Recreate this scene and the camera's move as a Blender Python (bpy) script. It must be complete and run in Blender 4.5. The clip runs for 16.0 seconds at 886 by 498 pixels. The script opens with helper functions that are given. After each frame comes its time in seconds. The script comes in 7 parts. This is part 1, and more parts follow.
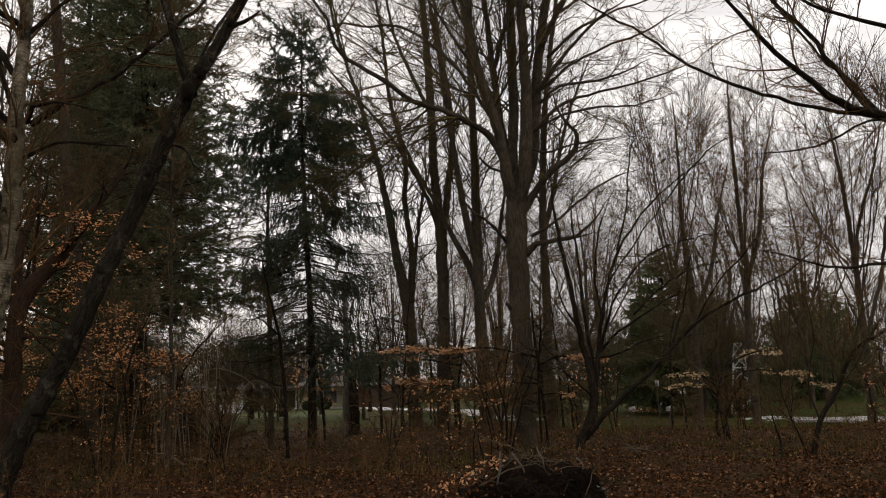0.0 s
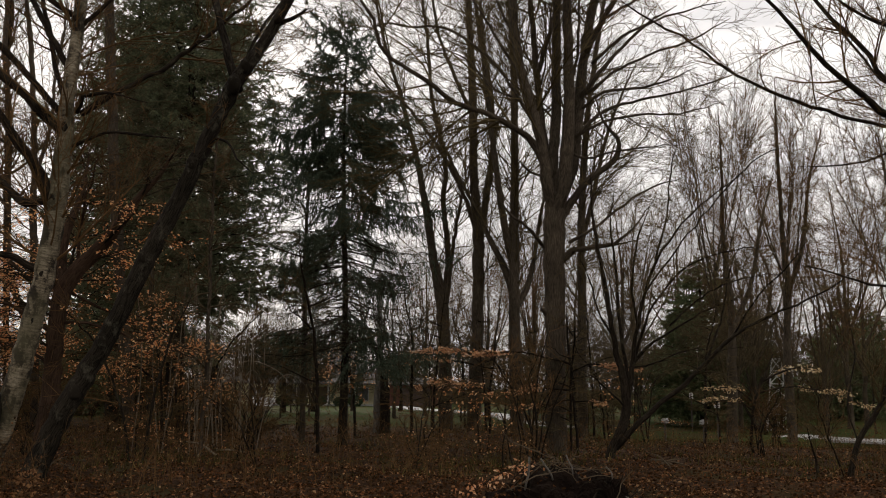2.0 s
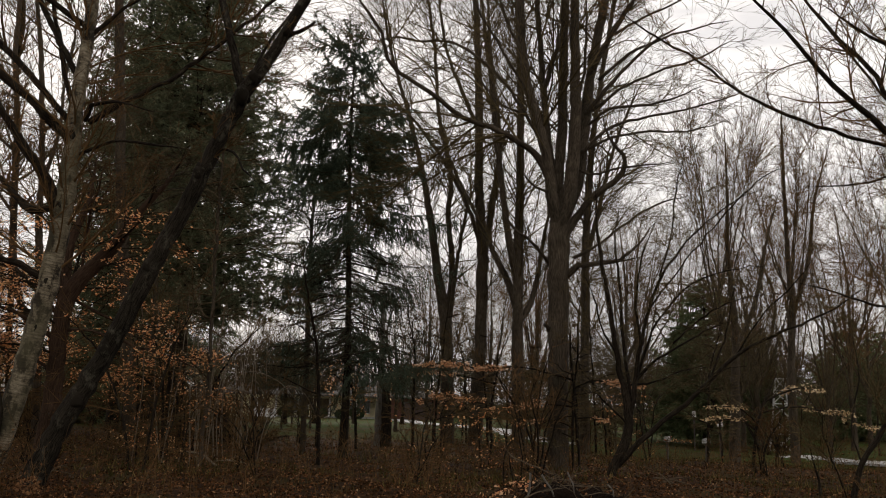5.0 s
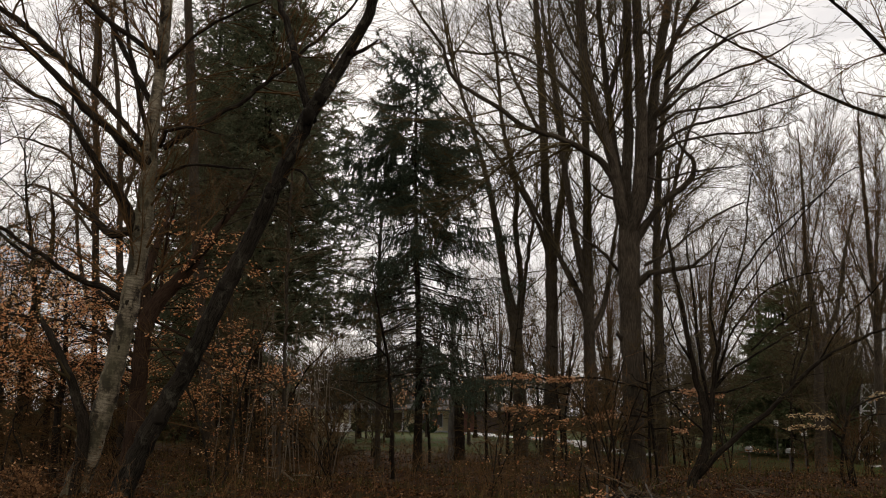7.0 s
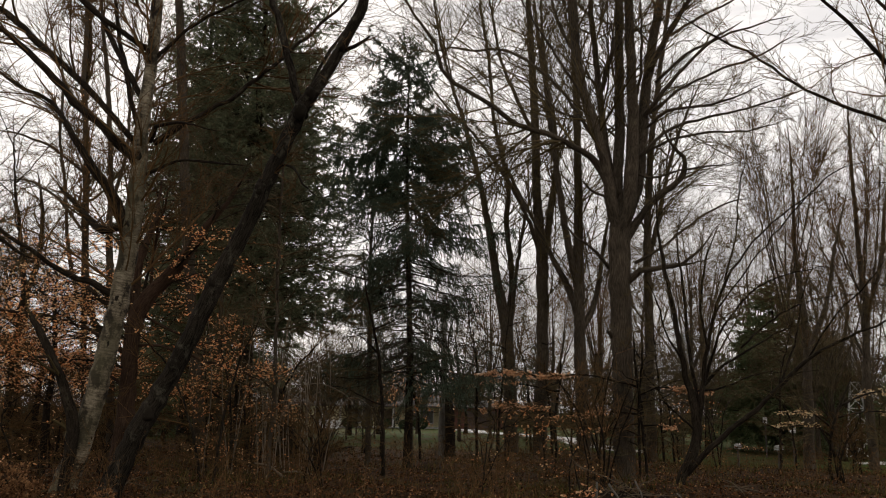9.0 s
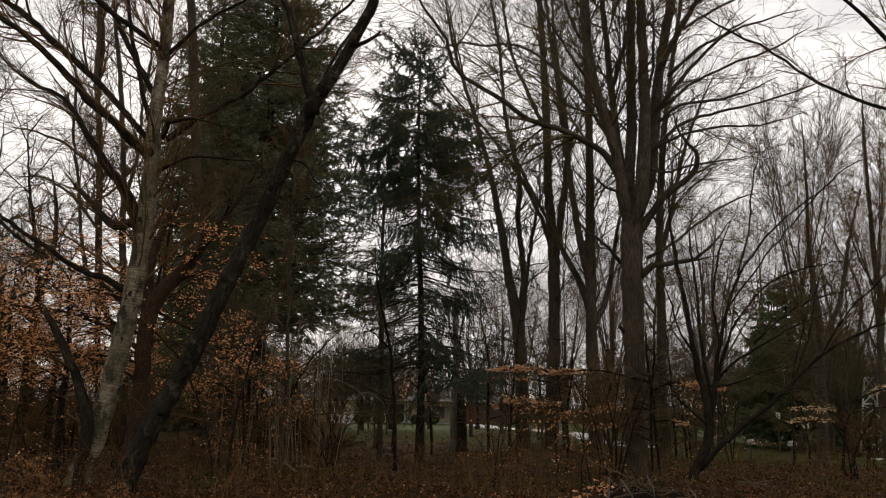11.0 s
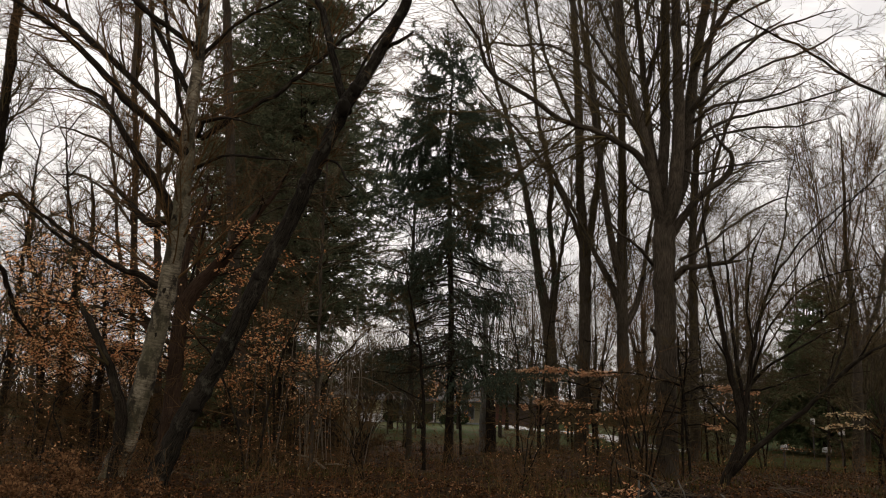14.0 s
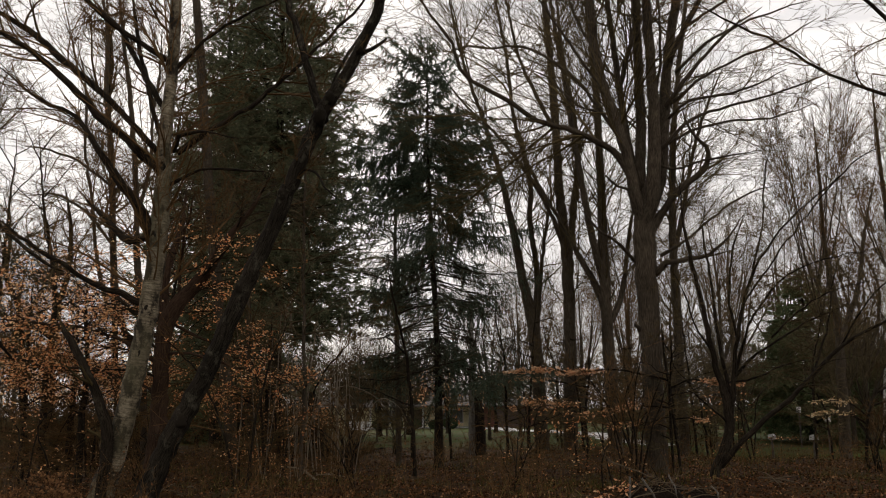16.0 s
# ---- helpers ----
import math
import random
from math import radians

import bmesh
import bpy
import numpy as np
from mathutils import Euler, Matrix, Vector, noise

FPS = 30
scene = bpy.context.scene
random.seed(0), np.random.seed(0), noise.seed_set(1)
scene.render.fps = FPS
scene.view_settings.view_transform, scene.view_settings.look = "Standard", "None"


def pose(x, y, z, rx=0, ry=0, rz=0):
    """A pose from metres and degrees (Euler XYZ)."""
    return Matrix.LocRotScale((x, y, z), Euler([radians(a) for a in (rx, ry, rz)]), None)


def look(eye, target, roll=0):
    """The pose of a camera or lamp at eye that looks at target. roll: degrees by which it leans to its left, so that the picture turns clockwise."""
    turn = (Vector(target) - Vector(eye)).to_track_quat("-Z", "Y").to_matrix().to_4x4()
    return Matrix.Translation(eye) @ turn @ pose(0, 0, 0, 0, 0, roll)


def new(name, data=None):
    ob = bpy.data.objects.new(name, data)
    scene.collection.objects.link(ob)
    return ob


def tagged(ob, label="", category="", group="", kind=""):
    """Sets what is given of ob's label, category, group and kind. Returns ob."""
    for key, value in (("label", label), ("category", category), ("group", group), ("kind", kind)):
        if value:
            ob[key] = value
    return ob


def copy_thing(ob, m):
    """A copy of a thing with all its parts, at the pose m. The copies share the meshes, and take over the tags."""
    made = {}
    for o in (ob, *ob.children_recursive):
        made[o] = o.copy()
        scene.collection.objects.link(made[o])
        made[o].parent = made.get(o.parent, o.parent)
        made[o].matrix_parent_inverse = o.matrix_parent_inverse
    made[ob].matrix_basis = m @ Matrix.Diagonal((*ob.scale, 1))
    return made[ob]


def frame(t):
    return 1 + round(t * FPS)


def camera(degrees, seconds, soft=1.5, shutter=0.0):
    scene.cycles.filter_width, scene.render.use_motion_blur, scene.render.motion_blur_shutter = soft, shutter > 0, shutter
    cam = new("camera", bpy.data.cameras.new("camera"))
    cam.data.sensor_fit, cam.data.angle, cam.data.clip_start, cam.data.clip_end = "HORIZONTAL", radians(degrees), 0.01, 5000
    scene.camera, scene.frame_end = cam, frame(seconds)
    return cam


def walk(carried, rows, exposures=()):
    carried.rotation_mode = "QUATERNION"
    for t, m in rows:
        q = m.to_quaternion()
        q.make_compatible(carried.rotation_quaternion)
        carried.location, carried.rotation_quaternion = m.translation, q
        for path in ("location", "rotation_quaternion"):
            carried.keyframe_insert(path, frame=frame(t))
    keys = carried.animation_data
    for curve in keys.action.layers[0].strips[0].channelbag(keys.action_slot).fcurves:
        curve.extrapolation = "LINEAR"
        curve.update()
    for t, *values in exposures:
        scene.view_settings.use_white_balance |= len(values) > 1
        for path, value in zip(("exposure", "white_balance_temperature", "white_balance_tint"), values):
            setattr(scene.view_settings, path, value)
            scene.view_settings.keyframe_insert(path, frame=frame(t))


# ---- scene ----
cam = camera(56.13, 16.0, soft=1.0)
walk(cam, [
    (0, pose(0, 0, 1.6, 99.355, 2.070, -7.304)),
    (0.5, pose(0, 0, 1.6, 99.739, 1.964, -5.853)),
    (1, pose(0, 0, 1.6, 99.690, 0.912, -5.764)),
    (1.5, pose(0, 0, 1.6, 99.484, 0.038, -5.279)),
    (2, pose(0, 0, 1.6, 99.505, -0.542, -5.173)),
    (2.5, pose(0, 0, 1.6, 99.718, -0.740, -5.661)),
    (3, pose(0, 0, 1.6, 100.363, -0.829, -5.962)),
    (3.5, pose(0, 0, 1.6, 101.058, -0.925, -5.891)),
    (3.7, pose(0, 0, 1.6, 101.170, -0.953, -5.846)),
    (5.8, pose(0, 0, 1.6, 99.939, -1.975, -3.680)),
    (6, pose(0, 0, 1.6, 99.894, -1.959, -3.004)),
    (6.5, pose(0, 0, 1.6, 100.221, -1.766, -1.081)),
    (7, pose(0, 0, 1.6, 101.201, -0.687, -0.136)),
    (7.5, pose(0, 0, 1.6, 101.366, -0.327, -0.539)),
    (8, pose(0, 0, 1.6, 100.956, -0.793, -0.689)),
    (8.2, pose(0, 0, 1.6, 100.973, -0.902, -0.906)),
    (10.5, pose(0, 0, 1.6, 100.986, -0.514, -0.349)),
    (11, pose(0, 0, 1.6, 100.658, -0.848, 0.017)),
    (11.5, pose(0, 0, 1.6, 100.693, -0.936, 0.357)),
    (12, pose(0, 0, 1.6, 100.744, -1.003, 0.609)),
    (12.5, pose(0, 0, 1.6, 100.598, -1.128, 1.044)),
    (13, pose(0, 0, 1.6, 100.603, -1.278, 1.681)),
    (13.5, pose(0, 0, 1.6, 100.707, -1.450, 2.041)),
    (14, pose(0, 0, 1.6, 100.612, -1.744, 1.998)),
    (14.5, pose(0, 0, 1.6, 100.652, -1.764, 2.100)),
    (15, pose(0, 0, 1.6, 100.605, -1.372, 2.274)),
    (15.5, pose(0, 0, 1.6, 100.829, -0.359, 1.892)),
    (16, pose(0, 0, 1.6, 100.939, 0.815, 1.225)),
], exposures=[(0.0, 0.14, 6900, 10), (16.0, 0.14, 6900, 10)])

# ---- world and light: bright overcast late-autumn sky ----
world = bpy.data.worlds.new("world")
scene.world = world
world.use_nodes = True
wn, wl = world.node_tree.nodes, world.node_tree.links
wn.clear()
w_out = wn.new("ShaderNodeOutputWorld")
w_bg = wn.new("ShaderNodeBackground")
w_sky = wn.new("ShaderNodeTexSky")
w_sky.sky_type = "NISHITA"
w_sky.sun_disc = False
w_sky.sun_elevation, w_sky.sun_rotation = radians(28), radians(-16)
w_co = wn.new("ShaderNodeTexCoord")
w_map = wn.new("ShaderNodeMapping")
w_map.inputs["Scale"].default_value = (1.5, 1.5, 7.0)
w_noise = wn.new("ShaderNodeTexNoise")
w_noise.inputs["Scale"].default_value = 2.4
w_noise.inputs["Detail"].default_value = 7
w_noise.inputs["Roughness"].default_value = 0.62
w_ramp = wn.new("ShaderNodeValToRGB")
w_ramp.color_ramp.elements[0].position = 0.40
w_ramp.color_ramp.elements[0].color = (0.82, 0.805, 0.83, 1)
w_ramp.color_ramp.elements[1].position = 0.58
w_ramp.color_ramp.elements[1].color = (1.06, 1.03, 1.03, 1)
w_mid = w_ramp.color_ramp.elements.new(0.49)
w_mid.color = (0.965, 0.94, 0.95, 1)
w_scale = wn.new("ShaderNodeVectorMath")
w_scale.operation = "SCALE"
w_scale.inputs["Scale"].default_value = 0.10
w_mix = wn.new("ShaderNodeMix")
w_mix.data_type = "RGBA"
w_mix.inputs["Factor"].default_value = 0.93
wl.new(w_co.outputs["Generated"], w_map.inputs["Vector"])
wl.new(w_map.outputs["Vector"], w_noise.inputs["Vector"])
wl.new(w_noise.outputs["Fac"], w_ramp.inputs["Fac"])
wl.new(w_sky.outputs["Color"], w_scale.inputs[0])
wl.new(w_scale.outputs["Vector"], w_mix.inputs["A"])
wl.new(w_ramp.outputs["Color"], w_mix.inputs["B"])
wl.new(w_mix.outputs["Result"], w_bg.inputs["Color"])
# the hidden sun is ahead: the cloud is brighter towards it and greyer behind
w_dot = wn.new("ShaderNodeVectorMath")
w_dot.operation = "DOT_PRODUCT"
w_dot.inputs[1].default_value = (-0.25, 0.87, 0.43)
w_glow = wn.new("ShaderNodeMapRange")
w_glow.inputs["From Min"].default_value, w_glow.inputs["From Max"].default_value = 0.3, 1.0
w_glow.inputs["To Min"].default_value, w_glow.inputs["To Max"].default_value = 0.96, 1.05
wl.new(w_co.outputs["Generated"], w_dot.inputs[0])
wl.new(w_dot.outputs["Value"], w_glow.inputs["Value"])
# an overcast sky dims towards the horizon
w_sep = wn.new("ShaderNodeSeparateXYZ")
w_low = wn.new("ShaderNodeMapRange")
w_low.inputs["From Min"].default_value, w_low.inputs["From Max"].default_value = 0.0, 0.30
w_low.inputs["To Min"].default_value, w_low.inputs["To Max"].default_value = 0.76, 0.985
w_mul = wn.new("ShaderNodeMath")
w_mul.operation = "MULTIPLY"
wl.new(w_co.outputs["Generated"], w_sep.inputs["Vector"])
wl.new(w_sep.outputs["Z"], w_low.inputs["Value"])
wl.new(w_low.outputs["Result"], w_mul.inputs[0])
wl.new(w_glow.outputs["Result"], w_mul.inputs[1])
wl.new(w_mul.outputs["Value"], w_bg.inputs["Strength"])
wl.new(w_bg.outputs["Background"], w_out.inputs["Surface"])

sun = new("sun", bpy.data.lights.new("sun", "SUN"))
sun.data.energy, sun.data.angle, sun.data.color = 1.5, radians(32), (1.0, 0.95, 0.88)
sun.matrix_world = look((-8, 27, 15), (0, 0, 0))


# ---- materials ----
def mat(name, rough=0.9):
    m = bpy.data.materials.new(name)
    m.use_nodes = True
    b = m.node_tree.nodes["Principled BSDF"]
    b.inputs["Roughness"].default_value = rough
    b.inputs["Specular IOR Level"].default_value = 0.05 if rough >= 0.9 else 0.25
    return m, m.node_tree.nodes, m.node_tree.links, b


def ramp_node(n, stops):
    r = n.new("ShaderNodeValToRGB")
    els = r.color_ramp.elements
    while len(els) < len(stops):
        els.new(0.5)
    for e, (p, c) in zip(els, stops):
        e.position, e.color = p, (*c, 1)
    return r


def noise_node(n, l, vec, scale, detail=5, rough=0.6):
    t = n.new("ShaderNodeTexNoise")
    t.inputs["Scale"].default_value, t.inputs["Detail"].default_value, t.inputs["Roughness"].default_value = scale, detail, rough
    l.new(vec, t.inputs["Vector"])
    return t


def mapped(n, l, kind, scale):
    c = n.new("ShaderNodeTexCoord")
    m = n.new("ShaderNodeMapping")
    m.inputs["Scale"].default_value = scale
    l.new(c.outputs[kind], m.inputs["Vector"])
    return m.outputs["Vector"]


def mix_rgb(n, l, fac, a, b, mode="MIX"):
    x = n.new("ShaderNodeMix")
    x.data_type, x.blend_type = "RGBA", mode
    for key, v in (("Factor", fac), ("A", a), ("B", b)):
        if isinstance(v, (int, float)):
            x.inputs[key].default_value = v
        elif isinstance(v, tuple):
            x.inputs[key].default_value = (*v, 1)
        else:
            l.new(v, x.inputs[key])
    return x.outputs["Result"]


def bump(n, l, height, b, strength=0.5, dist=0.02):
    x = n.new("ShaderNodeBump")
    x.inputs["Strength"].default_value, x.inputs["Distance"].default_value = strength, dist
    l.new(height, x.inputs["Height"])
    l.new(x.outputs["Normal"], b.inputs["Normal"])


def bark(name, dark, light, moss=None, furrow=7.0):
    """Furrowed bark that runs along the limb, with large stains and some moss."""
    m, n, l, b = mat(name, 0.92)
    v = mapped(n, l, "UV", (furrow, 1.5, 1))
    fine = noise_node(n, l, v, 3.4, 7, 0.7)
    fine.inputs["Distortion"].default_value = 0.9
    big = noise_node(n, l, mapped(n, l, "Object", (1, 1, 0.6)), 1.1, 4)
    c1 = ramp_node(n, [(0.40, dark), (0.64, light)])
    l.new(fine.outputs["Fac"], c1.inputs["Fac"])
    stain = ramp_node(n, [(0.35, (0.55, 0.53, 0.5)), (0.65, (1.15, 1.1, 1.05))])
    l.new(big.outputs["Fac"], stain.inputs["Fac"])
    col = mix_rgb(n, l, 1.0, c1.outputs["Color"], stain.outputs["Color"], "MULTIPLY")
    if moss:
        mn = noise_node(n, l, mapped(n, l, "Object", (1, 1, 0.7)), 4.5, 8, 0.75)
        mr = ramp_node(n, [(0.54, (0, 0, 0)), (0.66, (0.4, 0.4, 0.4))])
        l.new(mn.outputs["Fac"], mr.inputs["Fac"])
        col = mix_rgb(n, l, mr.outputs["Color"], col, moss)
    l.new(col, b.inputs["Base Color"])
    bump(n, l, fine.outputs["Fac"], b, 0.8, 0.025)
    return m


M_BARK = bark("bark_grey", (0.036, 0.029, 0.0215), (0.106, 0.087, 0.065), (0.095, 0.085, 0.056), 11.0)
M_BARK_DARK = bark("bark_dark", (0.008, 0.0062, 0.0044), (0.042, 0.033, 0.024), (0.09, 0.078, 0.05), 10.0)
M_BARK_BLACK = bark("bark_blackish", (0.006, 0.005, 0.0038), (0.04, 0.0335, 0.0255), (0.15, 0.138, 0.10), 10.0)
M_BARK_RED = bark("bark_red", (0.034, 0.021, 0.014), (0.085, 0.055, 0.038))
M_SNAG = bark("bark_bare_wood", (0.10, 0.095, 0.085), (0.27, 0.255, 0.23))


def birch_bark():
    """Papery grey-white bark in level bands, blackened in patches and greened with lichen."""
    m, n, l, b = mat("bark_birch", 0.85)
    band = noise_node(n, l, mapped(n, l, "UV", (1.6, 13.0, 1)), 1.9, 9, 0.85)
    patch = noise_node(n, l, mapped(n, l, "Object", (1.6, 1.6, 1)), 2.6, 7, 0.7)
    stain = noise_node(n, l, mapped(n, l, "Object", (1, 1, 0.5)), 0.9, 4, 0.6)
    c = ramp_node(n, [(0.38, (0.035, 0.027, 0.018)), (0.5, (0.19, 0.155, 0.105)), (0.64, (0.38, 0.33, 0.24))])
    l.new(band.outputs["Fac"], c.inputs["Fac"])
    s = ramp_node(n, [(0.44, (0.09, 0.075, 0.055)), (0.51, (0.62, 0.60, 0.56)), (0.62, (1, 1, 1))])
    l.new(patch.outputs["Fac"], s.inputs["Fac"])
    col = mix_rgb(n, l, 1.0, c.outputs["Color"], s.outputs["Color"], "MULTIPLY")
    k = ramp_node(n, [(0.47, (0, 0, 0)), (0.62, (0.7, 0.7, 0.7))])
    l.new(stain.outputs["Fac"], k.inputs["Fac"])
    l.new(mix_rgb(n, l, k.outputs["Color"], col, (0.075, 0.066, 0.034)), b.inputs["Base Color"])
    bump(n, l, patch.outputs["Fac"], b, 0.6, 0.03)
    return m


M_BIRCH = birch_bark()


def twig_mat(name, a, c):
    m, n, l, b = mat(name, 0.9)
    g = n.new("ShaderNodeNewGeometry")
    r = ramp_node(n, [(0.0, a), (1.0, c)])
    l.new(g.outputs["Random Per Island"], r.inputs["Fac"])
    l.new(r.outputs["Color"], b.inputs["Base Color"])
    return m


M_TWIG = twig_mat("twig", (0.040, 0.029, 0.01247), (0.115, 0.085, 0.03956))
M_TWIG_RED = twig_mat("twig_reddish", (0.05, 0.0285, 0.011), (0.145, 0.083, 0.035))
M_TWIG_DARK = twig_mat("twig_dark", (0.014, 0.011, 0.00645), (0.045, 0.035, 0.02064))
M_VINE = twig_mat("vine_pale", (0.07, 0.055, 0.038), (0.26, 0.215, 0.16))
M_TWIG_PALE = twig_mat("twig_pale", (0.045, 0.033, 0.0172), (0.14, 0.108, 0.0602))
M_STICK = twig_mat("dead_stick", (0.025, 0.018, 0.0115), (0.13, 0.098, 0.064))


def leaf_mat(name, stops, trans=0.35, rough=0.9):
    """Thin leaf: each one its own tint, and some light through it."""
    m, n, l, b = mat(name, rough)
    g = n.new("ShaderNodeNewGeometry")
    r = ramp_node(n, stops)
    l.new(g.outputs["Random Per Island"], r.inputs["Fac"])
    l.new(r.outputs["Color"], b.inputs["Base Color"])
    t = n.new("ShaderNodeBsdfTranslucent")
    l.new(r.outputs["Color"], t.inputs["Color"])
    x = n.new("ShaderNodeMixShader")
    x.inputs["Fac"].default_value = trans
    l.new(b.outputs["BSDF"], x.inputs[1])
    l.new(t.outputs["BSDF"], x.inputs[2])
    l.new(x.outputs["Shader"], n["Material Output"].inputs["Surface"])
    return m


M_NEEDLE = leaf_mat("needles_spruce", [(0, (0.038, 0.056, 0.037)), (0.7, (0.075, 0.102, 0.068)), (1, (0.13, 0.14, 0.088))], 0.32)
M_FIR = leaf_mat("needles_fir", [(0, (0.06, 0.082, 0.0344)), (0.8, (0.13, 0.16, 0.07912)), (1, (0.18, 0.17, 0.086))], 0.15)
M_PINE = leaf_mat("needles_pine", [(0, (0.07, 0.082, 0.046)), (0.8, (0.14, 0.158, 0.09)), (1, (0.22, 0.20, 0.115))], 0.3)
M_RUST = leaf_mat("leaf_rust", [(0, (0.56, 0.20, 0.08)), (0.6, (0.88, 0.44, 0.19)), (1, (0.95, 0.65, 0.36))], 0.78)
M_PALE = leaf_mat("leaf_pale", [(0, (0.5, 0.32, 0.16)), (0.5, (0.66, 0.48, 0.27)), (1, (0.78, 0.66, 0.45))], 0.4)
M_TAN = leaf_mat("leaf_tan", [(0, (0.42, 0.17, 0.075)), (0.5, (0.60, 0.31, 0.16)), (1, (0.74, 0.50, 0.31))], 0.45)
M_LITTER = leaf_mat("leaf_litter", [(0, (0.018, 0.010, 0.0046)), (0.6, (0.058, 0.027, 0.0105)), (0.9, (0.17, 0.072, 0.03)), (1, (0.34, 0.21, 0.11))], 0.1)
M_GRASS = leaf_mat("grass_dry", [(0, (0.03, 0.03, 0.007396)), (0.7, (0.075, 0.066, 0.01923)), (1, (0.2, 0.15, 0.05547))], 0.2)
M_WEED = leaf_mat("weed_dry", [(0, (0.05, 0.022, 0.010)), (1, (0.28, 0.15, 0.068))], 0.2)


def ground_mat():
    """Leaf mould under the trees, lawn beyond, told apart by an uneven border."""
    m, n, l, b = mat("ground", 0.95)
    v = mapped(n, l, "Object", (1, 1, 1))
    vor = n.new("ShaderNodeTexVoronoi")
    vor.inputs["Scale"].default_value = 16
    l.new(v, vor.inputs["Vector"])
    fine = noise_node(n, l, v, 9, 8, 0.7)
    big = noise_node(n, l, v, 0.35, 5)
    r1 = ramp_node(n, [(0.0, (0.018, 0.009, 0.004)), (0.6, (0.05, 0.024, 0.0105)), (0.85, (0.095, 0.044, 0.02)), (1.0, (0.2, 0.11, 0.06))])
    sep = n.new("ShaderNodeSeparateColor")
    l.new(vor.outputs["Color"], sep.inputs["Color"])
    l.new(sep.outputs["Red"], r1.inputs["Fac"])
    lit = mix_rgb(n, l, fine.outputs["Fac"], (0.021, 0.0115, 0.0055), r1.outputs["Color"])
    r2 = ramp_node(n, [(0.35, (0.6, 0.6, 0.6)), (0.65, (1.2, 1.15, 1.1))])
    l.new(big.outputs["Fac"], r2.inputs["Fac"])
    lit = mix_rgb(n, l, 1.0, lit, r2.outputs["Color"], "MULTIPLY")
    mossy = noise_node(n, l, v, 0.8, 6, 0.65)
    r4 = ramp_node(n, [(0.5, (0, 0, 0)), (0.62, (0.8, 0.8, 0.8))])
    l.new(mossy.outputs["Fac"], r4.inputs["Fac"])
    lit = mix_rgb(n, l, r4.outputs["Color"], lit, (0.036, 0.028, 0.0105))
    g1 = noise_node(n, l, v, 30, 4)
    r3 = ramp_node(n, [(0.3, (0.014, 0.025, 0.0035)), (0.6, (0.036, 0.055, 0.008)), (0.75, (0.075, 0.062, 0.016))])
    l.new(g1.outputs["Fac"], r3.inputs["Fac"])
    worn = noise_node(n, l, v, 0.16, 6, 0.6)
    r5 = ramp_node(n, [(0.44, (0, 0, 0)), (0.6, (0.85, 0.85, 0.85))])
    l.new(worn.outputs["Fac"], r5.inputs["Fac"])
    turf = mix_rgb(n, l, r5.outputs["Color"], r3.outputs["Color"], (0.046, 0.031, 0.0115))
    # lawn beyond y = 37, nearer towards the road
    sx = n.new("ShaderNodeSeparateXYZ")
    l.new(v, sx.inputs["Vector"])
    k = n.new("ShaderNodeMath")
    k.operation = "MULTIPLY_ADD"
    k.inputs[1].default_value = 0.45
    l.new(sx.outputs["X"], k.inputs[0])
    l.new(sx.outputs["Y"], k.inputs[2])
    wob = n.new("ShaderNodeMath")
    wob.operation = "MULTIPLY_ADD"
    wob.inputs[1].default_value = 9.0
    l.new(big.outputs["Fac"], wob.inputs[0])
    l.new(k.outputs["Value"], wob.inputs[2])
    mr = n.new("ShaderNodeMapRange")
    mr.inputs["From Min"].default_value, mr.inputs["From Max"].default_value = 37.5, 44.0
    l.new(wob.outputs["Value"], mr.inputs["Value"])
    l.new(mix_rgb(n, l, mr.outputs["Result"], lit, turf), b.inputs["Base Color"])
    bump(n, l, fine.outputs["Fac"], b, 0.8, 0.05)
    return m


def plain(name, a, c, scale=3.0, rough=0.8, stretch=(1, 1, 1), bstr=0.3, bdist=0.01):
    """A worn surface: two tints at two scales and fine relief."""
    m, n, l, b = mat(name, rough)
    v = mapped(n, l, "Object", stretch)
    f, g = noise_node(n, l, v, scale, 6), noise_node(n, l, v, scale * 7, 5)
    r = ramp_node(n, [(0.3, a), (0.7, c)])
    l.new(f.outputs["Fac"], r.inputs["Fac"])
    r2 = ramp_node(n, [(0.3, (0.8, 0.8, 0.8)), (0.7, (1.1, 1.1, 1.1))])
    l.new(g.outputs["Fac"], r2.inputs["Fac"])
    l.new(mix_rgb(n, l, 1.0, r.outputs["Color"], r2.outputs["Color"], "MULTIPLY"), b.inputs["Base Color"])
    bump(n, l, g.outputs["Fac"], b, bstr, bdist)
    return m


M_GROUND = ground_mat()
M_ROAD = plain("road_concrete", (0.32, 0.31, 0.30), (0.45, 0.44, 0.43), 0.8)
M_CREAM = plain("siding_cream", (0.72, 0.66, 0.4214), (0.82, 0.76, 0.4988), 1.0)
M_WHITE = plain("paint_white", (0.68, 0.68, 0.67), (0.8, 0.8, 0.79), 1.5)
M_ROOF = plain("roof_shingle", (0.16, 0.15, 0.145), (0.28, 0.265, 0.25), 1.4, 0.95)
M_BRICK = plain("brick_red", (0.085, 0.037, 0.029), (0.14, 0.062, 0.047), 6.0, 0.9)
M_DOOR = plain("door_dark", (0.05, 0.035, 0.03), (0.09, 0.06, 0.05), 3.0, 0.6)
M_TRIM = plain("trim_brown", (0.06, 0.05, 0.045), (0.10, 0.085, 0.075), 3.0)
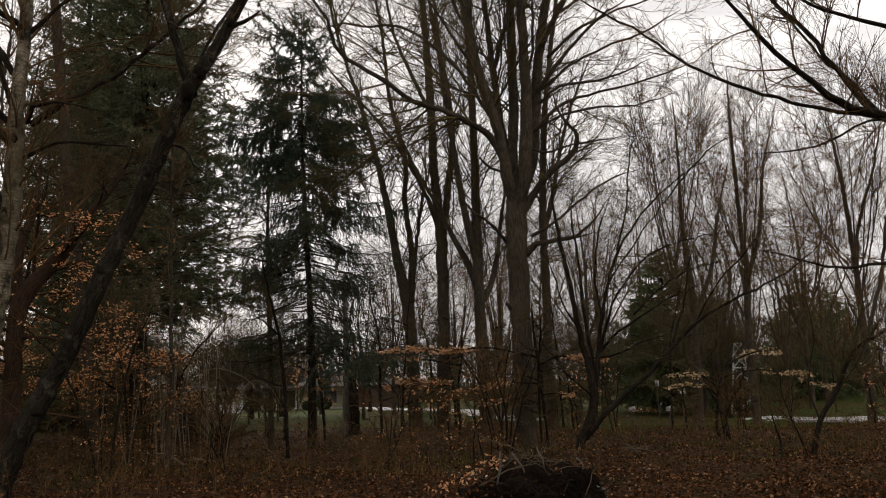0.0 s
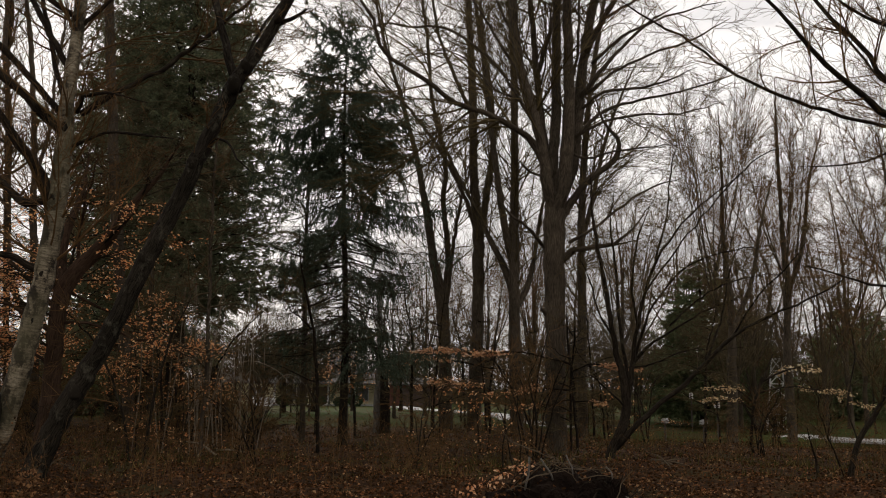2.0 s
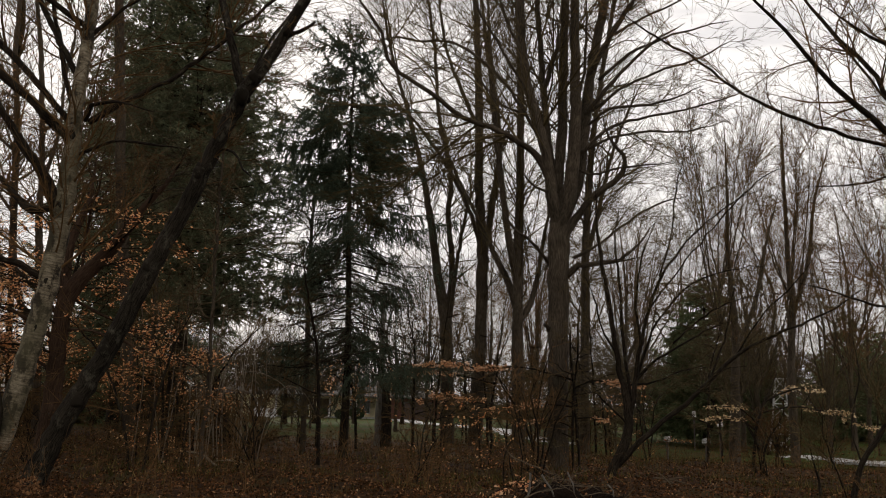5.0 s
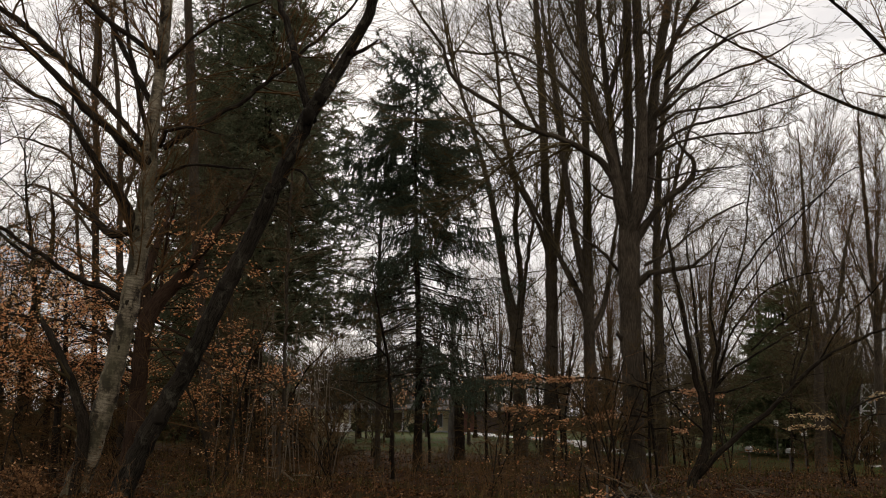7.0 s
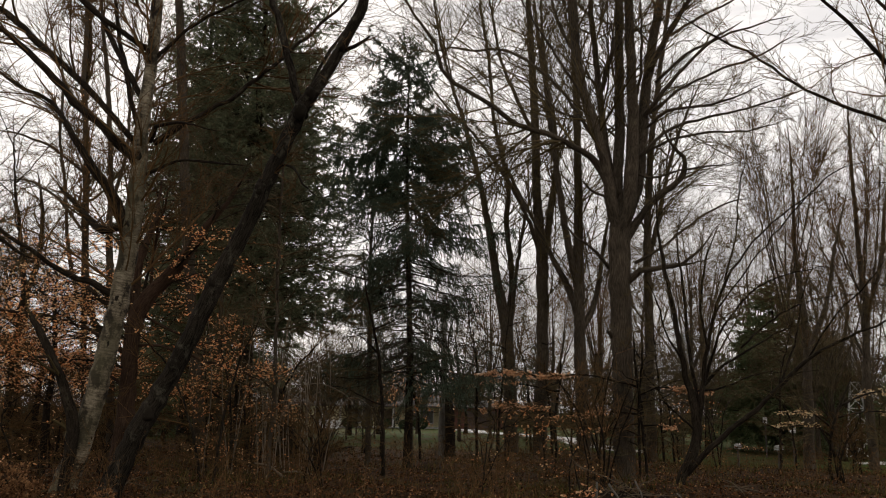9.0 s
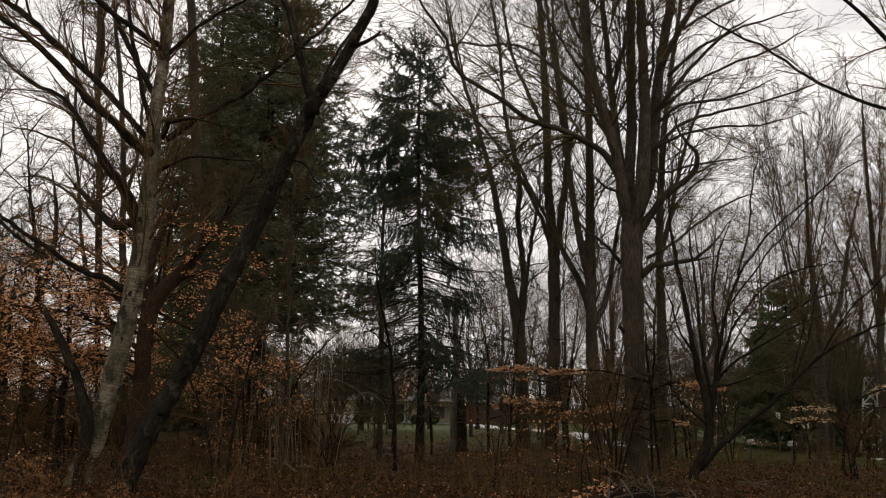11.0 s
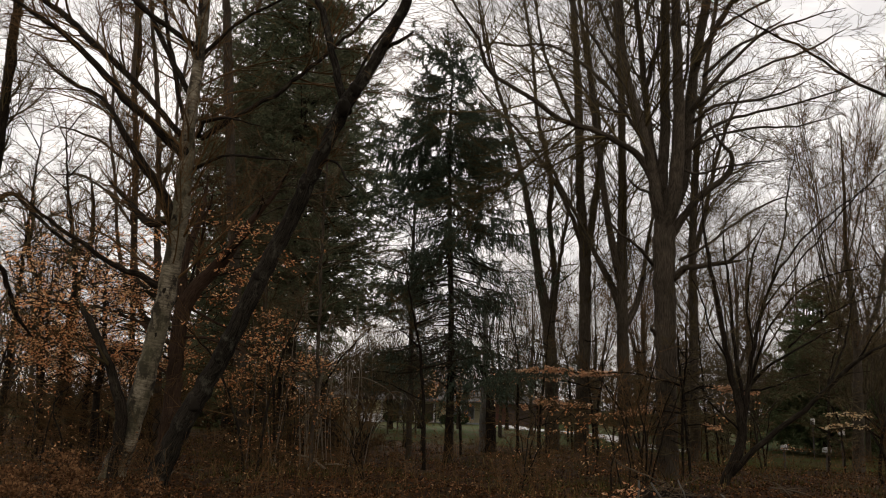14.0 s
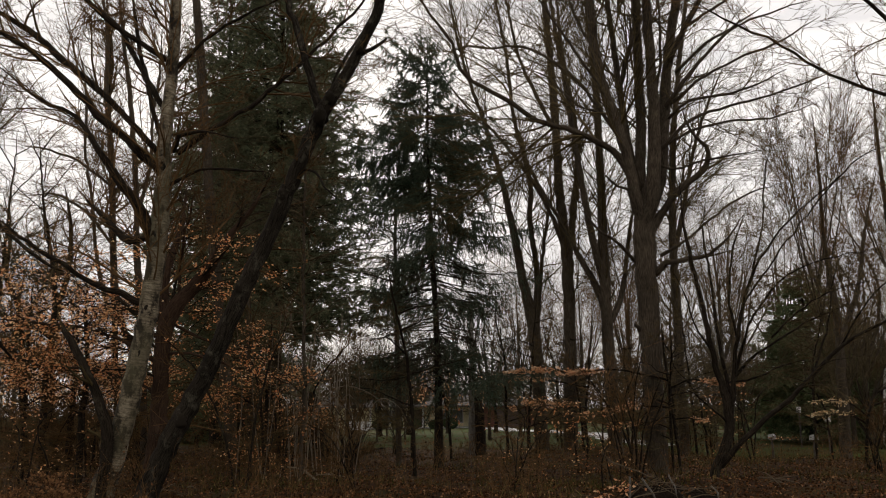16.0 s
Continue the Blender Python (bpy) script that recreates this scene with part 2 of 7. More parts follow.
M_BOX = plain("enamel_dull", (0.36, 0.36, 0.35), (0.5, 0.5, 0.49), 4.0, 0.6)
M_GALV = plain("galvanised_steel", (0.5, 0.52, 0.54), (0.68, 0.7, 0.72), 2.0, 0.5)
M_BRUSH = leaf_mat("brush_far", [(0, (0.018, 0.014, 0.006656)), (0.8, (0.045, 0.034, 0.01627)), (1, (0.05, 0.05, 0.02071))], 0.1)
M_YEW = leaf_mat("needles_yew", [(0, (0.022, 0.025, 0.01109)), (0.8, (0.05, 0.052, 0.02367)), (1, (0.09, 0.07, 0.03328))], 0.12)
M_HEDGE = leaf_mat("hedge_leaf", [(0, (0.015, 0.028, 0.014)), (1, (0.05, 0.075, 0.035))], 0.15)
M_SOIL = plain("root_soil", (0.006, 0.004, 0.003), (0.022, 0.014, 0.010), 4.0, 0.95, bstr=0.9, bdist=0.06)


def glass_mat():
    m, n, l, b = mat("window_glass", 0.08)
    b.inputs["Base Color"].default_value = (0.11, 0.12, 0.13, 1)
    b.inputs["Specular IOR Level"].default_value = 0.5
    return m


M_GLASS = glass_mat()


# ---- geometry helpers ----
def mesh_arrays(name, verts, faces, material, uv=None, smooth=True):
    """A mesh from arrays of corners and of equal-sided faces."""
    me = bpy.data.meshes.new(name)
    verts, faces = np.asarray(verts, np.float32), np.asarray(faces, np.int32)
    nf, k = faces.shape
    me.vertices.add(len(verts))
    me.vertices.foreach_set("co", verts.ravel())
    me.loops.add(nf * k)
    me.loops.foreach_set("vertex_index", faces.ravel())
    me.polygons.add(nf)
    me.polygons.foreach_set("loop_start", np.arange(0, nf * k, k, dtype=np.int32))
    me.polygons.foreach_set("use_smooth", np.full(nf, smooth))
    if uv is not None:
        layer = me.uv_layers.new(name="UVMap")
        layer.data.foreach_set("uv", np.asarray(uv, np.float32)[faces.ravel()].ravel())
    me.update(calc_edges=True)
    me.validate()
    me.materials.append(material)
    return me


def part(name, data, material, parent, label="", kind=""):
    """Links a bmesh (or a finished mesh) as one mesh object under a thing or under a part."""
    if isinstance(data, bmesh.types.BMesh):
        me = bpy.data.meshes.new(name)
        data.to_mesh(me)
        data.free()
        me.materials.append(material)
    else:
        me = data
    ob = new(name, me)
    ob.parent = parent
    return tagged(ob, label=label, kind=kind)


def empty(name, place, label, category, group="", kind=""):
    ob = new(name)
    ob.location = place
    return tagged(ob, label, category, group, kind)


def box(bm, x0, x1, y0, y1, z0, z1, bevel=0.0):
    r = bmesh.ops.create_cube(bm, size=1, matrix=Matrix.Translation(((x0 + x1) / 2, (y0 + y1) / 2, (z0 + z1) / 2)) @ Matrix.Diagonal((x1 - x0, y1 - y0, z1 - z0, 1)))
    if bevel:
        edges = list({e for v in r["verts"] for e in v.link_edges})
        bmesh.ops.bevel(bm, geom=edges, offset=bevel, segments=1, affect="EDGES")
    return bm


def spline(points, step):
    """A smooth path through control points, resampled about every step metres; each row is x, y, z, radius."""
    p = np.array(points, float)
    q = np.vstack([2 * p[0] - p[1], p, 2 * p[-1] - p[-2]])
    rows = []
    for i in range(len(p) - 1):
        a, b, c, d = q[i:i + 4]
        n = max(2, int(np.linalg.norm(c[:3] - b[:3]) / step))
        t = np.linspace(0, 1, n, endpoint=False)[:, None]
        rows.append(0.5 * (2 * b + (c - a) * t + (2 * a - 5 * b + 4 * c - d) * t ** 2 + (3 * b - a - 3 * c + d) * t ** 3))
    rows.append(p[-1:])
    r = np.vstack(rows)
    r[:, 3] = np.maximum(r[:, 3], 0.004)
    return r


def tube_mesh(name, path, sides, material, lump=0.1, seed=0, flare=0.0):
    """A limb: rings round a path, uneven like bark, closed at its ends."""
    rng = np.random.default_rng(seed)
    n = len(path)
    tan = np.gradient(path[:, :3], axis=0)
    tan /= np.linalg.norm(tan, axis=1, keepdims=True) + 1e-9
    side = np.cross(tan[0], (0.3, 1, 0.1))
    side /= np.linalg.norm(side)
    length = np.concatenate([[0], np.cumsum(np.linalg.norm(np.diff(path[:, :3], axis=0), axis=1))])
    ph = rng.uniform(0, 6.28, 6)
    ang = np.linspace(0, 2 * np.pi, sides, endpoint=False)
    verts, uv = [], []
    for i in range(n):
        side = side - tan[i] * side.dot(tan[i])
        side /= np.linalg.norm(side)
        up = np.cross(tan[i], side)
        s = length[i]
        rad = path[i, 3] * (1 + lump * (0.5 * np.sin(2 * ang + ph[0] + s * 1.1) + 0.35 * np.sin(3 * ang + ph[1] - s * 1.7) + 0.2 * np.sin(s * 1.3 + ph[2]) + 0.3 * np.sin(5 * ang + ph[3] + s * 0.6)) + lump * 0.4 * rng.normal(size=sides))
        if flare:
            rad = rad * (1 + flare * np.exp(-s / 0.35) * (1 + 0.5 * np.sin(4 * ang + ph[4])))
        verts.append(path[i, :3] + rad[:, None] * (np.cos(ang)[:, None] * side + np.sin(ang)[:, None] * up))
        uv.append(np.stack([ang / 6.283 * max(0.15, 6.283 * path[0, 3]), np.full(sides, s)], 1))
    verts = np.vstack(verts + [path[:1, :3], path[-1:, :3]])
    uv = np.vstack(uv + [[(0, 0)], [(0, length[-1])]])
    i, j = np.meshgrid(np.arange(n - 1), np.arange(sides), indexing="ij")
    k = (j + 1) % sides
    a, b, c, d = i * sides + j, i * sides + k, (i + 1) * sides + k, (i + 1) * sides + j
    tri = np.concatenate([np.stack([a, b, c], -1).reshape(-1, 3), np.stack([a, c, d], -1).reshape(-1, 3)])
    j = np.arange(sides)
    cap0 = np.stack([(j + 1) % sides, j, np.full(sides, n * sides)], 1)
    cap1 = np.stack([(n - 1) * sides + j, (n - 1) * sides + (j + 1) % sides, np.full(sides, n * sides + 1)], 1)
    return mesh_arrays(name, verts, np.vstack([tri, cap0, cap1]), material, uv)


def strands(P, R, sides=3):
    """Corners and four-sided faces of many thin tapering tubes: P is strand, point, xyz and R strand, point."""
    m, k, _ = P.shape
    tan = np.gradient(P, axis=1)
    tan /= np.linalg.norm(tan, axis=2, keepdims=True) + 1e-9
    ref = np.where(np.abs(tan[:, :1, 2:3]) > 0.9, np.array([1.0, 0, 0]), np.array([0, 0, 1.0]))
    s = np.cross(tan, np.broadcast_to(ref, tan.shape))
    s /= np.linalg.norm(s, axis=2, keepdims=True) + 1e-9
    u = np.cross(tan, s)
    rings = []
    for a in np.arange(sides) * 2 * np.pi / sides:
        rings.append(P + R[..., None] * (np.cos(a) * s + np.sin(a) * u))
    V = np.stack(rings, 2).reshape(-1, 3)
    base = (np.arange(m)[:, None, None] * k + np.arange(k - 1)[None, :, None]) * sides
    j = np.arange(sides)[None, None, :]
    kk = (j + 1) % sides
    Fq = np.stack([base + j, base + kk, base + sides + kk, base + sides + j], -1).reshape(-1, 4)
    return V, Fq


def grow(rng, P, R, count, t0, t1, size, spread, up, wobble=0.25, k=5, thin=0.5, least=0.004, flat=0.0):
    """Child branches on parent strands: where they sit, how far they spread, and how they bend."""
    m, kp, _ = P.shape
    lens = np.linalg.norm(np.diff(P, axis=1), axis=2).sum(1)
    who = rng.choice(m, count, p=lens / lens.sum())
    t = rng.uniform(t0, t1, count)
    f = t * (kp - 1)
    i = np.minimum(f.astype(int), kp - 2)
    w = (f - i)[:, None]
    pos = P[who, i] * (1 - w) + P[who, i + 1] * w
    d = P[who, i + 1] - P[who, i]
    d /= np.linalg.norm(d, axis=1, keepdims=True) + 1e-9
    rnd = rng.normal(size=(count, 3))
    rnd[:, 2] *= 1 - flat
    perp = rnd - d * (rnd * d).sum(1, keepdims=True)
    perp /= np.linalg.norm(perp, axis=1, keepdims=True) + 1e-9
    a = np.radians(rng.normal(spread, spread * 0.25, count))[:, None]
    d = np.cos(a) * d + np.sin(a) * perp
    size = size(lens[who], t) if callable(size) else np.full(count, size)
    step = (size * rng.uniform(0.5, 1.25, count) / (k - 1))[:, None]
    out = [pos]
    bend = rng.normal(size=(count, 3)) * wobble * 0.45
    for s in range(k - 1):
        d = d + bend + rng.normal(size=(count, 3)) * wobble * 0.4 + np.array([0, 0, up])
        d[:, 2] *= 1 - 0.45 * flat
        d /= np.linalg.norm(d, axis=1, keepdims=True)
        pos = pos + d * step
        out.append(pos)
    Q = np.stack(out, 1)
    r0 = R[who, i] * (1 - w[:, 0]) + R[who, i + 1] * w[:, 0]
    r0 = np.maximum(r0 * thin * rng.uniform(0.6, 1.0, count), least)
    RR = r0[:, None] * np.linspace(1, 0.35, k)[None, :]
    return Q, np.maximum(RR, least * 0.6)


def blades(rng, pos, axis, length, width, fold=0.0, single=False):
    """Two-triangle leaves or needles: a diamond along its axis, at a chance turn."""
    n = len(pos)
    axis = axis / (np.linalg.norm(axis, axis=1, keepdims=True) + 1e-9)
    s = np.cross(axis, rng.normal(size=(n, 3)))
    s /= np.linalg.norm(s, axis=1, keepdims=True) + 1e-9
    L = (length * rng.uniform(0.65, 1.2, n))[:, None]
    Wd = (width * rng.uniform(0.7, 1.2, n))[:, None]
    if single:
        V = np.stack([pos + s * Wd * 0.5, pos - s * Wd * 0.5, pos + axis * L], 1).reshape(-1, 3)
        return V, np.arange(3 * n).reshape(-1, 3)
    nrm = np.cross(axis, s) * fold * Wd
    V = np.stack([pos, pos + axis * L * 0.45 + s * Wd * 0.5 + nrm, pos + axis * L, pos + axis * L * 0.45 - s * Wd * 0.5 + nrm], 1).reshape(-1, 3)
    b = np.arange(n)[:, None] * 4
    return V, np.concatenate([b + [0, 1, 2], b + [0, 2, 3]])


class Tree:
    def __init__(self, name, label, material, group):
        self.name, self.label, self.material, self.group = name, label, material, group
        self.ob, self.paths, self.base = None, [], None
        self.limb_material = material


SEED = [100]


def tree(name, label, material, group=""):
    return Tree(name, label, material, group)


def limb(tr, name, points):
    """Adds a trunk or limb along its path (metres, with the radius last)."""
    SEED[0] += 1
    if name == "trunk":   # the butt goes down into the soil
        points = [(*points[0][:2], min(points[0][2], -0.7), points[0][3])] + list(points[1:])
    if tr.ob is None:
        tr.base = np.array([points[0][0], points[0][1], 0.0])
        tr.ob = empty(tr.name, tr.base, tr.label, "tree", tr.group)
    path = spline(points, 0.22 if points[0][3] < 0.12 else 0.16)
    path[:, :3] -= tr.base
    rng = np.random.default_rng(SEED[0])
    wob = np.where(path[:, 3:4] < 0.1, 0.02, 0.008 + path[:, 3:4] * 0.06)
    path[1:-1, :3] += rng.normal(size=(len(path) - 2, 3)) * wob[1:-1] * 0.6
    big = points[0][3] > 0.12
    skin = tr.material if name == "trunk" else tr.limb_material
    part(name, tube_mesh(name, path, 16 if big else 8, skin, 0.07 if big else 0.08, SEED[0], 0.28 if name == "trunk" and big else 0.0), tr.material, tr.ob)
    tr.paths.append(path)


def knot(tr, place, r):
    """A dark swollen branch scar on a trunk."""
    bm = bmesh.new()
    bmesh.ops.create_icosphere(bm, subdivisions=3, radius=1)
    for f in bm.faces:
        f.smooth = True
    for v in bm.verts:
        k = 1 + 0.3 * noise.noise(v.co * 1.7 + Vector(place))
        v.co = Vector((v.co.x * r * 0.8 * k, v.co.y * r * 0.9 * k, v.co.z * r * 1.25 * k)) + Vector(place) - Vector(tr.base)
    part("knot", bm, M_BARK_BLACK, tr.ob, "black branch scar")


def as_strands(paths, k=14):
    P, R = [], []
    for p in paths:
        f = np.linspace(0, len(p) - 1, k)
        i = np.minimum(f.astype(int), len(p) - 2)
        w = (f - i)[:, None]
        q = p[i] * (1 - w) + p[i + 1] * w
        P.append(q[:, :3])
        R.append(q[:, 3])
    return np.stack(P), np.stack(R)


def twigs(tr, seed, n1, n2, n3, len1=1.6, spread=48, up=0.10, start=0.35, material=None, skip=0, leaf=None, leaves=0, leaf_size=0.06, max_r=None, flat=0.0, leaf_top=99.0, thick=0.58, leaf_low=-9.0):
    """Three orders of twigs on a tree's limbs; leaf gives it that many leaves of that material too."""
    rng = np.random.default_rng(seed)
    P, R = as_strands(tr.paths[skip:])
    if max_r:
        R = np.minimum(R, max_r)
    A, RA = grow(rng, P, R, n1, start, 1.0, lambda L, t: np.clip(L * 0.4, min(0.5, len1 * 0.5), len1) * (1.15 - 0.5 * t), spread, up, 0.2, 6, thick, 0.007, flat)
    B, RB = grow(rng, A, RA, n2, 0.12, 1.0, lambda L, t: np.clip(L * 0.55, min(0.3, len1 * 0.3), len1 * 0.9), spread * 0.74, up * 0.8, 0.2, 5, 0.62, 0.0062, flat)
    sets = [strands(A, RA, 3), strands(B, RB, 3)]
    tip = B
    n3 = int(n3 * 1.7)
    if n3:
        C, RC = grow(rng, B, RB, n3, 0.1, 1.0, lambda L, t: np.clip(L * 0.42, min(0.2, len1 * 0.2), min(0.6, len1 * 0.4)), spread * 0.72, up * 0.9, 0.22, 3, 0.7, 0.0044, flat)
        sets.append(strands(C, RC, 3))
        tip = C
    off, V, Fq = 0, [], []
    for v, f in sets:
        V.append(v)
        Fq.append(f + off)
        off += len(v)
    part("crown", mesh_arrays("crown", np.vstack(V), np.vstack(Fq), material or M_TWIG), None, tr.ob, kind="stuff")
    if leaves:
        put_leaves(tr, rng, tip, leaves, leaf, leaf_size, leaf_top, leaf_low)


def put_leaves(tr, rng, tip, count, leaf, size, top=99.0, low=-9.0):
    tip = tip[(tip[:, -1, 2] < top) & (tip[:, -1, 2] > low)]
    who = rng.integers(0, len(tip), count)
    j = rng.integers(1, tip.shape[1], count)
    w = rng.uniform(0.0, 0.9, count)[:, None]
    pos = tip[who, j] * (1 - w) + tip[who, j - 1] * w + rng.normal(size=(count, 3)) * 0.02
    axis = tip[who, j] - tip[who, j - 1] + rng.normal(size=(count, 3)) * 0.06 * np.array([1, 1, 0.6]) + np.array([0, 0, -0.02])
    v, f = blades(rng, pos, axis, size, size * 0.6, 0.2)
    part("foliage", mesh_arrays("foliage", v, f, leaf, smooth=False), None, tr.ob, kind="stuff")


# ---- ground, lawn, road ----
def height(x, y):
    """Gentle unevenness of the woodland floor, level under the house and road."""
    near = np.clip((46 - y) / 12, 0, 1)
    dip = np.clip((y - 50) / 25, 0, 1)
    u, v = np.clip((x - 5) / 8, 0, 1), np.clip((y - 22) / 9, 0, 1) * np.clip((60 - y) / 15, 0, 1)
    return -0.5 * u * u * (3 - 2 * u) * v * v * (3 - 2 * v) - 0.25 * dip * dip * (3 - 2 * dip) + near * (0.07 * np.sin(x * 0.7 + 1) * np.cos(y * 0.5) + 0.05 * np.sin(x * 1.9 + y * 1.3) + 0.03 * np.sin(x * 3.7 - y * 2.9))


def make_ground():
    u = np.linspace(-1, 1, 181)
    gx = 45 * u + 1455 * np.sign(u) * np.abs(u) ** 9
    w = np.linspace(-1, 1, 221)
    gy = 25 + 55 * w + 1440 * np.sign(w) * np.abs(w) ** 9
    X, Y = np.meshgrid(gx, gy)
    Zg = height(X, Y) + 0.02 * np.random.default_rng(3).normal(size=X.shape) * (np.abs(X) < 45)
    V = np.stack([X, Y, Zg], -1).reshape(-1, 3)
    i, j = np.meshgrid(np.arange(220), np.arange(180), indexing="ij")
    a = i * 181 + j
    Fq = np.stack([a, a + 1, a + 182, a + 181], -1).reshape(-1, 4)
    ob = new("ground", mesh_arrays("ground", V, Fq, M_GROUND))
    tagged(ob, "woodland floor of brown leaf mould, lawn beyond", "ground", kind="structure")


make_ground()


def ribbon(name, pts, width, z, material, label, category):
    """A paved strip with thickness along a path."""
    rng = np.random.default_rng(8)
    p = spline([(x, y, z + float(height(x, y)), width) for x, y in pts], 1.0)
    tan = np.gradient(p[:, :2], axis=0)
    nrm = np.stack([-tan[:, 1], tan[:, 0]], 1)
    nrm /= np.linalg.norm(nrm, axis=1, keepdims=True)
    bm = bmesh.new()
    rows = []
    for q, d in zip(p, nrm):
        a, b = q[:2] + d * width / 2, q[:2] - d * width / 2
        e = rng.uniform(-0.04, 0.04)
        rows.append([bm.verts.new((a[0], a[1] + e, q[2] - 0.1)), bm.verts.new((a[0], a[1] + e, q[2])), bm.verts.new((b[0], b[1] + e, q[2])), bm.verts.new((b[0], b[1] + e, q[2] - 0.1))])
    for r, s in zip(rows, rows[1:]):
        for i in range(3):
            bm.faces.new((r[i], r[i + 1], s[i + 1], s[i]))
    me = bpy.data.meshes.new(name)
    bm.to_mesh(me)
    bm.free()
    me.materials.append(material)
    return tagged(new(name, me), label, category, kind="structure")


ribbon("driveway", [(3.2, 84.0), (4.4, 74), (6.4, 64), (8.2, 54), (8.6, 46), (9.6, 41)], 2.3, 0.05, M_ROAD, "pale concrete drive up to the garage", "driveway")
ribbon("road", [(19.6, 38.0), (20.8, 36.0), (21.6, 33.6), (24.8, 30.0), (34, 25), (60, 18)], 3.0, 0.09, M_ROAD, "pale concrete lane beside the wood", "road")


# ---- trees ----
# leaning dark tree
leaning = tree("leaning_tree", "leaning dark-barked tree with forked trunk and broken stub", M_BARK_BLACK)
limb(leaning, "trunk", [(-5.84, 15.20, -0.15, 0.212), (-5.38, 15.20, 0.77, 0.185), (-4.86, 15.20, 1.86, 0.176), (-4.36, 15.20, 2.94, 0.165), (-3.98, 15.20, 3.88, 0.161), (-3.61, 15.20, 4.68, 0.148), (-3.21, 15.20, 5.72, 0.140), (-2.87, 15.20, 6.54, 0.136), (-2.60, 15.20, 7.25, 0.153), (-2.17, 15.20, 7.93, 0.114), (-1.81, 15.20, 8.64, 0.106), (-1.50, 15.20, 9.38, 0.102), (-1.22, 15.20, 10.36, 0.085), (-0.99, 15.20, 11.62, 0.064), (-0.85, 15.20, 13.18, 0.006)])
limb(leaning, "limb", [(-2.55, 15.20, 7.08, 0.102), (-2.80, 15.32, 7.88, 0.081), (-3.09, 15.44, 8.90, 0.073), (-3.37, 15.56, 9.79, 0.065), (-3.65, 15.68, 10.87, 0.048), (-3.86, 15.80, 12.51, 0.006)])
limb(leaning, "broken_stub", [(-1.83, 15.20, 8.43, 0.042), (-1.61, 15.10, 8.52, 0.042), (-1.45, 15.00, 8.57, 0.033), (-1.30, 14.90, 8.63, 0.019)])
limb(leaning, "limb", [(-2.62, 15.20, 6.85, 0.042), (-2.51, 15.40, 7.56, 0.034), (-2.40, 15.60, 8.12, 0.026), (-2.16, 15.80, 8.75, 0.026), (-1.75, 16.00, 9.54, 0.026), (-1.55, 16.20, 10.28, 0.006)])
limb(leaning, "limb", [(-3.01, 15.20, 6.12, 0.030), (-2.66, 15.03, 6.01, 0.024), (-2.46, 14.87, 5.70, 0.019), (-2.20, 14.70, 5.42, 0.006)])

for k_place, k_r in (((-4.62, 15.08, 2.36), 0.13), ((-4.02, 15.10, 3.86), 0.12), ((-3.28, 15.10, 5.62), 0.11), ((-2.60, 15.08, 7.14), 0.16), ((-2.42, 15.10, 7.52), 0.12), ((-5.02, 15.08, 1.50), 0.14), ((-1.86, 15.10, 8.52), 0.10)):
    knot(leaning, k_place, k_r)

# birch
birch = tree("birch_tree", "pale birch with peeling bark and dark ascending limbs", M_BIRCH)
birch.limb_material = M_BARK_DARK
limb(birch, "trunk", [(-6.76, 15.80, -0.15, 0.25), (-6.72, 15.80, -0.05, 0.212), (-6.40, 15.80, 1.14, 0.203), (-6.17, 15.80, 2.33, 0.198), (-6.00, 15.80, 3.35, 0.185), (-5.92, 15.80, 4.22, 0.172), (-5.86, 15.80, 5.12, 0.163), (-5.82, 15.80, 6.03, 0.154), (-5.83, 15.80, 6.96, 0.137), (-5.78, 15.80, 8.04, 0.123), (-5.75, 15.80, 9.14, 0.115), (-5.75, 15.80, 10.14, 0.106), (-5.77, 15.80, 11.43, 0.079), (-5.86, 15.80, 13.29, 0.006)])
limb(birch, "limb", [(-5.98, 15.80, 5.00, 0.115), (-6.27, 15.69, 5.63, 0.101), (-6.66, 15.57, 6.16, 0.087), (-6.99, 15.46, 6.66, 0.060), (-7.44, 15.34, 7.34, 0.043), (-7.96, 15.23, 7.56, 0.034), (-8.37, 15.11, 7.84, 0.025), (-9.03, 15.00, 8.42, 0.006)])
limb(birch, "limb", [(-5.82, 15.80, 6.20, 0.088), (-6.34, 15.63, 6.76, 0.087), (-7.06, 15.46, 7.41, 0.078), (-7.59, 15.29, 7.98, 0.068), (-8.12, 15.11, 8.48, 0.059), (-8.61, 14.94, 8.80, 0.050), (-9.33, 14.77, 9.24, 0.033), (-10.15, 14.60, 9.66, 0.006)])
limb(birch, "limb", [(-5.92, 15.80, 6.67, 0.066), (-6.71, 15.95, 7.54, 0.067), (-7.47, 16.10, 8.26, 0.067), (-8.25, 16.25, 8.94, 0.068), (-8.98, 16.40, 9.58, 0.064), (-9.59, 16.55, 10.04, 0.055), (-10.61, 16.70, 10.70, 0.006)])
limb(birch, "limb", [(-5.78, 15.80, 7.44, 0.066), (-6.34, 16.00, 8.36, 0.058), (-6.81, 16.20, 9.16, 0.054), (-7.20, 16.40, 9.73, 0.055), (-7.81, 16.60, 10.28, 0.056), (-8.54, 16.80, 11.12, 0.037), (-9.29, 17.00, 11.99, 0.007)])
limb(birch, "limb", [(-5.83, 15.80, 8.67, 0.057), (-6.36, 15.60, 8.96, 0.052), (-6.82, 15.40, 9.29, 0.047), (-7.28, 15.20, 9.67, 0.038), (-7.80, 15.00, 10.16, 0.006)])
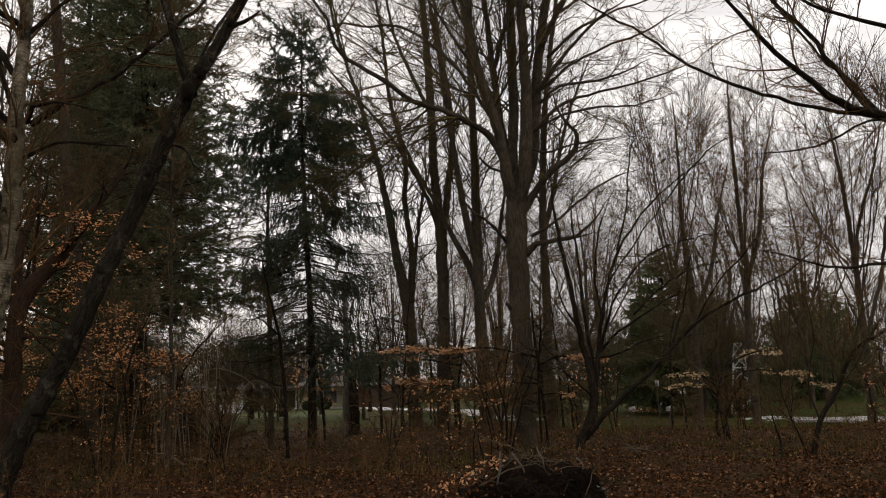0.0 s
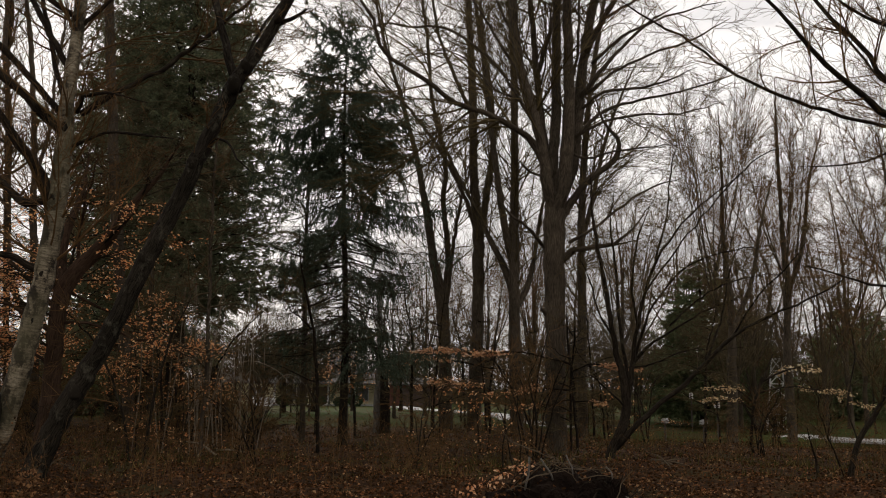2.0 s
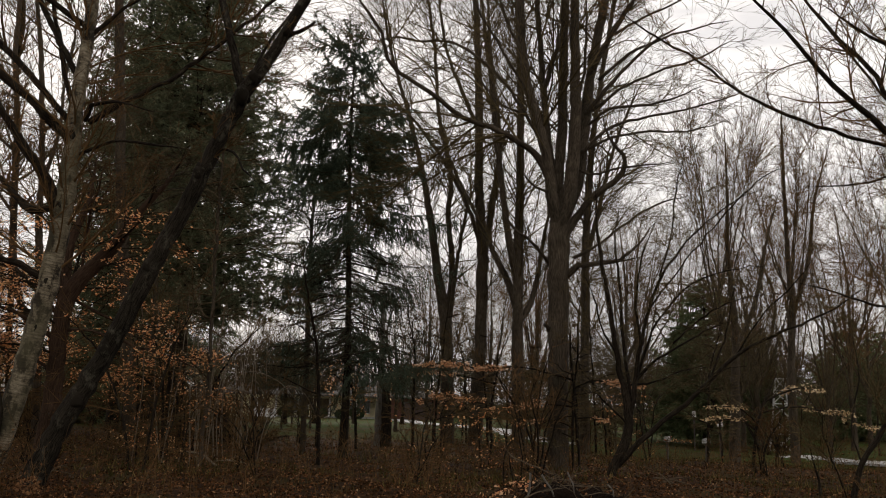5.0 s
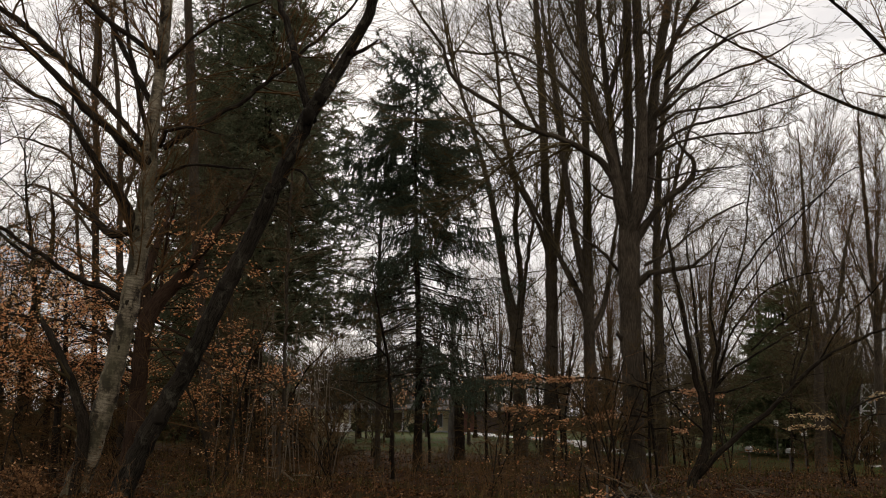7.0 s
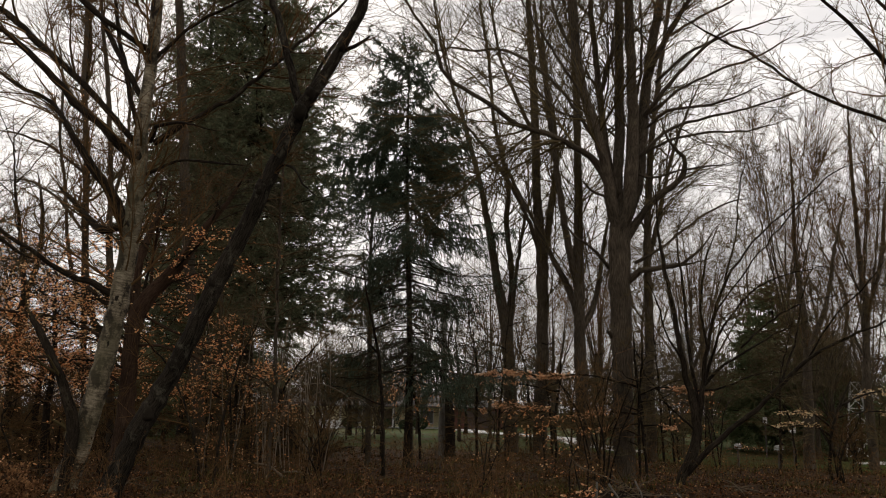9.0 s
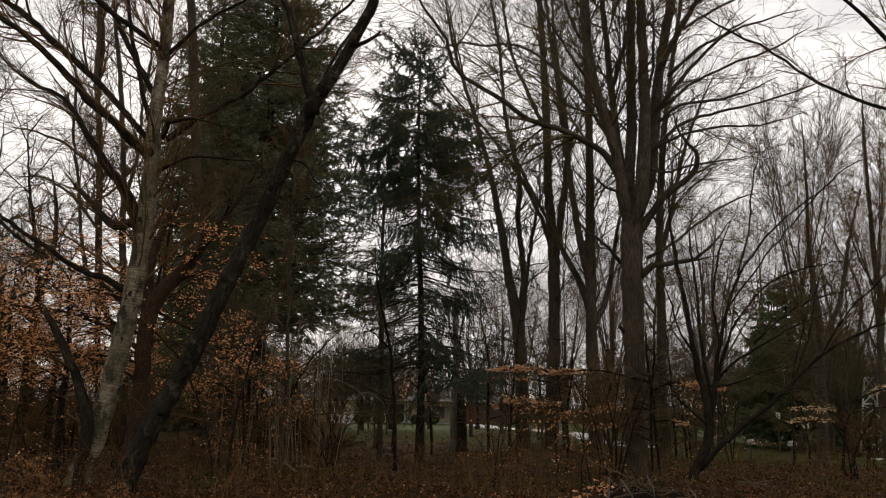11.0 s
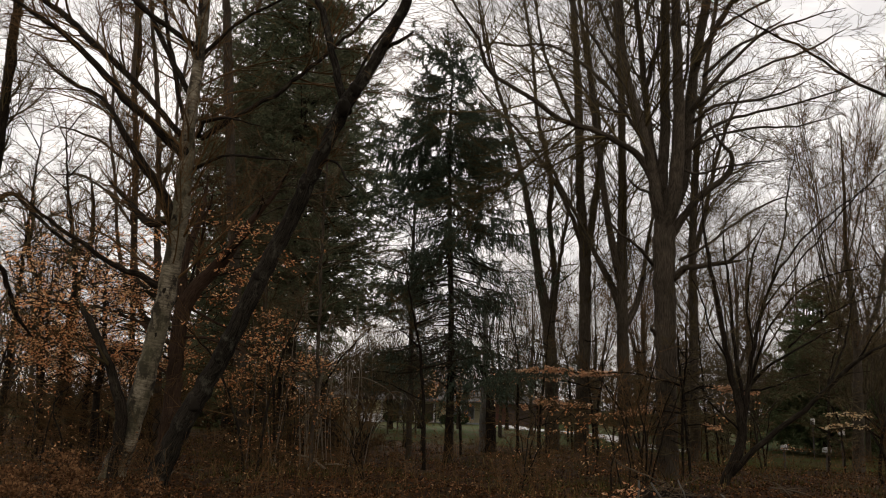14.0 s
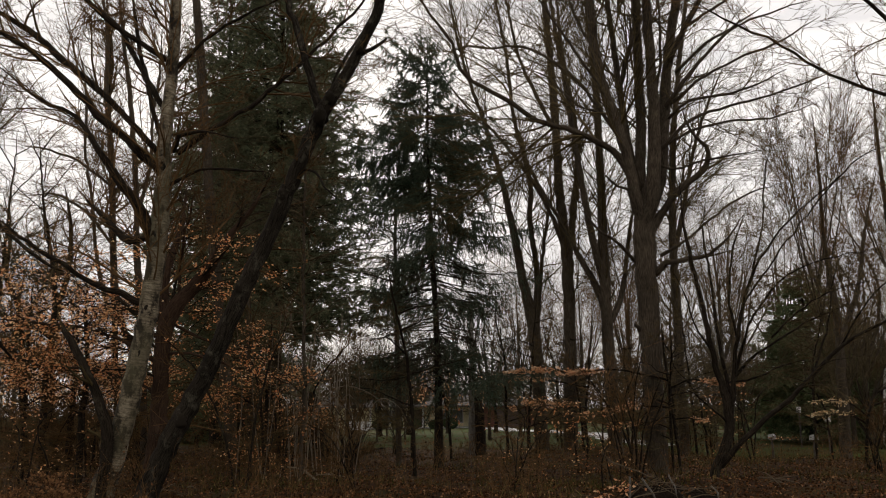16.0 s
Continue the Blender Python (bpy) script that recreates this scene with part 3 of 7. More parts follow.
limb(birch, "limb", [(-6.02, 15.80, 3.65, 0.079), (-6.47, 15.63, 3.86, 0.061), (-6.95, 15.47, 4.04, 0.047), (-7.44, 15.30, 4.39, 0.043), (-7.92, 15.13, 4.67, 0.038), (-8.17, 14.97, 4.90, 0.033), (-8.77, 14.80, 5.38, 0.006)])
limb(birch, "limb", [(-5.64, 15.80, 6.73, 0.040), (-5.42, 15.47, 6.91, 0.034), (-4.93, 15.13, 6.91, 0.025), (-4.07, 14.80, 6.64, 0.006)])
limb(birch, "limb", [(-5.68, 15.80, 8.50, 0.044), (-5.12, 16.00, 9.24, 0.031), (-4.39, 16.20, 9.86, 0.026), (-3.50, 16.40, 10.37, 0.006)])
limb(birch, "limb", [(-5.68, 15.80, 6.05, 0.040), (-5.03, 15.60, 6.29, 0.026), (-4.31, 15.40, 6.22, 0.025), (-3.60, 15.20, 6.09, 0.006)])
limb(birch, "limb", [(-5.82, 15.80, 5.00, 0.035), (-6.54, 16.10, 5.00, 0.081), (-7.03, 16.40, 5.35, 0.064), (-7.55, 16.70, 5.84, 0.047), (-7.97, 17.00, 6.22, 0.007)])
limb(birch, "limb", [(-5.80, 15.80, 5.74, 0.026), (-6.01, 16.10, 7.06, 0.045), (-6.31, 16.40, 7.78, 0.050), (-6.74, 16.70, 9.04, 0.047), (-7.08, 17.00, 10.24, 0.038), (-7.39, 17.30, 11.50, 0.007)])
limb(birch, "limb", [(-5.56, 15.80, 6.71, 0.062), (-5.33, 15.93, 6.94, 0.058), (-4.90, 16.07, 7.33, 0.049), (-4.27, 16.20, 7.79, 0.045), (-3.74, 16.33, 8.31, 0.046), (-3.26, 16.47, 8.85, 0.037), (-2.77, 16.60, 9.41, 0.032), (-2.20, 16.73, 10.10, 0.028), (-1.74, 16.87, 10.78, 0.022), (-1.27, 17.00, 11.54, 0.007)])
knot(birch, (-5.98, 15.69, 3.60), 0.095)
knot(birch, (-6.06, 15.68, 2.72), 0.085)
knot(birch, (-6.22, 15.68, 1.80), 0.09)
knot(birch, (-5.80, 15.71, 8.58), 0.07)
knot(birch, (-5.80, 15.70, 6.39), 0.085)
knot(birch, (-5.90, 15.70, 5.03), 0.09)

# multi-stemmed tree behind the birch
clump = tree("maple_clump", "slim multi-stemmed dark tree behind the birch", M_BARK)
limb(clump, "trunk", [(-8.92, 24.00, -0.15, 0.142), (-8.95, 24.00, 0.21, 0.114), (-9.24, 24.00, 3.60, 0.107), (-9.51, 24.00, 6.25, 0.094), (-9.69, 24.00, 8.67, 0.080), (-10.03, 24.00, 11.36, 0.067), (-10.31, 24.00, 13.03, 0.054), (-10.66, 24.00, 15.32, 0.031), (-10.91, 24.00, 17.30, 0.009)])
limb(clump, "limb", [(-9.22, 24.00, 2.95, 0.094), (-9.96, 24.25, 4.27, 0.088), (-10.45, 24.50, 6.34, 0.089), (-10.70, 24.75, 8.88, 0.083), (-11.20, 25.00, 11.76, 0.077), (-11.40, 25.25, 13.82, 0.063), (-11.93, 25.50, 16.17, 0.010)])
limb(clump, "limb", [(-9.39, 24.00, 3.60, 0.067), (-10.14, 23.83, 4.55, 0.060), (-10.54, 23.67, 6.00, 0.053), (-10.74, 23.50, 7.82, 0.046), (-10.98, 23.33, 9.31, 0.039), (-10.98, 23.17, 11.00, 0.037), (-11.26, 23.00, 12.53, 0.009)])
limb(clump, "limb", [(-9.58, 24.00, 7.28, 0.054), (-9.37, 24.25, 9.10, 0.047), (-9.45, 24.50, 10.64, 0.041), (-9.42, 24.75, 12.25, 0.032), (-9.50, 25.00, 13.91, 0.010)])
limb(clump, "limb", [(-10.36, 24.00, 8.31, 0.047), (-11.34, 23.67, 9.07, 0.040), (-12.04, 23.33, 9.30, 0.030), (-12.71, 23.00, 9.35, 0.009)])
limb(clump, "limb", [(-10.27, 24.00, 6.58, 0.047), (-11.36, 24.40, 7.70, 0.041), (-12.47, 24.80, 8.33, 0.032), (-13.56, 25.20, 8.43, 0.010)])

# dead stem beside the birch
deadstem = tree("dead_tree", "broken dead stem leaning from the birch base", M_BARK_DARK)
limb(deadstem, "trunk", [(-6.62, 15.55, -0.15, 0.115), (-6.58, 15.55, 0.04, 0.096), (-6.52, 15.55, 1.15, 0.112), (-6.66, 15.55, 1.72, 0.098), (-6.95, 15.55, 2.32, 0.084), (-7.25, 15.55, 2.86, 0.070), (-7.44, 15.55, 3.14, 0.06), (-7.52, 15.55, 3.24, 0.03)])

# beech with rusty leaves
beech = tree("beech_tree", "young beech holding rusty orange leaves", M_BARK_RED)
limb(beech, "trunk", [(-6.73, 18.50, -0.15, 0.245), (-6.70, 18.50, 0.53, 0.196), (-6.65, 18.50, 1.91, 0.186), (-6.65, 18.50, 2.90, 0.181), (-6.56, 18.50, 3.63, 0.186), (-6.13, 18.50, 4.27, 0.155), (-5.78, 18.50, 4.68, 0.134), (-5.43, 18.50, 5.21, 0.113), (-5.08, 18.50, 5.74, 0.077), (-4.61, 18.50, 6.41, 0.041), (-4.26, 18.50, 7.09, 0.007)])
limb(beech, "limb", [(-6.62, 18.50, 3.46, 0.124), (-6.77, 18.83, 4.73, 0.105), (-6.60, 19.17, 5.87, 0.075), (-6.60, 19.50, 7.07, 0.008)])
limb(beech, "limb", [(-6.66, 18.50, 2.65, 0.046), (-7.33, 18.25, 3.12, 0.041), (-8.12, 18.00, 3.45, 0.030), (-8.98, 17.75, 3.54, 0.029), (-10.07, 17.50, 3.67, 0.007)])
limb(beech, "limb", [(-6.65, 18.50, 3.15, 0.046), (-7.53, 18.90, 3.94, 0.042), (-8.54, 19.30, 4.65, 0.032), (-9.70, 19.70, 4.98, 0.032), (-10.87, 20.10, 5.11, 0.008)])
limb(beech, "limb", [(-6.64, 18.50, 2.03, 0.041), (-7.59, 18.77, 2.40, 0.031), (-8.62, 19.03, 2.66, 0.031), (-9.78, 19.30, 2.66, 0.007)])
limb(beech, "limb", [(-6.63, 18.50, 2.90, 0.041), (-5.99, 18.38, 2.90, 0.031), (-5.19, 18.25, 2.65, 0.029), (-4.29, 18.12, 2.41, 0.023), (-3.64, 18.00, 2.17, 0.007)])
limb(beech, "limb", [(-6.56, 18.50, 3.65, 0.036), (-6.17, 18.80, 3.43, 0.031), (-5.73, 19.10, 3.21, 0.031), (-5.02, 19.40, 3.11, 0.008)])
limb(beech, "limb", [(-6.30, 18.50, 4.04, 0.036), (-6.22, 18.20, 5.01, 0.030), (-6.04, 17.90, 5.59, 0.029), (-5.76, 17.60, 6.41, 0.007)])

# spruce trunk and companions
SPRUCE_BASE = (-0.65, 24.00)
dead_snag = tree("dead_snag", "grey broken dead trunk without limbs", M_SNAG)
limb(dead_snag, "trunk", [(0.40, 30.00, -0.15, 0.178), (0.40, 30.00, 0.28, 0.142), (0.41, 30.00, 2.24, 0.125), (0.41, 30.00, 4.04, 0.100), (0.39, 30.00, 5.68, 0.084)])
snag_stump = tree("tree_stump", "thick dark broken stump beside the grey snag", M_BARK_DARK)
limb(snag_stump, "trunk", [(0.66, 29.60, -0.15, 0.21), (0.66, 29.60, 0.5, 0.185), (0.63, 29.60, 1.3, 0.17), (0.58, 29.60, 1.9, 0.13), (0.56, 29.60, 2.1, 0.05)])
stump = tree("tall_stump", "dark broken stump wrapped in vines", M_BARK_DARK)
limb(stump, "trunk", [(-4.64, 27.00, -0.15, 0.320), (-4.63, 27.00, 0.36, 0.256), (-4.63, 27.00, 1.05, 0.241), (-4.73, 27.00, 1.76, 0.196), (-4.81, 27.00, 2.20, 0.120)])
thin_tree = tree("sapling_tree", "slender upright grey sapling", M_BARK)
limb(thin_tree, "trunk", [(-3.62, 19.00, -0.15, 0.066), (-3.61, 19.00, 0.11, 0.053), (-3.54, 19.00, 1.34, 0.048), (-3.57, 19.00, 3.23, 0.042), (-3.61, 19.00, 4.80, 0.037), (-3.62, 19.00, 6.14, 0.032), (-3.61, 19.00, 7.53, 0.025), (-3.63, 19.00, 8.66, 0.007)])
thin_tree2 = tree("sapling_tree", "slender upright grey sapling", M_BARK)
limb(thin_tree2, "trunk", [(-1.91, 26.00, -0.15, 0.118), (-1.92, 26.00, 0.43, 0.094), (-1.95, 26.00, 2.99, 0.080), (-2.00, 26.00, 5.29, 0.065), (-2.00, 26.00, 7.48, 0.043), (-1.97, 26.00, 8.98, 0.010)])
thin_tree3 = tree("sapling_tree", "slender upright grey sapling", M_BARK)
limb(thin_tree3, "trunk", [(-5.90, 24.00, -0.15, 0.117), (-5.94, 24.00, 0.47, 0.094), (-6.06, 24.00, 2.35, 0.080), (-6.13, 24.00, 4.29, 0.067), (-6.10, 24.00, 5.62, 0.047), (-5.93, 24.00, 6.98, 0.009)])
pine_stem = tree("tall_tree", "straight reddish-grey trunk before the dark pines", M_BARK)
limb(pine_stem, "trunk", [(-7.49, 28.00, -0.15, 0.234), (-7.54, 28.00, 0.28, 0.187), (-8.01, 28.00, 3.97, 0.180), (-8.47, 28.00, 7.46, 0.172), (-8.66, 28.00, 9.06, 0.172), (-9.07, 28.00, 13.02, 0.156), (-9.41, 28.00, 16.30, 0.141), (-9.70, 28.00, 19.49, 0.101), (-10.02, 28.00, 23.30, 0.011)])

# grey trunks behind the spruce
maple_a = tree("maple_tree", "tall grey maple forking above head height", M_BARK)
limb(maple_a, "trunk", [(3.09, 33.00, -0.15, 0.31), (3.09, 33.00, 0.06, 0.285), (3.06, 33.00, 2.55, 0.25), (2.91, 33.00, 4.88, 0.248), (2.56, 33.00, 6.69, 0.175), (2.24, 33.00, 8.77, 0.147), (1.78, 33.00, 11.03, 0.110), (1.16, 33.00, 13.34, 0.083), (0.58, 33.00, 15.21, 0.064), (0.03, 33.00, 17.50, 0.053), (-0.36, 33.00, 20.12, 0.013)])
limb(maple_a, "limb", [(2.96, 33.00, 4.76, 0.156), (3.17, 33.21, 6.84, 0.120), (2.97, 33.43, 9.23, 0.112), (3.05, 33.64, 10.98, 0.094), (2.50, 33.86, 13.66, 0.085), (2.27, 34.07, 16.46, 0.066), (1.91, 34.29, 19.23, 0.055), (1.53, 34.50, 22.40, 0.013)])
limb(maple_a, "limb", [(3.05, 33.00, 4.54, 0.092), (3.26, 32.75, 6.77, 0.082), (3.47, 32.50, 8.33, 0.063), (3.68, 32.25, 9.55, 0.052), (3.98, 32.00, 10.30, 0.012)])
maple_b = tree("maple_tree", "tall straight grey maple trunk", M_BARK)
limb(maple_b, "trunk", [(4.00, 31.50, -0.15, 0.29), (4.01, 31.50, 0.06, 0.265), (4.10, 31.50, 2.31, 0.245), (4.17, 31.50, 4.85, 0.23), (4.18, 31.50, 7.03, 0.22), (4.11, 31.50, 8.13, 0.200), (3.98, 31.50, 10.17, 0.176), (3.94, 31.50, 12.72, 0.158), (3.82, 31.50, 15.84, 0.132), (3.68, 31.50, 18.32, 0.105), (3.53, 31.50, 22.18, 0.070), (3.45, 31.50, 26.76, 0.012)])
limb(maple_b, "limb", [(4.27, 31.50, 7.25, 0.132), (4.55, 31.73, 9.32, 0.133), (4.84, 31.97, 11.24, 0.116), (4.77, 32.20, 13.22, 0.108), (4.50, 32.43, 15.02, 0.090), (4.21, 32.67, 17.40, 0.073), (4.03, 32.90, 20.66, 0.013)])
limb(maple_b, "limb", [(4.10, 31.50, 7.69, 0.105), (3.48, 31.10, 9.15, 0.078), (2.48, 30.70, 10.72, 0.068), (1.37, 30.30, 12.04, 0.051), (0.28, 29.90, 13.01, 0.039), (-0.59, 29.50, 14.20, 0.011)])
limb(maple_b, "limb", [(3.94, 31.50, 12.25, 0.088), (3.26, 31.80, 14.02, 0.071), (2.61, 32.10, 15.85, 0.063), (2.28, 32.40, 18.01, 0.052), (1.94, 32.70, 20.52, 0.013)])
maple_c = tree("maple_tree", "grey maple with three rising stems", M_BARK)
limb(maple_c, "trunk", [(5.23, 29.00, -0.15, 0.28), (5.22, 29.00, 0.16, 0.25), (5.17, 29.00, 2.27, 0.225), (5.14, 29.00, 4.21, 0.205), (5.14, 29.00, 5.40, 0.19), (5.14, 29.00, 7.22, 0.170), (5.17, 29.00, 9.30, 0.146), (5.17, 29.00, 11.43, 0.137), (5.16, 29.00, 13.62, 0.129), (5.04, 29.00, 15.87, 0.113), (4.91, 29.00, 18.42, 0.089), (4.82, 29.00, 22.78, 0.011)])
limb(maple_c, "limb", [(5.13, 29.00, 4.81, 0.146), (4.80, 29.25, 5.94, 0.114), (4.41, 29.50, 6.79, 0.099), (4.15, 29.75, 7.46, 0.083), (3.67, 30.00, 8.57, 0.067), (2.97, 30.25, 10.04, 0.059), (2.25, 30.50, 11.89, 0.012)])
limb(maple_c, "limb", [(5.11, 29.00, 5.80, 0.146), (4.75, 28.80, 7.38, 0.120), (4.51, 28.60, 8.77, 0.112), (4.30, 28.40, 10.16, 0.103), (4.01, 28.20, 12.63, 0.086), (3.81, 28.00, 14.70, 0.070), (3.67, 27.80, 17.26, 0.011)])
limb(maple_c, "limb", [(5.20, 29.00, 4.41, 0.129), (5.68, 29.35, 5.25, 0.106), (6.03, 29.70, 6.53, 0.083), (6.30, 30.05, 7.86, 0.067), (6.72, 30.40, 9.68, 0.012)])
maple_d = tree("maple_tree", "slim grey maple behind the great trunk", M_BARK)
limb(maple_d, "trunk", [(7.78, 30.00, -0.15, 0.21), (7.78, 30.00, 0.14, 0.19), (7.81, 30.00, 2.53, 0.165), (7.85, 30.00, 5.15, 0.155), (7.86, 30.00, 7.45, 0.145), (7.99, 30.00, 9.81, 0.125), (8.26, 30.00, 12.48, 0.100), (8.65, 30.00, 15.00, 0.084), (9.08, 30.00, 17.60, 0.059), (9.55, 30.00, 20.54, 0.012)])
limb(maple_d, "limb", [(7.86, 30.00, 7.03, 0.100), (8.50, 30.38, 9.04, 0.085), (9.01, 30.75, 10.93, 0.069), (9.75, 31.12, 12.90, 0.052), (10.76, 31.50, 14.96, 0.012)])

# great multi-stemmed maple
great = tree("great_maple", "massive old maple with many rising stems", M_BARK)
limb(great, "trunk", [(4.66, 20.50, -0.15, 0.31), (4.66, 20.50, -0.01, 0.29), (4.66, 20.50, 0.88, 0.258), (4.67, 20.50, 2.22, 0.248), (4.66, 20.50, 3.46, 0.252), (4.65, 20.50, 4.58, 0.262), (4.66, 20.50, 5.40, 0.285), (4.69, 20.50, 6.00, 0.29), (4.74, 20.50, 6.60, 0.22), (4.80, 20.50, 7.20, 0.008)])
limb(great, "limb", [(4.68, 20.50, 5.30, 0.072), (4.67, 20.41, 6.00, 0.133), (4.46, 20.32, 6.71, 0.173), (4.32, 20.23, 7.72, 0.142), (4.05, 20.14, 8.73, 0.121), (3.79, 20.06, 9.53, 0.116), (3.60, 19.97, 10.64, 0.110), (3.52, 19.88, 11.85, 0.100), (3.42, 19.79, 13.40, 0.074), (3.34, 19.70, 15.65, 0.007)])
limb(great, "limb", [(4.68, 20.50, 5.30, 0.072), (4.72, 20.63, 6.05, 0.135), (4.59, 20.76, 7.27, 0.125), (4.44, 20.89, 8.69, 0.115), (4.39, 21.01, 9.68, 0.090), (4.30, 21.14, 11.18, 0.074), (4.21, 21.27, 12.92, 0.069), (4.16, 21.40, 15.07, 0.007)])
limb(great, "limb", [(4.68, 20.50, 5.30, 0.072), (4.70, 20.57, 6.04, 0.134), (4.68, 20.64, 7.09, 0.155), (4.81, 20.71, 8.94, 0.130), (4.86, 20.79, 10.87, 0.115), (4.93, 20.86, 12.71, 0.105), (5.06, 20.93, 15.31, 0.068), (5.21, 21.00, 18.05, 0.007)])
limb(great, "limb", [(4.68, 20.50, 5.30, 0.072), (4.66, 20.37, 6.00, 0.133), (4.90, 20.24, 6.84, 0.173), (5.00, 20.11, 8.73, 0.146), (4.99, 19.99, 10.52, 0.130), (4.93, 19.86, 12.18, 0.110), (4.89, 19.73, 14.53, 0.069), (4.92, 19.60, 17.29, 0.007)])
limb(great, "limb", [(4.68, 20.50, 5.30, 0.072), (4.71, 20.61, 6.05, 0.134), (5.17, 20.73, 7.27, 0.177), (5.46, 20.84, 9.15, 0.146), (5.70, 20.96, 10.79, 0.131), (6.02, 21.07, 12.33, 0.122), (6.38, 21.19, 13.92, 0.090), (6.84, 21.30, 16.47, 0.007)])
limb(great, "limb", [(5.60, 20.50, 10.43, 0.082), (5.93, 20.35, 11.16, 0.077), (6.27, 20.20, 11.73, 0.071), (6.67, 20.05, 12.46, 0.055), (7.27, 19.90, 13.52, 0.007)])
limb(great, "limb", [(5.40, 20.50, 9.18, 0.062), (5.87, 20.25, 9.79, 0.056), (6.41, 20.00, 10.39, 0.045), (7.01, 19.75, 10.98, 0.035), (7.74, 19.50, 11.41, 0.007)])
limb(great, "limb", [(4.68, 20.50, 6.32, 0.062), (4.36, 20.33, 7.37, 0.112), (3.92, 20.16, 7.96, 0.086), (3.46, 19.99, 8.15, 0.075), (2.73, 19.82, 8.44, 0.070), (2.01, 19.65, 8.59, 0.064), (1.44, 19.48, 8.97, 0.059), (0.87, 19.32, 9.26, 0.053), (0.25, 19.15, 9.62, 0.048), (0.04, 18.98, 9.98, 0.043), (-0.05, 18.81, 10.29, 0.038), (-0.28, 18.64, 10.55, 0.033), (-0.69, 18.47, 11.10, 0.027), (-1.01, 18.30, 11.71, 0.006)])
limb(great, "limb", [(4.81, 20.50, 5.88, 0.144), (5.20, 20.38, 6.48, 0.092), (5.61, 20.25, 6.97, 0.081), (6.09, 20.12, 7.32, 0.071), (6.27, 20.00, 7.60, 0.065), (6.19, 19.88, 7.90, 0.050), (5.89, 19.75, 8.15, 0.035), (5.67, 19.62, 8.42, 0.029), (5.57, 19.50, 8.75, 0.007)])
limb(great, "limb", [(4.78, 20.50, 4.80, 0.123), (5.06, 20.30, 5.03, 0.076), (5.19, 20.10, 5.06, 0.066), (5.61, 19.90, 5.09, 0.060), (6.01, 19.70, 5.17, 0.044), (6.37, 19.50, 5.47, 0.029), (6.81, 19.30, 6.07, 0.007)])
limb(great, "limb", [(4.42, 20.50, 3.43, 0.062), (4.30, 20.30, 3.55, 0.046), (4.24, 20.10, 3.61, 0.007)])
limb(great, "limb", [(4.14, 20.50, 8.48, 0.051), (3.47, 20.75, 9.72, 0.042), (2.77, 21.00, 10.61, 0.037), (1.88, 21.25, 11.28, 0.037), (0.97, 21.50, 11.38, 0.032), (0.19, 21.75, 11.54, 0.025), (-0.37, 22.00, 11.34, 0.008)])
limb(great, "limb", [(5.14, 20.50, 7.96, 0.057), (5.81, 20.20, 8.62, 0.046), (6.60, 19.90, 8.90, 0.035), (7.49, 19.60, 9.03, 0.028), (8.51, 19.30, 9.29, 0.022), (9.37, 19.00, 9.55, 0.007)])
limb(great, "limb", [(4.67, 20.50, 6.90, 0.046), (4.18, 20.17, 6.96, 0.035), (3.83, 19.83, 7.01, 0.029), (3.50, 19.50, 7.20, 0.007)])
limb(great, "limb", [(4.24, 20.50, 9.63, 0.051), (4.42, 20.17, 10.43, 0.071), (4.50, 19.83, 10.75, 0.045), (4.38, 19.50, 11.36, 0.007)])
limb(great, "limb", [(5.55, 20.50, 9.26, 0.046), (6.23, 20.24, 9.79, 0.036), (7.12, 19.97, 10.23, 0.030), (8.05, 19.71, 10.51, 0.029), (9.12, 19.44, 11.09, 0.007)])
limb(great, "limb", [(5.73, 20.50, 10.12, 0.046), (6.46, 20.10, 10.74, 0.035), (7.22, 19.71, 11.04, 0.029), (8.08, 19.31, 11.24, 0.020), (8.77, 18.91, 11.28, 0.007)])
limb(great, "limb", [(5.29, 20.50, 8.11, 0.046), (6.01, 20.40, 8.51, 0.036), (7.00, 20.29, 8.70, 0.031), (7.97, 20.19, 8.72, 0.023), (9.11, 20.08, 9.05, 0.007)])
limb(great, "limb", [(6.08, 20.50, 11.40, 0.041), (6.93, 20.04, 11.82, 0.030), (7.66, 19.58, 12.07, 0.023), (8.37, 19.12, 12.45, 0.007)])
limb(great, "limb", [(5.47, 20.50, 8.88, 0.041), (5.90, 19.92, 9.13, 0.035), (6.99, 19.34, 9.15, 0.028), (7.89, 18.77, 9.44, 0.007)])
limb(great, "limb", [(3.90, 20.50, 9.63, 0.046), (3.28, 20.40, 10.52, 0.036), (2.69, 20.30, 11.42, 0.031), (2.17, 20.20, 12.32, 0.023), (1.79, 20.11, 13.24, 0.007)])
limb(great, "limb", [(3.69, 20.50, 10.73, 0.041), (3.33, 21.06, 11.96, 0.037), (3.12, 21.61, 13.26, 0.031), (2.97, 22.17, 14.81, 0.008)])
limb(great, "limb", [(4.31, 20.50, 8.40, 0.041), (3.84, 20.80, 9.12, 0.031), (3.22, 21.10, 9.53, 0.031), (2.51, 21.40, 10.45, 0.022), (1.76, 21.70, 10.90, 0.008)])
limb(great, "limb", [(5.95, 20.50, 11.88, 0.041), (5.76, 21.03, 13.15, 0.037), (5.79, 21.56, 14.66, 0.008)])
limb(great, "limb", [(5.12, 20.50, 9.33, 0.041), (5.24, 20.13, 10.12, 0.035), (5.22, 19.76, 11.19, 0.030), (5.10, 19.39, 12.24, 0.007)])
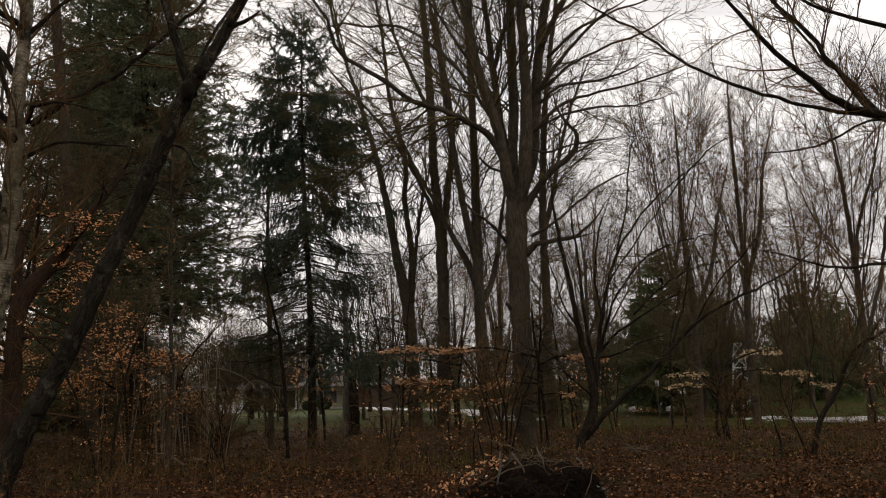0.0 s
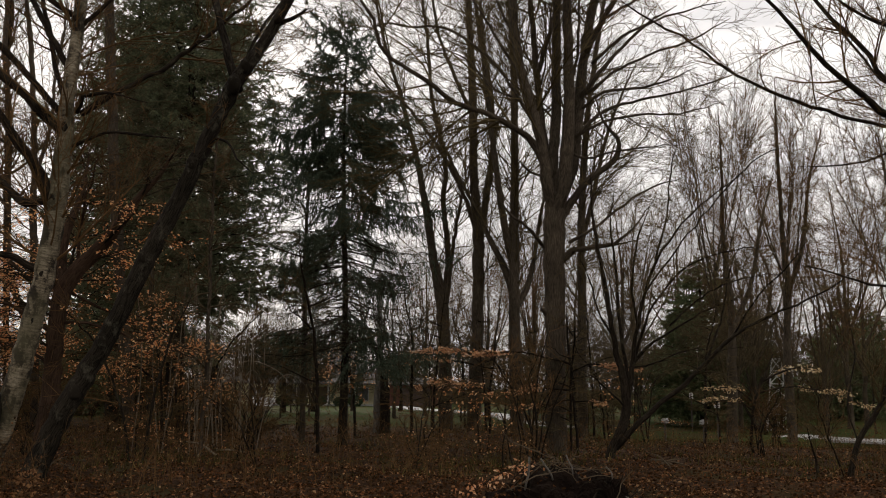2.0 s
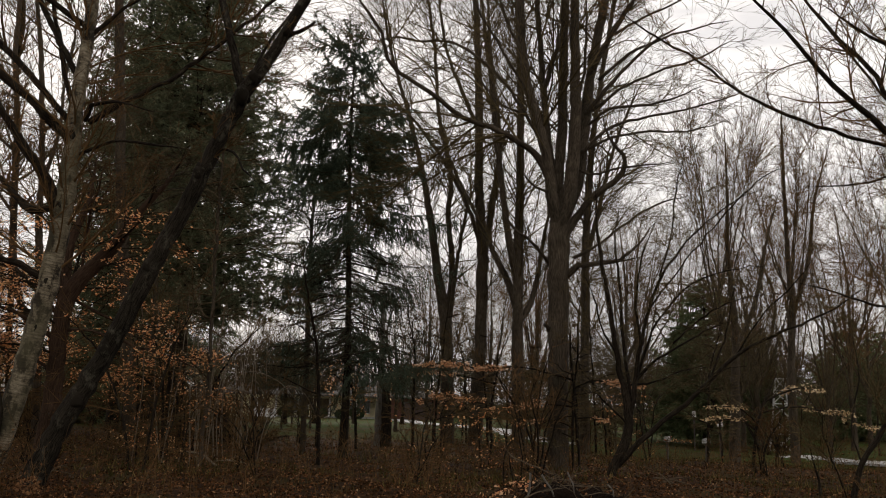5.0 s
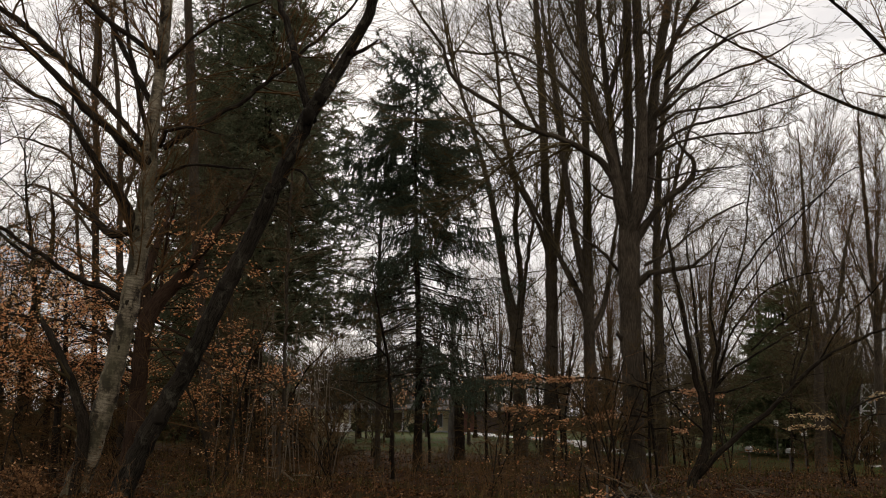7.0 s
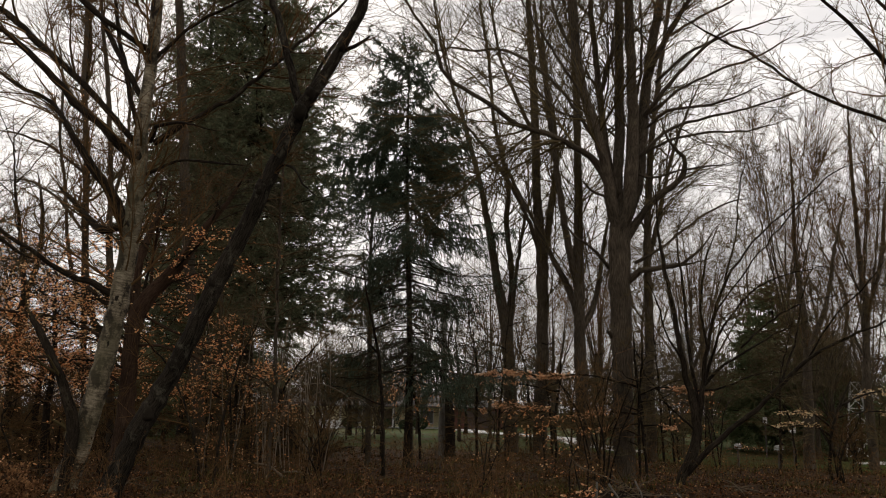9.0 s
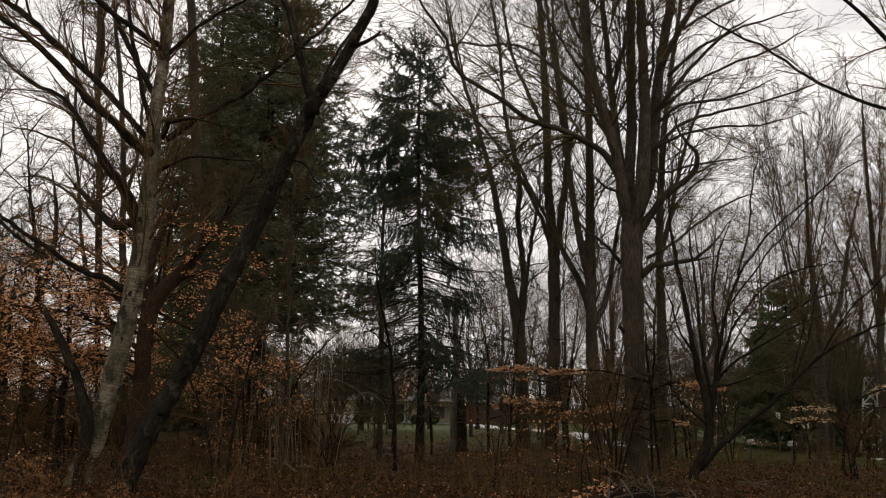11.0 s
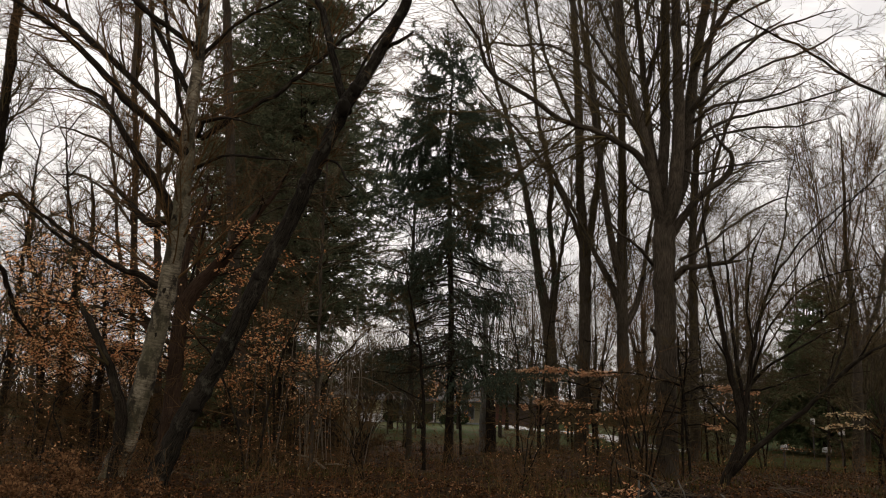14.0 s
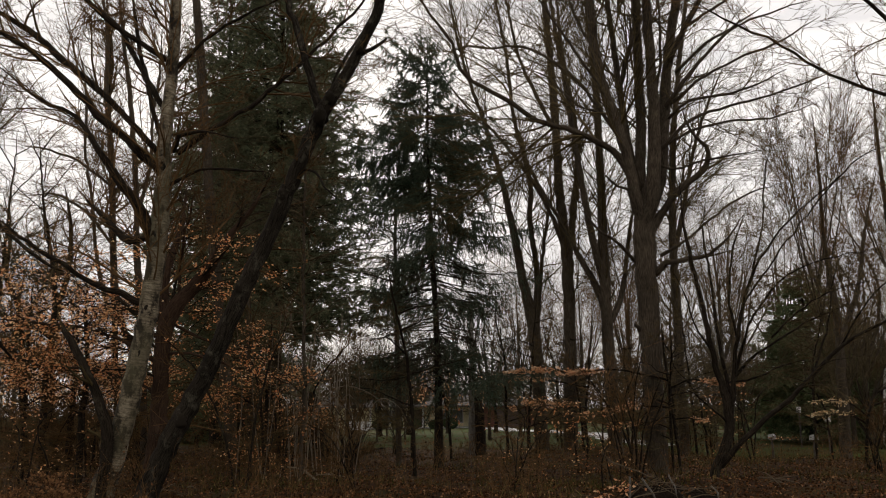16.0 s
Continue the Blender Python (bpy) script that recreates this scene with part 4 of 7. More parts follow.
limb(great, "limb", [(5.05, 20.50, 5.30, 0.046), (5.78, 20.54, 5.75, 0.036), (6.54, 20.57, 6.35, 0.031), (7.29, 20.61, 6.82, 0.024), (8.19, 20.65, 7.14, 0.007)])
limb(great, "limb", [(4.96, 20.50, 7.80, 0.046), (5.43, 20.28, 7.45, 0.036), (5.87, 20.05, 7.54, 0.029), (6.65, 19.83, 7.63, 0.023), (7.56, 19.61, 7.71, 0.007)])
limb(great, "limb", [(4.41, 20.50, 5.15, 0.046), (3.84, 20.06, 5.63, 0.035), (3.35, 19.63, 5.82, 0.029), (2.89, 19.19, 6.27, 0.007)])

# crooked understory tree
crooked = tree("crooked_tree", "crooked dark understory tree with sprawling stems", M_BARK_DARK)
limb(crooked, "trunk", [(5.29, 18.60, -0.15, 0.126), (5.41, 18.60, 0.11, 0.101), (5.79, 18.60, 0.91, 0.105), (5.83, 18.60, 1.64, 0.093), (5.60, 18.60, 2.62, 0.063), (5.45, 18.60, 3.75, 0.052), (5.29, 18.60, 4.68, 0.045), (5.15, 18.60, 5.62, 0.030), (5.11, 18.60, 6.76, 0.005)])
limb(crooked, "limb", [(5.83, 18.60, 1.09, 0.070), (5.96, 18.48, 2.06, 0.055), (6.02, 18.35, 2.79, 0.043), (6.22, 18.23, 3.78, 0.037), (6.48, 18.10, 4.52, 0.031), (7.07, 17.98, 5.36, 0.022), (7.68, 17.85, 5.94, 0.017), (8.28, 17.73, 6.37, 0.013), (8.86, 17.60, 6.60, 0.004)])
limb(crooked, "limb", [(5.58, 18.60, 0.31, 0.064), (6.02, 18.38, 0.86, 0.060), (6.65, 18.15, 1.44, 0.054), (7.45, 17.93, 2.19, 0.048), (8.00, 17.70, 2.78, 0.041), (8.76, 17.48, 3.24, 0.030), (9.26, 17.25, 3.47, 0.024), (10.11, 17.03, 3.92, 0.016), (10.87, 16.80, 4.60, 0.004)])
limb(crooked, "limb", [(5.90, 18.60, 1.76, 0.046), (5.82, 18.85, 3.01, 0.038), (5.83, 19.10, 4.33, 0.030), (5.80, 19.35, 5.52, 0.021), (6.00, 19.60, 6.55, 0.004)])
limb(crooked, "limb", [(6.01, 18.60, 2.19, 0.038), (6.59, 18.83, 2.70, 0.029), (7.33, 19.05, 3.11, 0.024), (8.10, 19.27, 3.53, 0.018), (9.01, 19.50, 3.82, 0.004)])
limb(crooked, "limb", [(6.14, 18.60, 2.93, 0.029), (6.13, 18.83, 4.10, 0.024), (6.42, 19.07, 5.33, 0.018), (6.96, 19.30, 6.35, 0.004)])
limb(crooked, "limb", [(5.81, 18.60, 1.21, 0.026), (5.34, 18.40, 1.63, 0.017), (4.98, 18.20, 1.86, 0.013), (4.63, 18.00, 2.04, 0.004)])
limb(crooked, "limb", [(6.34, 18.60, 3.82, 0.023), (7.01, 18.25, 4.80, 0.017), (7.96, 17.90, 6.02, 0.016), (8.73, 17.55, 6.84, 0.013), (9.44, 17.20, 7.06, 0.004)])
limb(crooked, "limb", [(6.01, 18.60, 2.19, 0.035), (6.34, 18.36, 3.29, 0.026), (6.79, 18.13, 4.02, 0.020), (7.35, 17.89, 4.49, 0.016), (8.12, 17.65, 4.71, 0.013), (8.99, 17.42, 4.80, 0.004)])
limb(crooked, "limb", [(5.57, 18.60, 2.80, 0.029), (5.14, 18.31, 3.40, 0.020), (4.90, 18.03, 3.99, 0.016), (4.60, 17.74, 4.44, 0.004)])
limb(crooked, "limb", [(6.62, 18.60, 4.60, 0.026), (7.09, 19.03, 5.74, 0.021), (7.39, 19.45, 6.95, 0.018), (7.83, 19.88, 8.24, 0.004)])
limb(crooked, "limb", [(7.73, 18.60, 2.21, 0.026), (8.33, 18.93, 3.37, 0.021), (8.69, 19.26, 4.46, 0.017), (9.33, 19.59, 5.61, 0.004)])
limb(crooked, "limb", [(6.91, 18.60, 3.07, 0.023), (7.97, 18.91, 3.88, 0.018), (9.18, 19.21, 4.32, 0.014), (10.42, 19.52, 4.51, 0.004)])
limb(crooked, "limb", [(5.72, 18.60, 2.06, 0.026), (6.59, 18.90, 2.20, 0.021), (7.35, 19.20, 2.48, 0.017), (8.26, 19.50, 2.63, 0.004)])
limb(crooked, "limb", [(8.40, 18.60, 2.84, 0.023), (8.97, 18.29, 3.82, 0.017), (9.62, 17.99, 4.54, 0.013), (10.29, 17.68, 5.49, 0.004)])

# leaning stem by the road, and the tree that overhangs from beyond the view
roadside = tree("leaning_sapling", "dark leaning roadside stem with sparse limbs", M_BARK_DARK)
limb(roadside, "trunk", [(9.12, 15.50, -0.15, 0.072), (9.18, 15.50, 0.08, 0.059), (9.39, 15.50, 0.66, 0.053), (9.82, 15.50, 1.24, 0.047), (10.28, 15.50, 2.01, 0.037), (10.98, 15.50, 2.38, 0.031), (11.98, 15.50, 2.87, 0.019), (12.84, 15.50, 3.55, 0.004)])
limb(roadside, "limb", [(9.39, 15.50, 0.66, 0.019), (9.38, 15.77, 1.37, 0.015), (9.76, 16.03, 2.28, 0.015), (9.84, 16.30, 3.24, 0.004)])
limb(roadside, "limb", [(9.11, 15.50, -0.13, 0.017), (8.77, 15.30, 0.53, 0.014), (8.44, 15.10, 1.19, 0.011), (8.34, 14.90, 1.83, 0.003)])
limb(roadside, "limb", [(8.56, 15.50, -0.84, 0.039), (8.60, 15.57, -0.22, 0.032), (8.58, 15.63, 0.31, 0.024), (8.47, 15.70, 1.07, 0.003)])
overhang = tree("overhanging_tree", "dark tree whose long limbs overhang the clearing", M_BARK_DARK)
limb(overhang, "trunk", [(11.04, 13.20, -0.15, 0.191), (11.30, 13.20, 2.06, 0.169), (11.53, 13.20, 4.27, 0.147), (11.50, 13.20, 5.53, 0.125), (11.54, 13.20, 7.26, 0.103), (11.76, 13.20, 9.52, 0.066), (12.00, 13.20, 11.90, 0.005)])
limb(overhang, "limb", [(11.50, 13.20, 5.11, 0.110), (10.52, 13.05, 5.69, 0.102), (9.68, 12.90, 5.95, 0.090), (9.16, 12.75, 6.00, 0.078), (8.63, 12.60, 6.12, 0.063), (7.89, 12.45, 6.56, 0.049), (7.36, 12.30, 6.89, 0.041), (6.91, 12.15, 7.22, 0.034), (6.42, 12.00, 7.63, 0.030), (5.86, 11.85, 8.04, 0.020), (5.36, 11.70, 8.53, 0.005)])
limb(overhang, "limb", [(9.80, 13.20, 6.07, 0.052), (8.99, 13.27, 6.22, 0.037), (8.19, 13.35, 6.39, 0.034), (7.19, 13.42, 6.74, 0.030), (6.60, 13.50, 7.02, 0.026), (6.03, 13.57, 7.41, 0.023), (5.46, 13.65, 7.88, 0.022), (4.76, 13.72, 8.28, 0.018), (4.28, 13.80, 8.69, 0.005)])
limb(overhang, "limb", [(9.64, 13.20, 6.15, 0.059), (9.14, 13.36, 7.04, 0.045), (8.77, 13.52, 7.78, 0.041), (8.37, 13.68, 8.35, 0.038), (7.96, 13.84, 9.05, 0.027), (7.56, 14.00, 9.94, 0.005)])
limb(overhang, "limb", [(11.56, 13.20, 7.04, 0.066), (10.34, 13.05, 7.61, 0.044), (9.17, 12.90, 7.84, 0.032), (8.24, 12.75, 8.06, 0.025), (7.36, 12.60, 8.49, 0.005)])
limb(overhang, "limb", [(11.51, 13.20, 4.48, 0.059), (10.67, 13.50, 5.94, 0.034), (10.00, 13.80, 6.20, 0.023), (9.60, 14.10, 6.01, 0.023), (8.96, 14.40, 5.82, 0.019), (8.08, 14.70, 5.83, 0.006)])
limb(overhang, "limb", [(11.40, 13.20, 3.25, 0.066), (10.16, 13.00, 3.45, 0.036), (9.16, 12.80, 3.38, 0.029), (8.20, 12.60, 3.28, 0.021), (7.31, 12.40, 3.45, 0.016), (6.55, 12.20, 3.56, 0.005)])
limb(overhang, "limb", [(9.90, 13.20, 6.03, 0.029), (9.49, 13.57, 6.94, 0.026), (9.23, 13.95, 7.53, 0.023), (8.97, 14.32, 8.38, 0.023), (8.75, 14.70, 8.91, 0.006)])

# tree beyond the birch
edge_tree = tree("edge_tree", "dark slanting tree at the thicket edge", M_BARK_DARK)
limb(edge_tree, "trunk", [(-10.16, 17.00, -0.15, 0.161), (-10.39, 17.00, 2.65, 0.142), (-10.47, 17.00, 5.06, 0.133), (-10.43, 17.00, 7.07, 0.114), (-10.43, 17.00, 8.25, 0.104), (-10.43, 17.00, 9.45, 0.104), (-10.39, 17.00, 10.54, 0.095), (-10.36, 17.00, 12.08, 0.057), (-10.39, 17.00, 13.96, 0.007)])
limb(edge_tree, "limb", [(-10.46, 17.00, 5.43, 0.066), (-9.87, 16.75, 5.75, 0.047), (-9.05, 16.50, 5.10, 0.041), (-8.27, 16.25, 4.59, 0.036), (-7.78, 16.00, 4.38, 0.006)])
limb(edge_tree, "limb", [(-10.42, 17.00, 7.98, 0.043), (-10.20, 16.80, 8.69, 0.033), (-10.10, 16.60, 9.00, 0.006)])
limb(edge_tree, "limb", [(-10.43, 17.00, 3.84, 0.066), (-10.25, 17.33, 4.26, 0.058), (-9.93, 17.67, 3.20, 0.049), (-9.67, 18.00, 2.75, 0.007)])
edge_tree2 = tree("edge_tree", "thin dark tree among rusty leaves", M_BARK_DARK)
limb(edge_tree2, "trunk", [(-12.32, 24.00, -0.15, 0.117), (-12.41, 24.00, 0.55, 0.094), (-12.69, 24.00, 2.81, 0.087), (-12.77, 24.00, 3.80, 0.080), (-12.96, 24.00, 4.80, 0.074), (-13.38, 24.00, 5.65, 0.060), (-13.35, 24.00, 6.86, 0.040), (-13.70, 24.00, 8.27, 0.009)])
limb(edge_tree2, "limb", [(-12.80, 24.00, 4.05, 0.060), (-12.68, 24.33, 4.86, 0.047), (-12.36, 24.67, 5.97, 0.041), (-12.47, 25.00, 7.11, 0.010)])
edge_tree3 = tree("edge_tree", "forked dark tree behind rusty leaves", M_BARK_DARK)
limb(edge_tree3, "trunk", [(-12.48, 26.00, -0.15, 0.145), (-12.55, 26.00, 0.49, 0.116), (-12.84, 26.00, 3.29, 0.101), (-12.71, 26.00, 5.10, 0.087), (-12.47, 26.00, 6.22, 0.072), (-12.54, 26.00, 7.72, 0.058), (-12.82, 26.00, 9.06, 0.010)])
limb(edge_tree3, "limb", [(-10.66, 26.00, 1.59, 0.065), (-11.12, 26.40, 5.20, 0.103), (-11.60, 26.80, 9.12, 0.097), (-12.08, 27.20, 12.31, 0.083), (-12.28, 27.60, 14.41, 0.069), (-12.90, 28.00, 17.28, 0.011)])

# right-hand trunks
right_a = tree("ash_tree", "slender dark tree with upright forks", M_BARK)
limb(right_a, "trunk", [(13.33, 30.00, -0.15, 0.201), (13.45, 30.00, 2.16, 0.167), (13.55, 30.00, 4.29, 0.142), (13.44, 30.00, 6.03, 0.109), (13.34, 30.00, 7.79, 0.075), (13.42, 30.00, 10.05, 0.050), (13.39, 30.00, 12.36, 0.012)])
limb(right_a, "limb", [(13.56, 30.00, 3.86, 0.092), (14.58, 30.33, 5.84, 0.076), (15.17, 30.67, 7.92, 0.060), (16.04, 31.00, 10.33, 0.012)])
right_b = tree("ash_tree", "dark tree with upright forking stems", M_BARK)
limb(right_b, "trunk", [(16.91, 25.00, -0.15, 0.153), (16.94, 25.00, 0.81, 0.132), (16.98, 25.00, 2.61, 0.112), (16.96, 25.00, 4.82, 0.091), (16.90, 25.00, 6.71, 0.070), (16.73, 25.00, 8.64, 0.049), (16.51, 25.00, 10.21, 0.010)])
limb(right_b, "limb", [(16.99, 25.00, 2.42, 0.077), (18.10, 25.33, 4.84, 0.064), (18.81, 25.67, 6.83, 0.050), (19.81, 26.00, 9.33, 0.010)])
limb(right_b, "limb", [(16.97, 25.00, 4.45, 0.063), (17.02, 24.67, 6.26, 0.055), (17.53, 24.33, 8.07, 0.041), (17.84, 24.00, 9.88, 0.009)])
right_c = tree("ash_tree", "dark tree with upright forking stems", M_BARK)
limb(right_c, "trunk", [(17.75, 34.00, -0.15, 0.190), (17.71, 34.00, 3.12, 0.161), (17.93, 34.00, 6.07, 0.133), (17.82, 34.00, 8.09, 0.104), (17.81, 34.00, 10.65, 0.076), (17.80, 34.00, 13.28, 0.055), (17.87, 34.00, 15.43, 0.013)])
limb(right_c, "limb", [(17.88, 34.00, 5.57, 0.104), (18.93, 34.33, 8.14, 0.086), (19.52, 34.67, 10.83, 0.058), (20.56, 35.00, 13.64, 0.014)])



def fan(tr, seed, place, z0, top, count, out, r):
    """Adds rising stems that open like a vase from a trunk."""
    rng = np.random.default_rng(seed)
    for i in range(count):
        a, o = i * 2.4 + rng.normal() * 0.3, out * rng.uniform(0.35, 1.0)
        za, zb = z0 * rng.uniform(0.75, 1.35), top * rng.uniform(0.82, 1.0)
        q = [(place[0], place[1], za, r)]
        for f in (0.22, 0.5, 0.78, 1.0):
            q.append((place[0] + math.cos(a) * o * f ** 0.75 + rng.normal() * 0.06, place[1] + math.sin(a) * o * f ** 0.75, za + (zb - za) * f, max(0.006, r * (1 - 0.9 * f))))
        limb(tr, "limb", q)


fan(right_a, 71, (13.0, 30.0), 5.2, 14.4, 10, 2.6, 0.034)
fan(right_b, 72, (16.95, 25.0), 3.6, 12.5, 8, 2.6, 0.032)
fan(right_c, 73, (17.7, 34.0), 5.0, 15.6, 9, 3.0, 0.038)

# young beeches with pale hanging leaves
pale_a = tree("beech_sapling", "thin beech sapling with pale tan leaf sprays", M_BARK_DARK)
limb(pale_a, "trunk", [(5.07, 20.00, -0.15, 0.042), (5.07, 20.00, -0.05, 0.033), (5.01, 20.00, 0.91, 0.033), (4.92, 20.00, 1.95, 0.032), (4.84, 20.00, 2.88, 0.026), (4.82, 20.00, 3.69, 0.008)])
limb(pale_a, "limb", [(4.90, 20.00, 2.21, 0.026), (4.26, 20.50, 2.42, 0.023), (3.66, 21.00, 2.53, 0.020), (2.87, 21.50, 2.49, 0.021), (2.05, 22.00, 2.61, 0.018), (1.13, 22.50, 2.54, 0.009)])
limb(pale_a, "limb", [(4.92, 20.00, 2.02, 0.026), (5.27, 19.67, 2.21, 0.019), (5.63, 19.33, 2.15, 0.016), (5.98, 19.00, 2.07, 0.007)])
limb(pale_a, "limb", [(4.96, 20.00, 1.56, 0.026), (4.34, 20.33, 1.61, 0.020), (3.71, 20.67, 1.47, 0.017), (3.35, 21.00, 1.42, 0.008)])
limb(pale_a, "limb", [(4.99, 20.00, 1.36, 0.019), (4.31, 20.25, 1.22, 0.016), (3.81, 20.50, 1.14, 0.008)])
limb(pale_a, "limb", [(5.00, 20.00, 1.30, 0.019), (5.25, 19.75, 1.33, 0.016), (5.51, 19.50, 1.25, 0.008)])
pale_b = tree("beech_sapling", "thin beech sapling with pale tan leaf sprays", M_BARK_DARK)
limb(pale_b, "trunk", [(3.97, 27.00, -0.15, 0.055), (3.97, 27.00, 0.20, 0.044), (3.95, 27.00, 1.51, 0.044), (4.11, 27.00, 2.40, 0.035), (4.17, 27.00, 3.30, 0.010)])
limb(pale_b, "limb", [(4.01, 27.00, 1.60, 0.035), (3.15, 26.33, 1.64, 0.026), (2.39, 25.67, 1.80, 0.021), (1.66, 25.00, 1.57, 0.010)])
limb(pale_b, "limb", [(4.07, 27.00, 2.22, 0.035), (3.28, 27.33, 2.40, 0.026), (2.21, 27.67, 2.58, 0.022), (1.30, 28.00, 2.39, 0.011)])
pale_c = tree("beech_sapling", "thin beech sapling with bright pale leaf sprays", M_BARK_DARK)
limb(pale_c, "trunk", [(9.83, 21.00, -0.15, 0.047), (9.86, 21.00, 0.52, 0.041), (9.99, 21.00, 1.25, 0.034), (10.26, 21.00, 1.97, 0.027), (10.55, 21.00, 2.56, 0.008)])
limb(pale_c, "limb", [(9.99, 21.00, 1.25, 0.027), (9.52, 20.67, 1.55, 0.020), (9.01, 20.33, 1.68, 0.016), (8.56, 20.00, 1.66, 0.008)])
limb(pale_c, "limb", [(9.94, 21.00, 1.10, 0.027), (9.41, 20.80, 1.38, 0.020), (8.94, 20.60, 1.36, 0.017), (8.63, 20.40, 1.30, 0.008)])
limb(pale_c, "limb", [(10.08, 21.00, 1.54, 0.027), (11.07, 21.25, 1.73, 0.021), (12.01, 21.50, 1.63, 0.017), (12.79, 21.75, 1.48, 0.014), (13.74, 22.00, 1.11, 0.009)])
limb(pale_c, "limb", [(10.17, 21.00, 1.83, 0.027), (11.15, 21.30, 2.18, 0.021), (11.95, 21.60, 2.17, 0.008)])
rust_a = tree("beech_sapling", "beech sapling thick with rusty leaves", M_BARK_DARK)
limb(rust_a, "trunk", [(-10.87, 21.00, -0.15, 0.053), (-10.92, 21.00, 0.68, 0.047), (-10.96, 21.00, 2.09, 0.041), (-10.98, 21.00, 3.53, 0.034), (-10.99, 21.00, 4.86, 0.008)])
limb(rust_a, "limb", [(-10.97, 21.00, 1.80, 0.034), (-10.33, 21.33, 2.26, 0.028), (-9.60, 21.67, 2.45, 0.021), (-8.97, 22.00, 2.33, 0.009)])
limb(rust_a, "limb", [(-10.98, 21.00, 2.66, 0.034), (-9.88, 20.50, 3.08, 0.026), (-8.81, 20.00, 3.21, 0.008)])
limb(rust_a, "limb", [(-10.96, 21.00, 2.95, 0.034), (-12.17, 21.50, 3.10, 0.028), (-13.37, 22.00, 2.96, 0.009)])
limb(rust_a, "limb", [(-10.98, 21.00, 4.12, 0.027), (-10.48, 21.75, 4.54, 0.021), (-9.87, 22.50, 4.50, 0.009)])
rust_b = tree("beech_sapling", "beech sapling thick with rusty leaves", M_BARK_DARK)
limb(rust_b, "trunk", [(-5.27, 23.00, -0.15, 0.058), (-5.30, 23.00, 0.82, 0.051), (-5.31, 23.00, 2.02, 0.045), (-5.26, 23.00, 3.25, 0.030), (-5.22, 23.00, 4.19, 0.009)])
limb(rust_b, "limb", [(-5.33, 23.00, 1.57, 0.037), (-6.10, 23.33, 2.02, 0.030), (-6.84, 23.67, 2.17, 0.023), (-7.56, 24.00, 2.02, 0.009)])
limb(rust_b, "limb", [(-5.35, 23.00, 2.17, 0.037), (-4.56, 22.50, 2.62, 0.029), (-3.87, 22.00, 2.53, 0.009)])
limb(rust_b, "limb", [(-5.31, 23.00, 2.48, 0.030), (-5.79, 22.50, 2.90, 0.022), (-6.27, 22.00, 3.01, 0.009)])
limb(rust_b, "limb", [(-5.32, 23.00, 1.12, 0.037), (-4.70, 23.50, 1.42, 0.030), (-4.00, 24.00, 1.35, 0.009)])
rust_c = tree("beech_sapling", "small beech sapling with rusty leaf sprays", M_BARK_DARK)
limb(rust_c, "trunk", [(-0.30, 26.00, -0.15, 0.043), (-0.38, 26.00, 1.12, 0.043), (-0.54, 26.00, 2.14, 0.034), (-0.69, 26.00, 3.18, 0.010)])
limb(rust_c, "limb", [(-0.50, 26.00, 1.97, 0.034), (-1.08, 26.50, 2.32, 0.026), (-1.47, 27.00, 2.37, 0.010)])
limb(rust_c, "limb", [(-0.46, 26.00, 1.80, 0.034), (0.16, 26.50, 2.16, 0.026), (0.89, 27.00, 2.36, 0.010)])

twigs(leaning, 11, 60, 320, 600, 1.1, spread=52, up=0.02, start=0.35, max_r=0.03, material=M_TWIG_RED)
twigs(birch, 12, 200, 1500, 3800, 2.2, spread=42, up=0.05, start=0.3, material=M_TWIG_RED, max_r=0.06)
twigs(deadstem, 13, 8, 16, 0, 0.6)
twigs(beech, 14, 110, 700, 1500, 1.9, flat=0.6, spread=55, up=-0.01, start=0.2, max_r=0.05, material=M_TWIG_DARK, leaf=M_RUST, leaves=5200, leaf_size=0.07, leaf_top=5.6, leaf_low=1.7)
twigs(thin_tree, 15, 60, 340, 700, 1.6, spread=65, up=-0.01, start=0.25, material=M_TWIG_PALE)
twigs(thin_tree2, 16, 26, 140, 200, 1.2, start=0.3)
twigs(thin_tree3, 17, 26, 140, 200, 1.2, start=0.3)
twigs(maple_a, 18, 150, 1150, 2900, 2.9, spread=46, up=0.045, start=0.2, max_r=0.06)
twigs(maple_b, 19, 150, 1150, 2900, 2.9, spread=46, up=0.045, start=0.2, max_r=0.06)
twigs(maple_c, 20, 150, 1150, 2900, 2.9, spread=46, up=0.045, start=0.2, max_r=0.06)
twigs(maple_d, 21, 150, 1150, 2900, 2.9, spread=46, up=0.045, start=0.2, max_r=0.06)
twigs(great, 22, 190, 1900, 5600, 3.4, spread=46, up=0.045, start=0.25, skip=1, max_r=0.065)
twigs(crooked, 23, 130, 950, 2400, 1.4, spread=62, up=0.0, start=0.3, max_r=0.028, flat=0.35)
twigs(roadside, 24, 50, 400, 900, 1.4, start=0.3, max_r=0.05)
twigs(overhang, 25, 90, 600, 1600, 1.5, spread=44, up=0.03, start=0.25, skip=1, max_r=0.04, material=M_TWIG_RED)
twigs(edge_tree, 26, 80, 600, 1500, 1.6, start=0.35, max_r=0.05)
twigs(edge_tree2, 27, 40, 350, 900, 1.7, start=0.35, leaf=M_RUST, leaves=400)
twigs(edge_tree3, 28, 60, 500, 1200, 1.7, start=0.35)
twigs(right_a, 29, 200, 1400, 3600, 2.0, spread=33, up=0.08, start=0.3, max_r=0.024, material=M_TWIG_RED)
